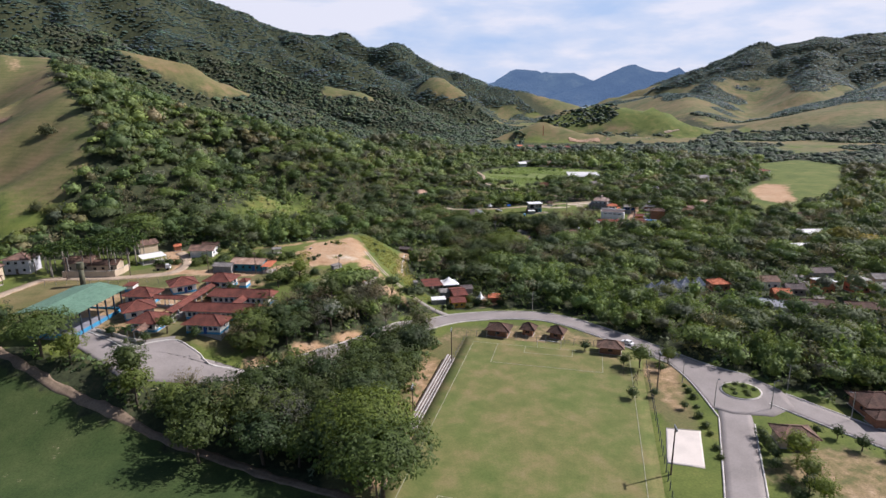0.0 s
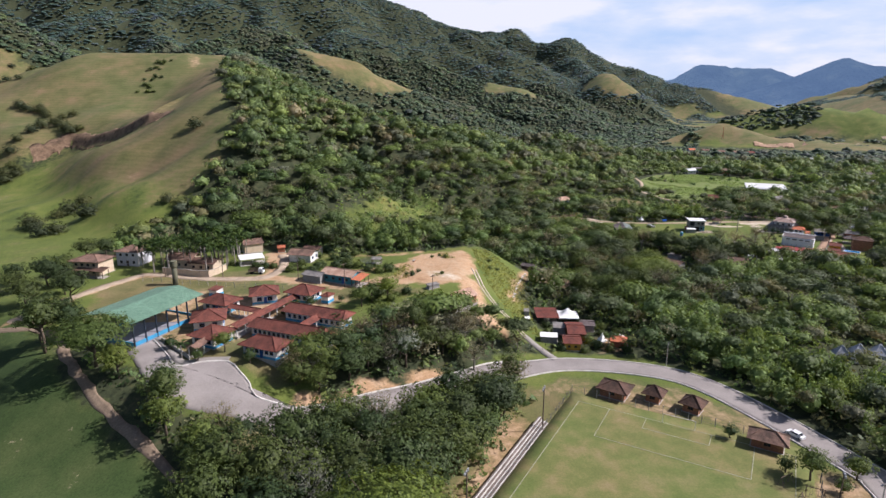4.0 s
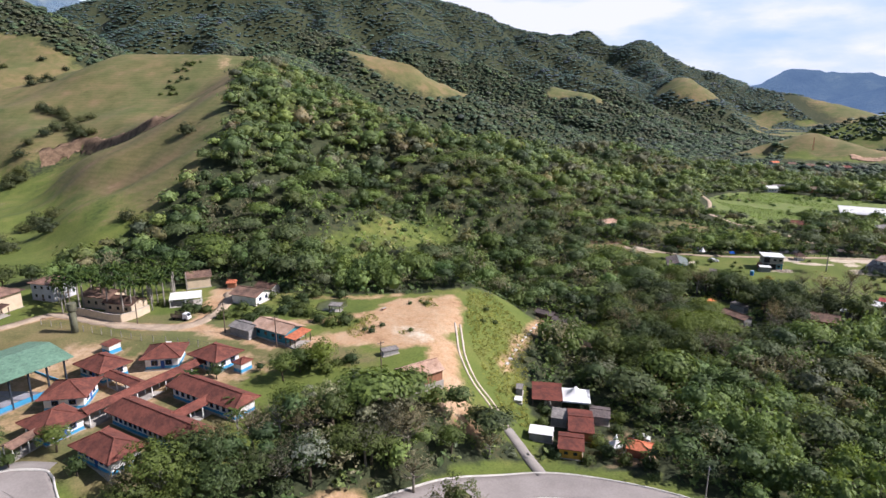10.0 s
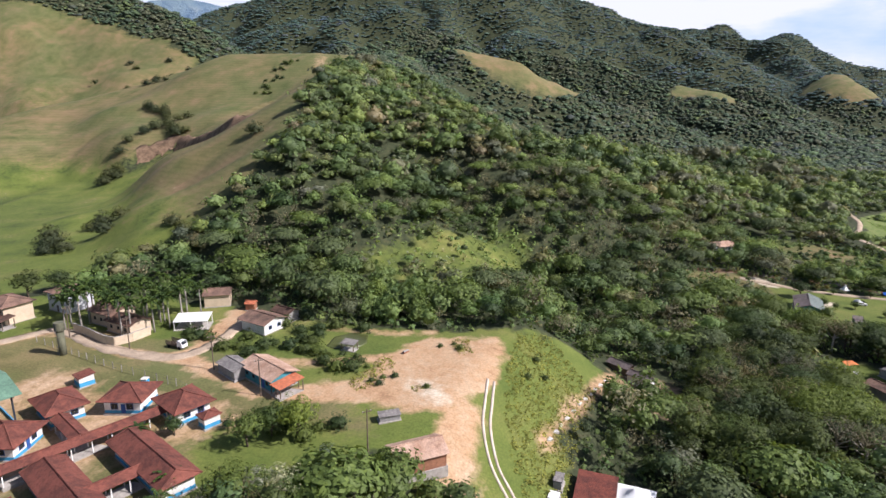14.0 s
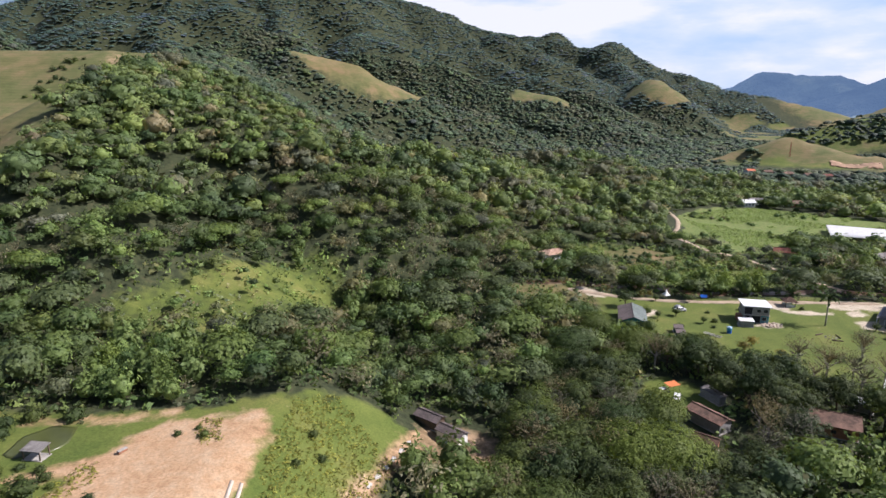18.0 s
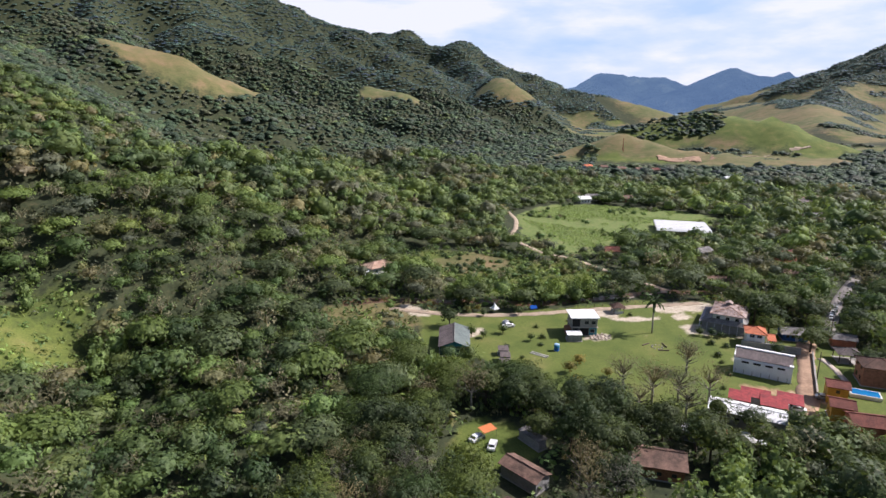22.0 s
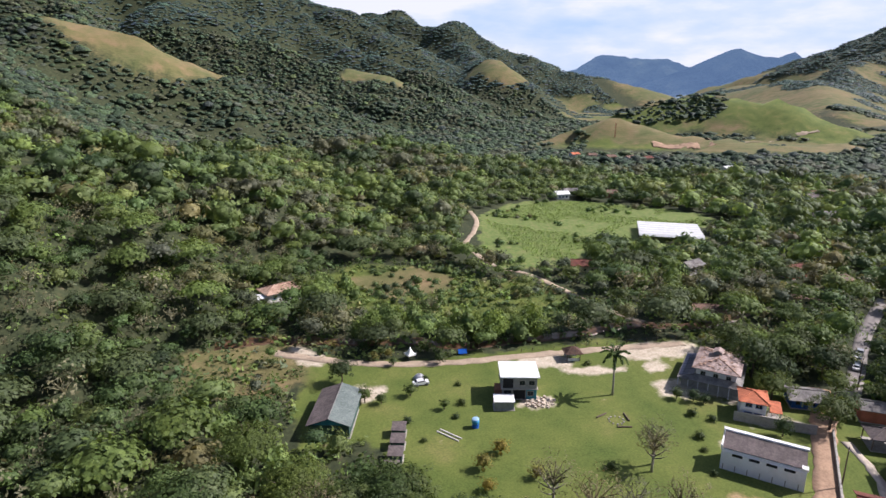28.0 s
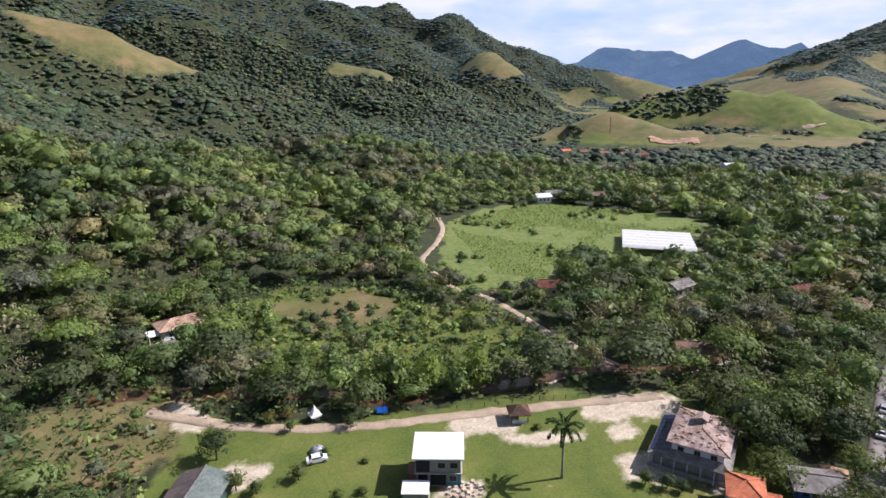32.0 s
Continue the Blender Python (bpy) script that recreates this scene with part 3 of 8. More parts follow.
HILL_WOOD = [(575, 960), (590, 912), (610, 890), (665, 858), (690, 866), (712, 890), (716, 905), (690, 965), (610, 990)]


def grass_hills(x, y, z):
    """The bare grassy hills across the valley: the cone, the rounded ridge behind it and a low swell."""
    up = z - 0.012 * np.maximum(0.57 * x + 0.82 * y - 420, 0)
    cone = (1 - smooth(62, 95, line_near(x, y, [(420, 810), (495, 809), (538, 769), (610, 705)]))) * smooth(4, 8, up)
    crest = (1 - smooth(110, 150, line_near(x, y, [(620, 950), (716, 900), (752, 841), (774, 780)]))) * smooth(7, 12, up)
    swell = smooth(-0.1, 0.3, wavy(x, y, 90, 2.9)) * smooth(600, 680, x) * (1 - smooth(940, 1050, x)) * (1 - smooth(40, 60, up)) * smooth(420, 480, y)
    return np.maximum.reduce([cone, crest, 0.9 * swell])


def bare_knobs(x, y):
    """Pale grass on the two small knobs at the foot of the mountains."""
    j = 9 * wavy(x, y, 20, 0.6)
    return np.maximum(1 - smooth(22, 34, line_near(x, y, [(240, 1214), (272, 1206), (296, 1196)]) + j), 1 - smooth(36, 52, line_near(x, y, [(528, 1385), (552, 1335)]) + j))


def zones(x, y):
    """How much each cover has at a place: lawn, dry pasture, bare earth, crops, pale rubble."""
    z = land(x, y)
    j = 2.0 * wavy(x, y, 6, 0.3) + 1.2 * wavy(x, y, 2.3, 1.1)

    def part_of(poly, soft=2.5):
        return smooth(-soft, soft, inside(x, y, poly) + j)

    def near(line, wide, soft=1.5):
        return 1 - smooth(wide - soft, wide + soft, line_near(x, y, line) + 0.5 * j)

    right_hill, knobs = grass_hills(x, y, z), bare_knobs(x, y)
    right_far = smooth(900, 1000, x) * smooth(-0.35, 0.0, wavy(x, y, 150, 0.7)) * (1 - smooth(95, 135, z + 30 * wavy(x, y, 210, 1.4)))
    west = part_of(OPEN_WEST, 4)
    lawn = np.maximum.reduce([part_of(OPEN_FIELD), part_of(OPEN_LAWN), part_of(OPEN_COURT), part_of(OPEN_EAST, 8), part_of(OPEN_SCHOOL),
                              part_of(CLEAR_SLOPE, 6) * 0.7, part_of(BRUSH, 5) * 0.75, part_of(BRUSH_UP, 8) * 0.8, part_of(SMALL_MEADOW, 5), west * 0.8, right_hill])
    dry = np.maximum.reduce([west * smooth(18, 46, z) * (0.92 + 0.28 * wavy(x, y, 70, 1.0)), part_of(MEADOW, 10), right_hill * (smooth(45, 85, line_near(x, y, [(600, 956), (666, 938), (716, 900), (752, 841), (774, 780)]))) * smooth(-0.9, -0.3, wavy(x, y, 45, 2.2)), right_far, part_of(BROWN_FIELD), part_of(BRUSH_BARN, 5) * 0.9, near([(-13, 57), (10, 88), (26, 112)], 9, 4), part_of([(28, 118), (38, 126), (58, 122), (72, 112), (81, 94), (78, 82), (66, 96), (46, 111)], 3),
                             part_of([(52, 32), (66, 46), (88, 74), (80, 80), (64, 62)], 4), part_of([(66, 27), (76, 31), (92, 23), (92, 8), (78, 4), (62, 18)], 4),
                             part_of([(-96, 146), (-104, 178), (-92, 188), (-56, 188), (-40, 182), (-26, 172), (-8, 172), (4, 160), (-14, 162), (-28, 156), (-24, 130), (-36, 112), (-62, 120), (-76, 132)], 5), smooth(0.25, 0.7, wavy(x, y, 210, 4.1)) * smooth(1300, 1500, y) * smooth(500, 620, x) * (1 - smooth(42, 60, z)), knobs])
    earth = np.maximum.reduce([part_of(DIRT_TERRACE), near(LOWER_DIRT, 2.2), near(UPPER_ROAD, 1.6), near(STEP_PATH, 2.2) * 0.7, part_of(OPEN_STEPS) * 0.55, near([(-30, 181), (-16, 184.5), (-4, 190)], 2.6, 2) * 0.75, near([(-22, 204), (-8, 205), (4, 207)], 2.2, 2) * 0.7, part_of(MUDDY_YARD, 3) * 0.65,
                               near([(-52, 208), (-50, 190)], 4), near([(24, 150), (18, 158), (19, 172)], 4, 3), near([(-12, 55), (2, 75), (12, 90), (20, 104)], 4.5, 3) * 0.6, near([(195, 247), (206, 237)], 2.2) * 0.8, part_of([(28, 118), (38, 126), (58, 122), (72, 112), (81, 94), (78, 82), (66, 96), (46, 111)], 3) * 0.38,
                               near([(488, 688), (505, 678), (520, 672)], 6, 3), near([(-172, 562), (-170, 540)], 6, 6) * 0.42, near([(-160, 582), (-140, 574)], 5, 5) * 0.45, part_of([(-84, 150), (-86, 160), (-72, 170), (-57, 166), (-30, 166), (-22, 158), (-28, 150), (-40, 140), (-60, 124), (-74, 134)], 4) * 0.6, part_of(SAND_LOT, 4),
                               part_of([(-32, 104), (10, 127), (14, 131), (-10, 120), (-34, 110)], 2) * 0.9, part_of([(66, 27), (76, 31), (92, 23), (92, 8), (78, 4), (62, 18)], 4) * 0.42, part_of([(66, 52), (74, 58), (84, 72), (76, 78), (68, 66)], 3) * 0.5, part_of([(54, 140), (66, 144), (66, 154), (58, 152)]) * 0.8])
    bank = near(SCARP, 8, 5)
    lawn, dry = lawn * (1 - 0.5 * bank), dry * (1 - 0.5 * bank)
    crop = np.maximum.reduce([part_of(OPEN_GARDEN), part_of([(140, 340), (160, 334), (164, 350), (150, 356)], 3)])
    rubble = np.maximum.reduce([part_of([(202, 286), (214, 277), (221, 273), (214, 284), (206, 291)], 1.5), near([(168, 288), (174, 288)], 2.2), near([(131, 303), (136, 302)], 3.2),
                                near([(208, 305), (222, 304)], 4.5), near([(178, 307), (186, 306)], 3.2), near([(183, 301), (192, 299), (200, 297)], 1.6, 1), near([(206, 296), (210, 296)], 1.4, 1),
                                near([(174, 301), (175, 299)], 1.6, 1), near([(8, 178), (13, 174)], 3.5, 3) * 0.5, near([(215, 270), (221, 266)], 2.5), near([(203, 262), (212, 256)], 2, 1) * 0.8, near([(123, 322), (118, 330)], 3)])
    lush = np.maximum.reduce([west * (1 - smooth(9, 22, z))])
    return lawn, dry, earth, crop, rubble, lush


def axis(lo, hi, step, low_end, high_end, grow=1.09):
    core = list(np.arange(lo, hi + step / 2, step))
    s = step
    while core[-1] < high_end:
        s = min(s * grow, 24)
        core.append(core[-1] + s)
    s = step
    while core[0] > low_end:
        s = min(s * grow, 24)
        core.insert(0, core[0] - s)
    return np.array(core)


def sheet(name, xs, ys, keep, mat):
    gx, gy = np.meshgrid(xs, ys)
    x, y = gx.ravel(), gy.ravel()
    z = land(x, y)
    w = len(xs)
    i = (np.arange(len(ys) - 1)[:, None] * w + np.arange(w - 1)[None]).ravel()
    quads = np.stack([i, i + 1, i + w + 1, i + w], 1)
    quads = quads[keep(x[quads].mean(1), y[quads].mean(1))]
    used = np.unique(quads)
    index = np.full(len(x), -1)
    index[used] = np.arange(len(used))
    me = raw_mesh(name, np.stack([x, y, z], 1)[used], index[quads])
    me.polygons.foreach_set("use_smooth", np.ones(len(quads), bool))
    me.materials.append(mat)
    return new(name, me), x[used], y[used]


def raw_mesh(name, co, quads):
    me = bpy.data.meshes.new(name)
    me.vertices.add(len(co))
    me.vertices.foreach_set("co", np.ascontiguousarray(co, np.float32).ravel())
    n = quads.shape[1]
    me.loops.add(quads.size)
    me.loops.foreach_set("vertex_index", np.ascontiguousarray(quads, np.int32).ravel())
    me.polygons.add(len(quads))
    me.polygons.foreach_set("loop_start", np.arange(0, quads.size, n, dtype=np.int32))
    me.update(calc_edges=True)
    return me


def paint(me, name, rgb):
    at = me.attributes.new(name, "FLOAT_COLOR", "POINT")
    out = np.ones((len(rgb), 4), np.float32)
    out[:, :3] = rgb
    at.data.foreach_set("color", out.ravel())


XS, YS = axis(-290, 300, 2.3, -2600, 3400), axis(-20, 610, 2.3, -900, 4700)
ground, vx, vy = sheet("ground", XS, YS, lambda x, y: np.hypot(x - 60, y - 120) < 2500, GROUND)
lawn, dry, earth, crop, rubble, lush = zones(vx, vy)
paint(ground.data, "zone_a", np.stack([earth, lawn, dry], 1))
paint(ground.data, "zone_b", np.stack([crop, rubble, lush], 1))
tagged(ground, "valley ground of grass, scrub, pasture and bare reddish earth", "ground", kind="structure")
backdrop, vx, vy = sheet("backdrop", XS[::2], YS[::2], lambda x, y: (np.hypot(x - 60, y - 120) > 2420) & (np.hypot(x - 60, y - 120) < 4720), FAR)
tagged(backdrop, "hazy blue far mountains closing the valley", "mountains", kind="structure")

a = np.radians(np.linspace(-58, 72, 60))
zz = np.array([-100, 300, 700, 1100, 1500, 1900, 2300, 2600.0])
cx, cz = np.meshgrid(a, zz)
i = (np.arange(len(zz) - 1)[:, None] * len(a) + np.arange(len(a) - 1)[None]).ravel()
cloud_me = raw_mesh("cloud_veil", np.stack([60 + 4780 * np.sin(cx).ravel(), 100 + 4780 * np.cos(cx).ravel(), cz.ravel()], 1), np.stack([i, i + 1, i + len(a) + 1, i + len(a)], 1))
cloud_me.materials.append(CLOUD)
tagged(new("cloud_veil", cloud_me), "thin white cloud over the mountains", "clouds", kind="structure")

# ---- building tools ----
class Shape:
    """Collects boxes, tubes and sheets into one mesh."""

    def __init__(self):
        self.v, self.f = [], []

    def add(self, verts, faces):
        n = len(self.v)
        self.v += [tuple(p) for p in verts]
        self.f += [tuple(i + n for i in f) for f in faces]
        return self

    def box(self, x0, y0, z0, x1, y1, z1, m=None):
        p = [Vector(c) for c in ((x0, y0, z0), (x1, y0, z0), (x1, y1, z0), (x0, y1, z0), (x0, y0, z1), (x1, y0, z1), (x1, y1, z1), (x0, y1, z1))]
        if m:
            p = [m @ c for c in p]
        return self.add(p, [(3, 2, 1, 0), (4, 5, 6, 7), (0, 1, 5, 4), (1, 2, 6, 5), (2, 3, 7, 6), (3, 0, 4, 7)])

    def tube(self, pts, radii, sides=8, cap=True):
        """A tapered tube through points."""
        rings, n = [], len(pts)
        for k, p in enumerate(pts):
            p = Vector(p)
            d = (Vector(pts[min(k + 1, n - 1)]) - Vector(pts[max(k - 1, 0)])).normalized()
            u = d.cross(Vector((0.31, 0.94, 0.12))).normalized()
            w = d.cross(u)
            r = radii[k] if isinstance(radii, (list, tuple)) else radii
            rings.append([p + r * (math.cos(2 * math.pi * s / sides) * u + math.sin(2 * math.pi * s / sides) * w) for s in range(sides)])
        faces = [(k * sides + s, k * sides + (s + 1) % sides, (k + 1) * sides + (s + 1) % sides, (k + 1) * sides + s) for k in range(n - 1) for s in range(sides)]
        if cap:
            faces += [tuple(range(sides))[::-1], tuple((n - 1) * sides + s for s in range(sides))]
        return self.add([q for r in rings for q in r], faces)

    def slab(self, top, thick=0.12):
        """A flat polygon given a thickness downwards."""
        n = len(top)
        low = [(x, y, z - thick) for x, y, z in top]
        return self.add(list(top) + low, [tuple(range(n)), tuple(range(n, 2 * n))[::-1]] + [((i + 1) % n, i, n + i, n + (i + 1) % n) for i in range(n)])

    def mesh(self, name, mat, shade=False):
        me = bpy.data.meshes.new(name)
        me.from_pydata(self.v, [], self.f)
        me.materials.append(mat)
        if shade:
            me.polygons.foreach_set("use_smooth", [True] * len(me.polygons))
        me.update()
        return me


def part(name, shape, mat, parent, label="", shade=False, at=None):
    me = shape.mesh(name, mat, shade) if isinstance(shape, Shape) else shape
    ob = new(name, me)
    ob.parent = parent
    if at:
        ob.matrix_basis = at
    return tagged(ob, label) if label else ob


def height(x, y):
    return float(land(x, y))


def thing(name, label, category, x, y, turn=0.0, z=None, group=""):
    ob = new(name)
    ob.empty_display_size = 0.5
    ob.matrix_basis = pose(x, y, height(x, y) if z is None else z, 0, 0, turn)
    return tagged(ob, label, category, group)


def curve_points(pts, step=1.6):
    """A smooth line through points, sampled evenly."""
    p = [np.array(q, float) for q in pts]
    p = [2 * p[0] - p[1]] + p + [2 * p[-1] - p[-2]]
    out = []
    for a, b, c, d in zip(p, p[1:], p[2:], p[3:]):
        n = max(2, int(np.linalg.norm(c - b) / step))
        for s in np.linspace(0, 1, n, endpoint=False):
            out.append(0.5 * ((2 * b) + (c - a) * s + (2 * a - 5 * b + 4 * c - d) * s * s + (3 * b - a - 3 * c + d) * s ** 3))
    out.append(p[-2])
    return np.array(out)


def sides_of(pts, off):
    t = np.gradient(pts, axis=0)
    t /= np.linalg.norm(t, axis=1)[:, None]
    return pts + off * np.stack([-t[:, 1], t[:, 0]], 1)


def strip(name, line, wide, lift, mat, label, category="road", cuts=5, depth=0.5, off=0.0, wobble=0.0, kind="structure"):
    """A band laid over the land along a line, with real edges."""
    pts = curve_points(line)
    rows = []
    for k, o in enumerate(np.linspace(-wide / 2, wide / 2, cuts)):
        side = sides_of(pts, o + off)
        if wobble and k in (0, cuts - 1):
            side = side + wobble * np.stack([wavy(pts[:, 0], pts[:, 1], 2.1, 0.4 + k), wavy(pts[:, 1], pts[:, 0], 2.7, 1.4 + k)], 1)
        rows.append(np.column_stack([side, land(side[:, 0], side[:, 1]) + lift]))
    low = [rows[0] - (0, 0, depth), rows[-1] - (0, 0, depth)]
    rows = [low[0]] + rows + [low[1]]
    n, m = len(pts), len(rows)
    co = np.concatenate(rows)
    quads = np.array([(k * n + i, k * n + i + 1, (k + 1) * n + i + 1, (k + 1) * n + i) for k in range(m - 1) for i in range(n - 1)])[:, ::-1]
    me = raw_mesh(name, co, quads)
    me.materials.append(mat)
    return tagged(new(name, me), label, category, kind=kind)


def patch(name, poly, lift, mat, label, category, step=2.0, rough_edge=0.0, kind="structure", flat=None):
    """A surface laid over the land inside a polygon."""
    p = np.array(poly, float)
    ring = []
    for a, b in zip(p, np.roll(p, -1, 0)):
        for s in np.linspace(0, 1, max(2, int(np.linalg.norm(b - a) / step)), endpoint=False):
            ring.append(a + s * (b - a))
    ring = np.array(ring)
    c = ring.mean(0)
    if rough_edge:
        ring = ring + rough_edge * np.stack([wavy(ring[:, 0], ring[:, 1], 2.0, 0.7), wavy(ring[:, 1], ring[:, 0], 2.4, 2.7)], 1)
    levels = np.append(np.linspace(1, 0.1, 9), 0.0005)
    co = np.concatenate([c + s * (ring - c) for s in levels])
    z = (land(co[:, 0], co[:, 1]) if flat is None else np.full(len(co), flat)) + lift
    edge = np.column_stack([ring, z[:len(ring)] - 0.5])
    co = np.concatenate([edge, np.column_stack([co, z])])
    n = len(ring)
    quads = np.array([(k * n + i, k * n + (i + 1) % n, (k + 1) * n + (i + 1) % n, (k + 1) * n + i) for k in range(len(levels)) for i in range(n)])
    me = raw_mesh(name, co, quads)
    me.materials.append(mat)
    return tagged(new(name, me), label, category, kind=kind)


def hip_roof(L, W, h, rise, over, ridge=None):
    """Four slopes; returns the slab shape and the lines of its ridges."""
    a, b = L / 2 + over, W / 2 + over
    r = max(a - b, 0.0) if ridge is None else ridge / 2
    e = [(-a, -b, h), (a, -b, h), (a, b, h), (-a, b, h)]
    t = [(-r, 0, h + rise), (r, 0, h + rise)]
    s = Shape()
    if r > 0.05:
        s.slab([e[0], e[1], t[1], t[0]]).slab([e[2], e[3], t[0], t[1]]).slab([e[1], e[2], t[1]]).slab([e[3], e[0], t[0]])
        lines = [(e[0], t[0]), (e[3], t[0]), (e[1], t[1]), (e[2], t[1]), (t[0], t[1])]
    else:
        p = (0, 0, h + rise)
        for i in range(4):
            s.slab([e[i], e[(i + 1) % 4], p])
        lines = [(q, p) for q in e]
    return s, lines


def gable_roof(L, W, h, rise, over):
    a, b = L / 2 + over, W / 2 + over
    s = Shape()
    s.slab([(-a, -b, h), (a, -b, h), (a, 0, h + rise), (-a, 0, h + rise)]).slab([(a, b, h), (-a, b, h), (-a, 0, h + rise), (a, 0, h + rise)])
    return s, [((-a, 0, h + rise), (a, 0, h + rise))]


def window(parent, side, at, sill, wide, tall, L, W, frame_mat, leaves=1):
    """A framed window standing a little proud of a wall; side n, s, e or w of the block."""
    turn = {"s": 0, "n": 180, "e": 90, "w": -90}[side]
    reach = W / 2 if side in "sn" else L / 2
    m = Matrix.Rotation(radians(turn), 4, "Z") @ Matrix.Translation((at, -reach, sill))
    f = Shape()
    for x0, z0, x1, z1 in ((-wide / 2 - 0.08, -0.08, wide / 2 + 0.08, 0), (-wide / 2 - 0.08, tall, wide / 2 + 0.08, tall + 0.08), (-wide / 2 - 0.08, 0, -wide / 2, tall), (wide / 2, 0, wide / 2 + 0.08, tall)):
        f.box(x0, -0.07, z0, x1, 0.03, z1)
    w = part("window", f, frame_mat, parent, at=m)
    for k in range(leaves):
        x0 = -wide / 2 + k * wide / leaves
        part("pane", Shape().box(x0, -0.025, 0, x0 + wide / leaves - 0.03, 0.02, tall), GLASS, w)
    return w


def door(parent, side, at, wide, tall, L, W, mat):
    turn = {"s": 0, "n": 180, "e": 90, "w": -90}[side]
    reach = W / 2 if side in "sn" else L / 2
    m = Matrix.Rotation(radians(turn), 4, "Z") @ Matrix.Translation((at, -reach, 0))
    d = part("door", Shape().box(-wide / 2, -0.05, 0, wide / 2, 0.02, tall), mat, parent, at=m)
    part("door_handle", Shape().box(wide / 2 - 0.15, -0.10, 1.0, wide / 2 - 0.08, -0.05, 1.06), STEEL, d)
    return d


def block(name, label, x, y, turn, L, W, h, roof="hip", rise=1.6, over=0.7, wall=None, cover=None, band=None, band_h=0.9, windows=(), doors=(), posts=0, group="", ridge=None, z=None, base=True, open_sides=False, category="building"):
    """A house block: plinth, walls with an optional painted band, roof with ridge caps, windows and doors."""
    wall, cover = wall or WHITE, cover or CLAY
    ob = thing(name, label, category, x, y, turn, z, group)
    if base:
        part("plinth", Shape().box(-L / 2 - 0.25, -W / 2 - 0.25, -2.0, L / 2 + 0.25, W / 2 + 0.25, 0.12), CONCRETE, ob)
    t = 0.18
    if not open_sides:
        for nm, (x0, y0, x1, y1) in (("wall_front", (-L / 2, -W / 2, L / 2, -W / 2 + t)), ("wall_back", (-L / 2, W / 2 - t, L / 2, W / 2)), ("wall_left", (-L / 2, -W / 2 + t, -L / 2 + t, W / 2 - t)), ("wall_right", (L / 2 - t, -W / 2 + t, L / 2, W / 2 - t))):
            part(nm, Shape().box(x0, y0, 0.12, x1, y1, h), wall, ob)
        if roof == "gable":
            for sx in (-1, 1):
                g = Shape().add([(sx * (L / 2 - 0.02), -W / 2, h), (sx * (L / 2 - 0.02), W / 2, h), (sx * (L / 2 - 0.02), 0, h + rise * W / (W + 2 * over)), (sx * (L / 2 - t), -W / 2, h), (sx * (L / 2 - t), W / 2, h), (sx * (L / 2 - t), 0, h + rise * W / (W + 2 * over))],
                                [(0, 1, 2), (5, 4, 3), (0, 3, 4, 1), (1, 4, 5, 2), (2, 5, 3, 0)])
                part("gable", g, wall, ob)
        if band:
            e = 0.03
            part("painted_band", Shape().box(-L / 2 - e, -W / 2 - e, 0.12, L / 2 + e, -W / 2, band_h).box(-L / 2 - e, W / 2, 0.12, L / 2 + e, W / 2 + e, band_h)
                 .box(-L / 2 - e, -W / 2, 0.12, -L / 2, W / 2, band_h).box(L / 2, -W / 2, 0.12, L / 2 + e, W / 2, band_h), band, ob)
    if roof == "hip":
        s, lines = hip_roof(L, W, h, rise, over, ridge)
    elif roof == "gable":
        s, lines = gable_roof(L, W, h, rise, over)
    elif roof == "shed":
        a, b = L / 2 + over, W / 2 + over
        s, lines = Shape().slab([(-a, -b, h), (a, -b, h), (a, b, h + rise), (-a, b, h + rise)]), []
    else:
        a, b = L / 2 + over, W / 2 + over
        s, lines = Shape().box(-a, -b, h, a, b, h + 0.18), []
    if roof != "none":
        part("roof", s, cover, ob)
    for p, q in lines:
        part("ridge_cap", Shape().tube([(p[0], p[1], p[2] + 0.05), (q[0], q[1], q[2] + 0.05)], 0.13, 6), cover, ob)
    for side, count, wide, tall, sill in windows:
        run = (L if side in "sn" else W) - 1.0
        for k in range(count):
            window(ob, side, -run / 2 + run * (k + 0.5) / count, sill, wide, tall, L, W, wall if wall is not WHITE else BLUE_DEEP, 2 if wide > 0.9 else 1)
    for side, at, mat in doors:
        door(ob, side, at, 0.9, 2.1, L, W, mat)
    if posts:
        for k in range(posts):
            px = -L / 2 + L * k / (posts - 1)
            for py in (-W / 2, W / 2):
                part("post", Shape().box(px - 0.09, py - 0.09, -1.0, px + 0.09, py + 0.09, h), POLE_WOOD if wall is not WHITE else WHITE, ob)
    return ob

# ---- roads, kerbs, pitch and tracks ----
strip("road", ROAD_MAIN, 8.0, 0.10, ASPHALT, "pale worn road curving up from the roundabout", cuts=6)
strip("road", ROAD_SOUTH, 7.6, 0.10, ASPHALT, "pale worn road along the sports ground", cuts=6)
strip("road", ROAD_EAST, 8.6, 0.10, ASPHALT, "pale worn road leading on from the roundabout", cuts=6)
patch("road", [(78, 46), (86, 41), (95, 42), (100, 50), (99, 60), (94.6, 68), (92, 78), (85, 76), (82.6, 67), (79.2, 58), (75.5, 50)], 0.13, ASPHALT, "worn paving of the roundabout", "road", rough_edge=0.2)
patch("road", [(-79, 130), (-76, 137.5), (-72.5, 133.5), (-62, 117.3), (-56.8, 119), (-50.3, 119), (-44, 112), (-42, 108.8), (-35, 107.4), (-28, 106), (-28, 100), (-37, 99.5), (-46, 103.5), (-54, 104.5), (-63, 106), (-70, 116)], 0.14, ASPHALT, "pale paved forecourt of the school", "forecourt", rough_edge=0.3)
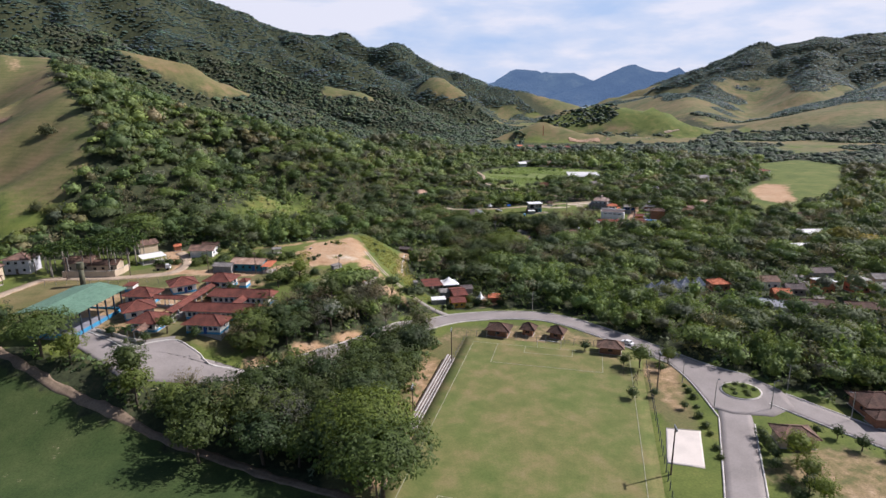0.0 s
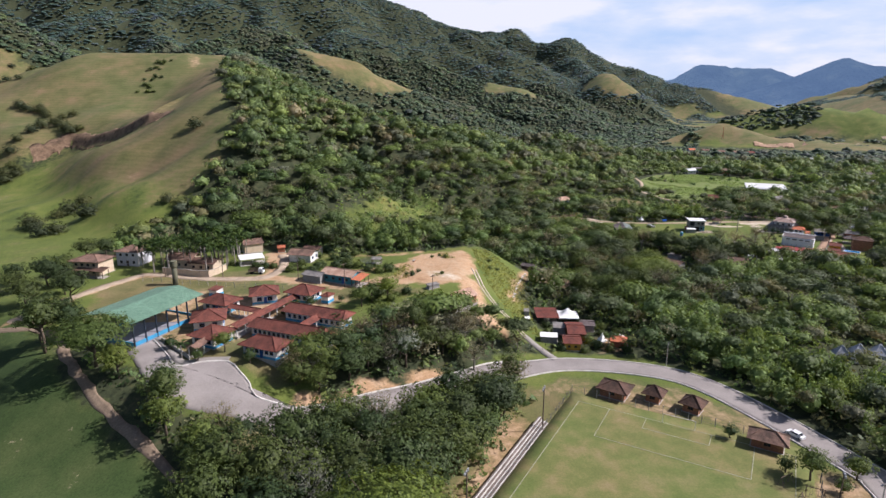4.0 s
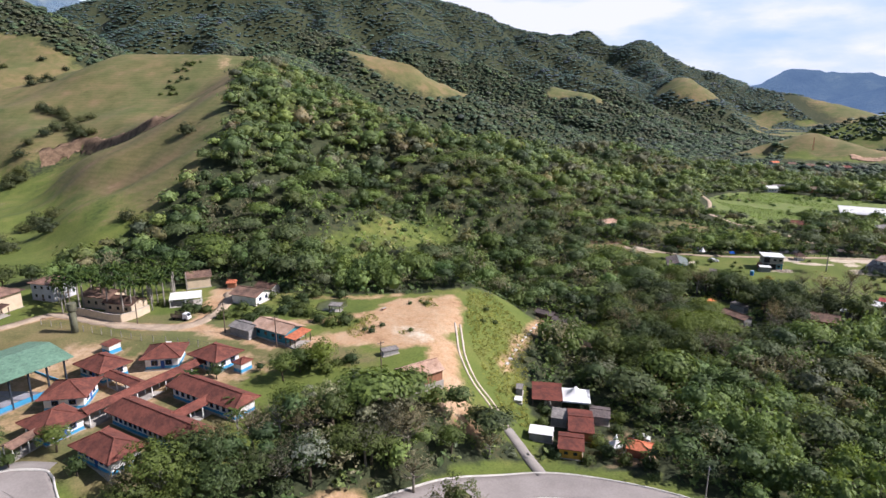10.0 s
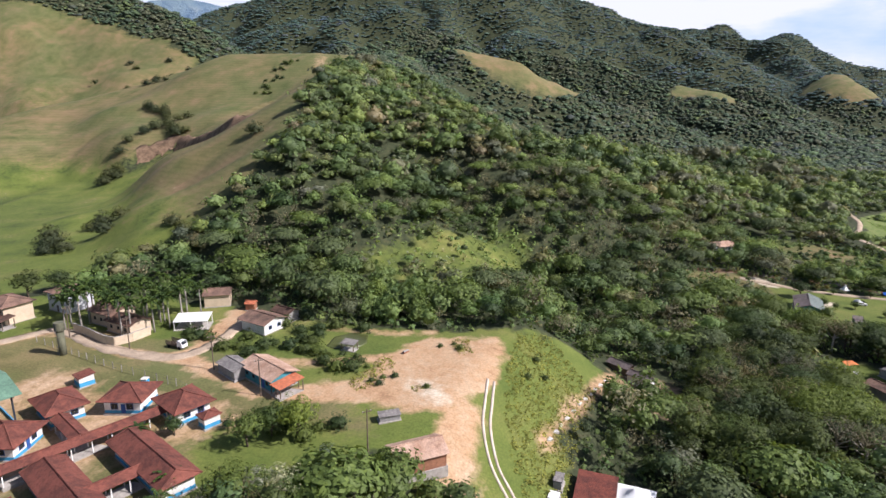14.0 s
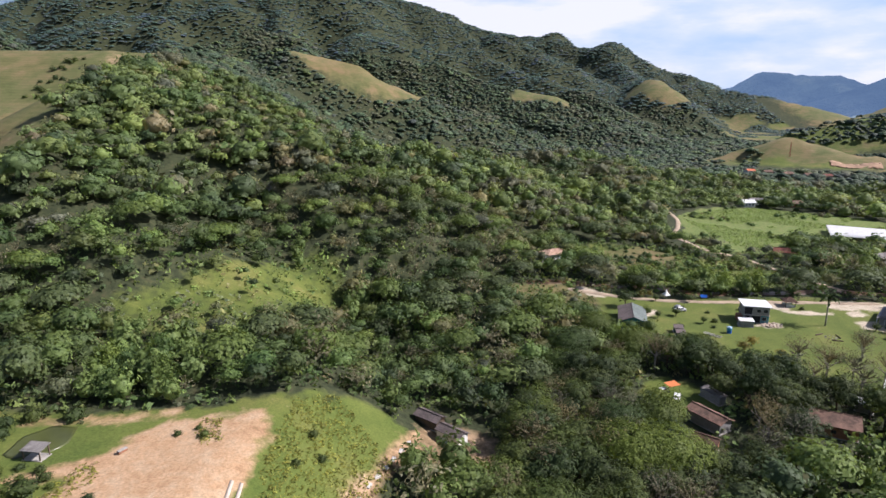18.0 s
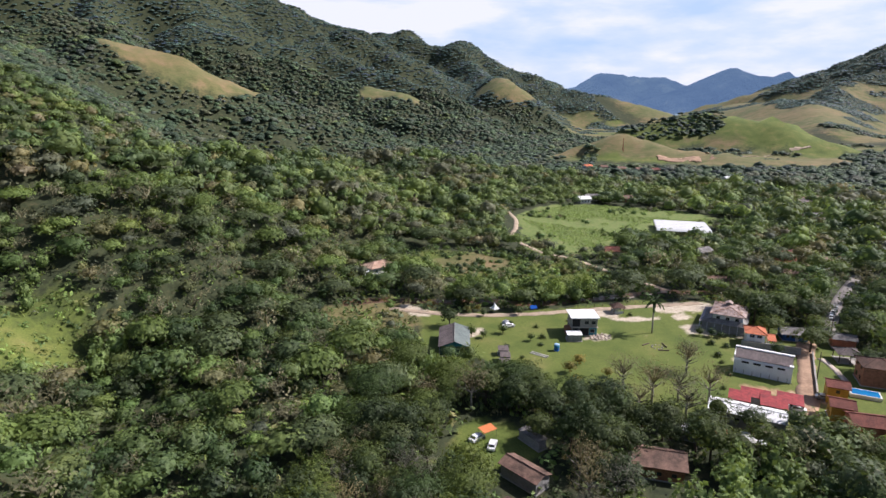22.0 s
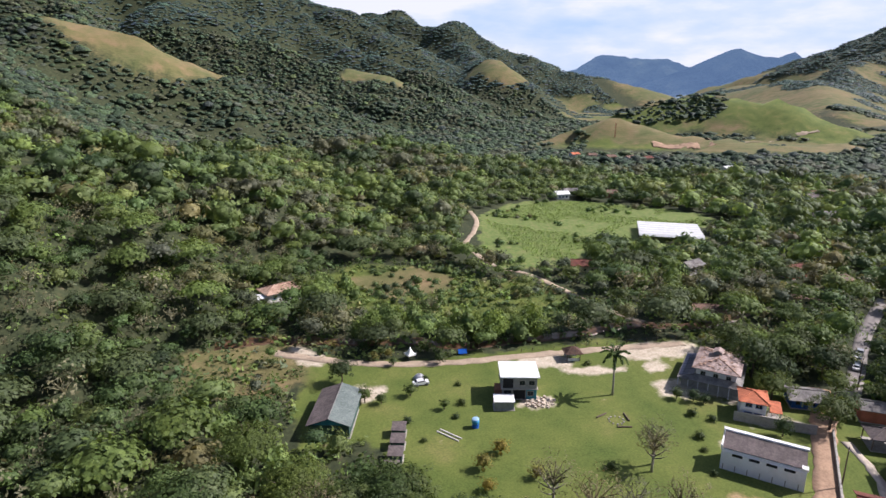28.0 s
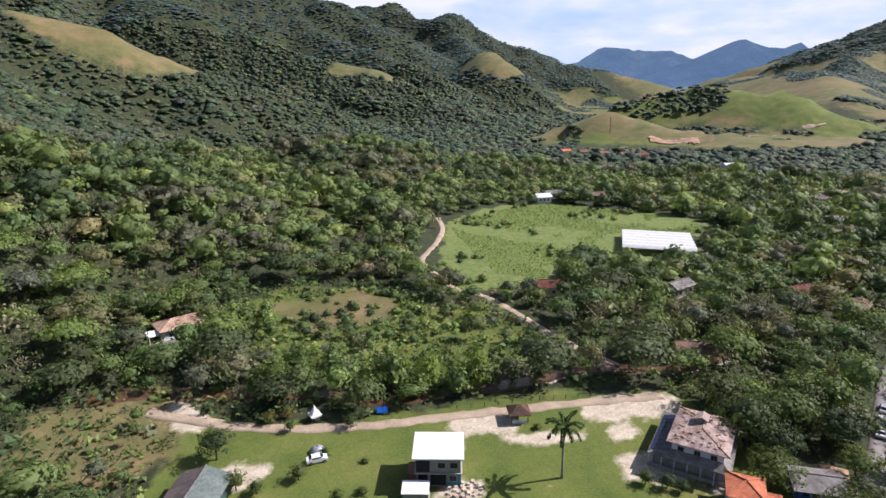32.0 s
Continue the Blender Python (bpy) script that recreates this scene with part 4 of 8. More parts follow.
strip("pavement", [(-75, 138.4), (-71.2, 133.8), (-66.3, 126.6), (-61.4, 119.3), (-56.4, 120.3), (-50.2, 120.1)], 2.2, 0.24, PAVING, "pale paved footway beside the school forecourt", "footway", cuts=3)
for line, off in ((ROAD_MAIN[:-2], 4.15), (ROAD_MAIN[1:-1], -4.15), (ROAD_SOUTH[:-1], 3.95), (ROAD_SOUTH[:-1], -3.95), (ROAD_EAST[1:], 4.45), (ROAD_EAST[1:], -4.45)):
    strip("kerb", line, 0.32, 0.26, KERB, "whitewashed stone kerb along the road", "kerb", cuts=2, off=off)
strip("kerb", [(-76, 137.4), (-72.5, 133.4), (-66, 123.6), (-62, 117.2), (-56.8, 118.9), (-50.3, 118.9), (-47, 115.5), (-44, 112), (-42, 108.8), (-35, 107.6)], 0.35, 0.32, KERB, "whitewashed kerb round the forecourt", "kerb", cuts=2)
strip("kerb", [(84.4, 75), (82.5, 67), (79, 58), (76, 51.5), (73.5, 46.2)], 0.32, 0.26, KERB, "whitewashed stone kerb along the road", "kerb", cuts=2)
strip("kerb", [(99.5, 60), (95, 68), (91.6, 80), (90.1, 87)], 0.32, 0.26, KERB, "whitewashed stone kerb along the road", "kerb", cuts=2)
for r_in, nm, mat, lift, lab in ((4.9, "kerb", KERB, 0.34, "round whitewashed kerb of the traffic island"), (4.5, "traffic_island", GROUND, 0.40, "grassy traffic island with small shrubs")):
    ring = [(89.6 + 1.12 * r_in * math.cos(k * math.pi / 16), 53.8 + r_in * math.sin(k * math.pi / 16)) for k in range(32)]
    ob = patch(nm, ring, lift, mat, lab, "traffic island", step=1.0)
    if mat is GROUND:
        paint(ob.data, "zone_a", np.tile([0.0, 1.0, 0.0], (len(ob.data.vertices), 1)))

strip("track", TRACK_WEST, 2.3, 0.09, TRACK_DULL, "dusty farm track beside the pasture", "track", cuts=4, wobble=0.5)
strip("track", UPPER_ROAD, 3.6, 0.09, TRACK, "sandy lane past the upper houses", "track", cuts=4, wobble=0.6)
for off in (-0.75, 0.75):
    strip("track", RAIL, 0.55, 0.12, GRAVEL, "concrete wheel strip of the steep drive", "track", cuts=2, off=off)
strip("lane", LANE, 2.6, 0.13, PAVING, "pale concrete lane down to the road", "lane", cuts=3)
strip("track", RIVER_PATH, 3.0, 0.09, TRACK, "pale gravel track along the lawn", "track", cuts=4, wobble=0.5)
strip("track", VALLEY_PATH, 2.6, 0.10, TRACK, "winding pale track between gardens", "track", cuts=4, wobble=0.4)
strip("track", DIRT_STREET, 4.6, 0.09, TRACK_RED, "rutted reddish dirt street", "street", cuts=4, wobble=0.5)
strip("track", [(566, 742), (620, 758), (690, 772), (744, 766)], 3.4, 0.5, TRACK, "earth track cut along the far grassy hill", "track", cuts=4, wobble=0.8)
strip("bank", [(498, 738), (517, 728), (536, 722), (556, 716)], 13, 0.9, TRACK_RED, "raw orange earth cut at the foot of the far hill", "bank", cuts=5, wobble=2.5)
strip("bank", SCARP[1:], 8.5, 0.25, RAW_EARTH, "dark eroded earth bank across the pasture", "bank", cuts=9, wobble=2.4, off=0.8)
strip("street", FAR_STREET, 3.8, 0.11, ASPHALT, "grey village street between trees", "street", cuts=4)
strip("track", [(227, 257), (225, 251), (222, 245), (216, 238)], 1.7, 0.12, GRAVEL, "pale gravel drive behind the houses", "track", cuts=3, wobble=0.3)
strip("track", [(150, 46), (158, 62), (164, 71.5), (174, 87), (182.5, 99), (202, 123)], 5, 0.11, ASPHALT, "grey village street between houses", "street", cuts=4)
strip("river", [(96, 336), (112, 337), (126, 334), (136, 331), (150, 328), (164, 321), (178, 321), (196, 320), (216, 322), (236, 316), (262, 322)], 4.6, 0.06, RIVER, "shallow brown river under trees", "river", cuts=5, wobble=0.8)

for k, (px, py) in enumerate(curve_points(STEP_PATH, 3.4)[1:-1]):
    s = thing("stepping_slab", "pale concrete slab in the earth path", "slab", float(px), float(py), 20 + 25 * (k % 3), group="slabs of the earth path")
    part("slab_top", Shape().box(-0.8, -0.5, -0.3, 0.8, 0.5, 0.14), KERB, s)


def field(u, v):
    return (FIELD_0[0] + FIELD_A[0] * u + FIELD_B[0] * v, FIELD_0[1] + FIELD_A[1] * u + FIELD_B[1] * v)


patch("pitch", [field(-3, -4), field(52, -4), field(52, 96), field(-3, 96)], 0.08, PITCH, "worn sunlit grass of the football pitch", "pitch", step=3)


def line_mark(u0, v0, u1, v1, label="faded white pitch line"):
    strip("line_marking", [field(u0, v0), field((u0 + u1) / 2, (v0 + v1) / 2), field(u1, v1)], 0.17, 0.115, LINE, label, "marking", cuts=2, depth=0.1)


for q in ((0, 0, 0, 92), (48.7, 0, 48.7, 92), (0, 0, 48.7, 0), (8, 0, 8, 14), (40.7, 0, 40.7, 14), (8, 14, 40.7, 14), (17, 0, 17, 5), (31.7, 0, 31.7, 5), (17, 5, 31.7, 5), (8, 92, 8, 78), (40.7, 92, 40.7, 78), (8, 78, 40.7, 78), (0, 92, 48.7, 92)):
    line_mark(*q)
for v in (-0.1, 92.1):
    gx, gy = field(24.35, v)
    g = thing("goal", "white tubular football goal", "goal", gx, gy, math.degrees(math.atan2(FIELD_A[1], FIELD_A[0])), group="football goals")
    for sx in (-3.66, 3.66):
        part("goal_post", Shape().tube([(sx, 0, 0), (sx, 0, 2.44)], 0.06), WHITE, g)
    part("crossbar", Shape().tube([(-3.66, 0, 2.44), (3.66, 0, 2.44)], 0.06), WHITE, g)

# sand court
court = patch("sand_court", [(57.9, 47.3), (64.4, 43.0), (54.2, 31.6), (48.0, 36.2)], 0.12, SAND, "pale sand court beside the pitch", "sand court")
strip("kerb", [(57.9, 47.3), (61, 45.2), (64.4, 43.0)], 0.2, 0.2, CONCRETE, "low concrete edging of the sand court", "kerb", cuts=2)

# stepped seating along the pitch
STEP_PAINT = plain("worn_pinkish_whitewash", (0.20, 0.16, 0.135), 0.9, vary=0.4, scale=0.5)
stand = thing("bleachers", "long whitewashed concrete bleachers with three steps", "bleachers", *field(-4.2, 35.5), math.degrees(math.atan2(-FIELD_B[1], -FIELD_B[0])))
for k in range(4):
    part("step", Shape().box(-21, 0.62 * k - 1.2, -1.0, 21, 0.62 * k - 0.6, 0.35 + 0.36 * k), STEP_PAINT, stand)
    part("nosing", Shape().box(-21, 0.62 * k - 1.22, 0.35 + 0.36 * k, 21, 0.62 * k - 0.92, 0.39 + 0.36 * k), KERB, stand, "whitewashed edge of the step")


def fence(label, line, tall=2.2, gap=3.0, rails=3, mat=None, group="", post=0.06):
    pts = curve_points(line, gap)
    f = thing("fence", label, "fence", float(pts[0][0]), float(pts[0][1]), group=group)
    o = np.array([*pts[0], height(*pts[0])])
    co = [np.array([x, y, height(x, y)]) - o for x, y in pts]
    first = Shape().box(-post, -post, -0.3, post, post, tall).mesh("post", mat or CONCRETE)
    for c in co:
        part("post", first, mat, f, at=Matrix.Translation(c))
    for r in range(rails):
        z = tall * (r + 1) / rails - 0.05
        part("wire", Shape().tube([c + (0, 0, z) for c in co], 0.02, 4), STEEL, f)
    return f


fence("wire fence on concrete posts behind the goal", [field(-3, -3.5), field(20, -4.2), field(44, -4)], 2.4)
fence("wire fence on posts along the pitch", [field(-3.2, -3), field(-3.2, 40), field(-3.2, 90)], 1.6)
fence("dark wire fence between pitch and playground", [field(53, 8), field(53, 50), field(53.4, 94)], 2.4, mat=STEEL)
fence("low wooden fence of the lawn", [(178, 313.5), (200, 311.5), (224, 309.5)], 1.1, mat=POLE_WOOD)
fence("wire fence of the school grounds", [(-92, 180), (-78, 176), (-60, 171), (-44, 168), (-38, 165)], 1.8)


def wall_run(name, label, line, tall, thick, mat, category="wall"):
    pts = curve_points(line, 3.0)
    w = thing(name, label, category, float(pts[0][0]), float(pts[0][1]))
    o = np.array([*pts[0], height(*pts[0])])
    for p, q in zip(pts, pts[1:]):
        d = q - p
        m = Matrix.Translation(Vector((*p, min(height(*p), height(*q)))) - Vector(o)) @ Matrix.Rotation(math.atan2(d[1], d[0]), 4, "Z")
        n = float(np.linalg.norm(d))
        part("wall_panel", Shape().box(0, -thick / 2, -0.8, n, thick / 2, tall), mat, w, at=m)
        part("coping", Shape().box(0, -thick / 2 - 0.04, tall, n, thick / 2 + 0.04, tall + 0.07), CONCRETE, w, at=m)
    return w


wall_run("garden_wall", "grey bare block wall behind the lawn", [(210.5, 270), (217, 265), (223.2, 260.5)], 2.2, 0.2, GREY_WALL)
wall_run("garden_wall", "cream rendered wall along the sandy lane", [(-88, 187.5), (-83.4, 186.2), (-71, 182), (-67, 190)], 2.3, 0.25, CREAM)
wall_run("garden_wall", "low grey wall beside the dirt street", [(227.5, 260.5), (217.5, 250), (208, 240)], 0.8, 0.3, CONCRETE)
wall_run("retaining_wall", "low pale wall of the school drive", [(-60, 121), (-66, 128), (-71, 134)], 1.0, 0.3, KERB)


def lamp_post(x, y, tall, label, turn=0.0, arms=1):
    p = thing("lamp_post", label, "lamp post", x, y, turn, group="lamp posts")
    part("pole", Shape().tube([(0, 0, -0.5), (0, 0, tall)], [0.14, 0.08], 8), CONCRETE, p)
    for s in ((1,) if arms == 1 else (-1, 1)):
        a = part("arm", Shape().tube([(0, 0, tall - 0.3), (s * 0.5, 0, tall), (s * 1.2, 0, tall + 0.15)], 0.04, 6), STEEL, p)
        part("lamp_head", Shape().box(s * 1.2 - 0.3, -0.13, tall + 0.08, s * 1.2 + 0.3, 0.13, tall + 0.2), STEEL, a)
    return p


def flood_light(x, y, turn):
    p = thing("floodlight_mast", "tall dark floodlight mast of the pitch", "floodlight", x, y, turn, group="floodlights")
    part("pole", Shape().tube([(0, 0, -0.5), (0, 0, 11.0)], [0.2, 0.12], 8), POLE_WOOD, p)
    part("crossarm", Shape().box(-1.0, -0.06, 10.6, 1.0, 0.06, 10.75), STEEL, p)
    for k in (-0.8, 0, 0.8):
        part("lamp_head", Shape().box(k - 0.25, 0.0, 10.75, k + 0.25, 0.22, 11.2), CAR_GREY, p)


for x, y, t in ((24.8, 100.5, 60), (2.2, 71.3, 60), (69.2, 63.0, 240), (45.9, 32.8, 240), (-14, 47, 60)):
    flood_light(x, y, t)
for x, y, t in ((102, 32.5, 160), (101.5, 49.3, 180), (88.9, 44.0, 0), (76.0, 50.0, 20), (70.5, 130.5, 250), (-33, 100, 60), (79, 64, 200)):
    lamp_post(x, y, 7.5, "grey street lamp on a concrete post", t)


def power_pole(x, y, turn):
    p = thing("power_pole", "grey wooden power pole with a crossarm", "power pole", x, y, turn, group="power poles")
    part("pole", Shape().tube([(0, 0, -0.5), (0, 0, 8.5)], [0.16, 0.1], 8), POLE_WOOD, p)
    part("crossarm", Shape().box(-0.9, -0.06, 7.9, 0.9, 0.06, 8.05), POLE_WOOD, p)
    for k in (-0.75, 0.0, 0.75):
        part("insulator", Shape().tube([(k, 0, 8.05), (k, 0, 8.25)], 0.05, 6), KERB, p)


for x, y in ((-66, 181), (-40, 176), (4, 155), (-86, 184), (-24, 168), (228, 262), (214, 246), (248, 273)):
    power_pole(x, y, 40)

# ---- the school on its terrace ----
SCHOOL_TURN = -29.0
SU, SV, SO = (0.875, -0.485), (0.485, 0.875), (-52.0, 133.5)


def school(u, v):
    return SO[0] + SU[0] * u + SV[0] * v, SO[1] + SU[1] * u + SV[1] * v


def classroom(u, v, L, W, turn=0.0, h=3.0, rise=2.0, label="white and blue classroom block under a red tiled hip roof", **kw):
    x, y = school(u, v)
    return block("school_building", label, x, y, SCHOOL_TURN + turn, L, W, h, "hip", rise, 1.0, WHITE, CLAY, BLUE, 0.75, group="school buildings", **kw)


classroom(-17.0, 14.0, 8.4, 6.0, windows=[("s", 3, 1.2, 1.0, 1.2), ("e", 2, 1.2, 1.0, 1.2)], doors=[("s", 1.0, BLUE_DEEP)])
classroom(-12.2, 3.9, 7.6, 7.6, 40, windows=[("s", 2, 1.2, 1.0, 1.2), ("e", 2, 1.2, 1.0, 1.2)], doors=[("e", 0.0, BLUE_DEEP)])
classroom(-3.2, -4.4, 7.2, 7.0, windows=[("s", 3, 1.2, 1.0, 1.2), ("e", 2, 1.2, 1.0, 1.2)], doors=[("e", 0.0, BLUE_DEEP)])
classroom(14.3, -4.3, 10.0, 5.6, windows=[("s", 6, 0.9, 0.8, 1.4), ("e", 1, 0.5, 0.5, 1.6)], doors=[("s", 0.6, BLUE_DEEP)], label="white and light blue hall under a red tiled roof")
classroom(-9.6, 24.7, 7.2, 7.0, 40, windows=[("s", 2, 1.3, 1.2, 1.0)], doors=[("s", 0.2, BLUE_DEEP)], label="office block with a recessed porch under a red tiled roof")
classroom(1.4, 30.4, 8.0, 6.6, windows=[("s", 3, 1.2, 1.0, 1.2), ("e", 2, 1.2, 1.0, 1.2)])
classroom(14.6, 5.6, 22.4, 5.0, ridge=22.0, rise=1.7, windows=[("s", 14, 0.75, 1.0, 1.15), ("n", 8, 1.0, 0.9, 1.3)], label="long classroom wing with a row of small windows under red tiles")
classroom(14.6, 18.3, 19.0, 5.2, ridge=18.6, rise=1.7, windows=[("s", 10, 0.8, 1.0, 1.15), ("n", 8, 1.0, 0.9, 1.3)], label="long classroom wing with blue walls under red tiles")
x, y = school(-0.1, 13.5)
block("covered_walk", "long covered walkway under red tiles on white posts", x, y, SCHOOL_TURN + 90, 27, 2.4, 2.9, "gable", 0.7, 0.6, WHITE, CLAY, posts=9, open_sides=True, group="covered walkways")
x, y = school(-6.4, 12.4)
block("covered_walk", "short covered walkway under red tiles on white posts", x, y, SCHOOL_TURN, 10, 2.2, 2.8, "gable", 0.7, 0.6, WHITE, CLAY, posts=4, open_sides=True, group="covered walkways")
x, y = school(16.0, 12.0)
block("covered_walk", "covered passage under red tiles between two wings", x, y, SCHOOL_TURN + 90, 8.6, 2.6, 2.9, "gable", 0.8, 0.5, WHITE, CLAY, posts=4, open_sides=True, group="covered walkways")
block("covered_walk", "covered entrance under weathered tiles on posts", -58.0, 126.4, 72, 9.0, 2.2, 2.6, "gable", 0.6, 0.5, WHITE, CLAY_OLD, posts=4, open_sides=True, group="covered walkways")
x, y = school(9.0, 31.6)
block("toilet_block", "small blue and white outbuilding under a red tiled roof", x, y, SCHOOL_TURN, 2.4, 3.2, 2.3, "hip", 0.8, 0.35, WHITE, CLAY, BLUE, 0.9)
x, y = school(-26.0, 21.5)
block("toilet_block", "small white and blue outbuilding beside the sports hall", x, y, SCHOOL_TURN, 3.0, 3.0, 2.3, "shed", 0.4, 0.3, WHITE, CLAY, BLUE, 1.1)
block("water_tank_stand", "white water tank on a low blue stand", -51.5, 167.8, 10, 1.2, 1.2, 1.0, "flat", 0, 0.1, BLUE, WHITE, base=False, category="water tank")

# open sports hall with a green roof
GX, GY = school(-26.6, -2.2)[0] - 1.0, school(-26.6, -2.2)[1] - 2.0
hall = thing("sports_hall", "open sports hall with a green sheet roof on steel frames", "sports hall", GX, GY, SCHOOL_TURN + 92)
HL, HW, HE, HR = 22.4, 14.6, 7.2, 8.9
part("floor_slab", Shape().box(-HL / 2, -HW / 2, -2.0, HL / 2, HW / 2, 0.25), plain("court_floor", (0.30, 0.30, 0.34), 0.6, vary=0.2), hall)
arc = [(-HW / 2 - 1.6 + (HW + 3.2) * k / 10, HE + (HR - HE) * (0.8 * (1 - abs(k - 5) / 5) + 0.2 * math.sin(math.pi * k / 10))) for k in range(11)]
ring = [(sx, y, z - d) for sx, d in ((-HL / 2 - 1.5, 0), (HL / 2 + 1.5, 0), (HL / 2 + 1.5, 0.1), (-HL / 2 - 1.5, 0.1)) for y, z in arc]
rs = Shape().add(ring, [(k * 11 + i, ((k + 1) % 4) * 11 + i, ((k + 1) % 4) * 11 + i + 1, k * 11 + i + 1) for k in range(4) for i in range(10)])
part("roof", rs, GREEN_SHEET, hall, "faded green sheet roof, gently arched")
for k in range(7):
    px = -HL / 2 + HL * k / 6
    for sy in (-1, 1):
        part("column", Shape().box(px - 0.14, sy * HW / 2 - 0.2, 0, px + 0.14, sy * HW / 2 + 0.2, HE), STEEL, hall)
    part("truss", Shape().tube([(px, y, z - 0.35) for y, z in arc], 0.09, 5).tube([(px, -HW / 2, HE - 0.2), (px, 0, HE + 0.9), (px, HW / 2, HE - 0.2)], 0.06, 5), STEEL, hall)
for sy in (-1, 1):
    part("parapet", Shape().box(-HL / 2, sy * HW / 2 - 0.1, 0.25, HL / 2, sy * HW / 2 + 0.1, 1.25), BLUE, hall, "light blue painted low parapet")
for sx in (-1, 1):
    part("parapet", Shape().box(sx * HL / 2 - 0.1, -HW / 2 + 0.1, 0.25, sx * HL / 2 + 0.1, HW / 2 - 0.1, 1.25), BLUE, hall)
for k in range(3):
    part("court_line", Shape().box(-HL / 2 + 2 + 11 * k, -HW / 2 + 1.5, 0.252, -HL / 2 + 2.1 + 11 * k, HW / 2 - 1.5, 0.258), LINE, hall)

tower = thing("water_tower", "mossy concrete water tower with a wider head", "water tower", -80, 175.6)
part("shaft", Shape().tube([(0, 0, -1), (0, 0, 5.8)], 0.85, 16), MOSSY, tower, shade=True)
part("tank", Shape().tube([(0, 0, 5.8), (0, 0, 6.3), (0, 0, 8.2)], [0.85, 1.15, 1.15], 16), MOSSY, tower)
part("ladder", Shape().box(-0.25, -1.25, 0, -0.2, -1.2, 8.2).box(0.2, -1.25, 0, 0.25, -1.2, 8.2), STEEL, tower)

# ---- houses above the school ----
block("house", "long teal bungalow under pale pinkish tiles with an orange porch roof", -25.3, 174.4, -30, 11.5, 6.2, 2.9, "gable", 1.3, 0.7, TEAL, CLAY_PALE, windows=[("s", 4, 1.0, 0.9, 1.1)], doors=[("s", 2.5, BLUE_DEEP)], category="house")
block("porch", "open porch under orange tiles at the teal bungalow", -19.0, 170.2, -30, 3.2, 5.6, 2.4, "shed", 0.7, 0.3, TEAL, CLAY_ORANGE, posts=3, open_sides=True)
block("shed", "grey fibre-cement shed beside the teal bungalow", -34.2, 175.6, -30, 7.0, 4.6, 2.3, "gable", 0.8, 0.4, GREY_WALL, FIBRE, category="shed")
block("house", "low white house under weathered brown tiles", -40.8, 200.6, -20, 8.6, 7.0, 2.9, "gable", 1.4, 0.8, WHITE, CLAY_OLD, windows=[("e", 2, 1.0, 0.9, 1.1)], category="house")
block("shed", "small dark tiled shed behind the white house", -38.0, 208.0, -20, 6.0, 4.0, 2.6, "gable", 0.9, 0.5, GREY_WALL, CLAY_DARK, category="shed")
block("carport", "open white-roofed shelter on thin posts", -59.6, 197.5, 20, 8.4, 5.4, 2.5, "shed", 0.5, 0.2, WHITE, WHITE_SHEET, posts=3, open_sides=True)
block("house", "two-storey white house under weathered pinkish tiles", -103.0, 203.0, -15, 8.5, 8.0, 5.4, "hip", 1.6, 0.6, WHITE_SOFT, CLAY_OLD, windows=[("s", 3, 1.0, 1.0, 1.0), ("s", 3, 1.0, 1.0, 3.7), ("e", 2, 1.0, 1.0, 3.7)], doors=[("s", 0.0, POLE_WOOD)], category="house")
block("house", "two-storey house with a veranda under greyish tiles", -112.5, 191.5, -15, 10.0, 7.5, 5.2, "hip", 1.6, 0.8, CREAM, CLAY_OLD, windows=[("s", 4, 1.1, 1.0, 3.5), ("s", 3, 1.1, 1.2, 0.9)], category="house")
block("veranda", "tiled veranda roof on posts before the house", -111.0, 186.5, -15, 10.5, 3.0, 2.6, "shed", 0.7, 0.4, CREAM, CLAY_DARK, posts=5, open_sides=True)
block("house", "cream house with stepped brown roofs behind palms", -83.0, 196.0, -16, 9.0, 7.0, 3.6, "gable", 1.6, 0.8, CREAM, CLAY_OLD, windows=[("s", 3, 1.0, 1.0, 1.2)], category="house")
block("house", "cream house under a dark weathered roof behind the lane wall", -74.5, 191.5, -16, 9.5, 6.0, 3.0, "gable", 1.3, 0.6, CREAM, CLAY_DARK, windows=[("s", 3, 1.0, 1.0, 1.1)], category="house")
block("house", "small cream house half hidden by trees", -62.5, 214.0, 25, 7.0, 5.0, 3.6, "gable", 1.4, 0.5, CREAM, CLAY_OLD, windows=[("e", 1, 1.0, 1.0, 1.4)], category="house")
block("shed", "tiny orange-tiled shed by the palms", -51.0, 212.5, 10, 2.6, 2.2, 2.0, "gable", 0.7, 0.3, BRICK, CLAY_ORANGE, category="shed")
block("shed", "brick shed under pale patched tiles on the slope", 12.8, 156.2, 36, 9.0, 6.0, 2.8, "gable", 1.6, 0.5, BRICK, CLAY_PALE, windows=[("e", 1, 1.2, 0.8, 1.2)], category="shed")
block("shed", "low grey lean-to on the bare slope", 5.0, 165.0, 30, 4.0, 1.6, 1.3, "shed", 0.3, 0.2, GREY_WALL, FIBRE, category="shed")
block("pond_shelter", "small grey shelter on posts at the pond", -13.4, 192.4, -10, 3.2, 2.0, 1.9, "shed", 0.4, 0.3, GREY_WALL, FIBRE, posts=2, open_sides=True)
patch("pond", [(-20, 193), (-20, 199), (-17, 202.5), (-12, 202), (-10.5, 197), (-13, 193), (-17, 192)], 0.10, POND, "small green fish pond", "pond", rough_edge=0.5, kind="structure")
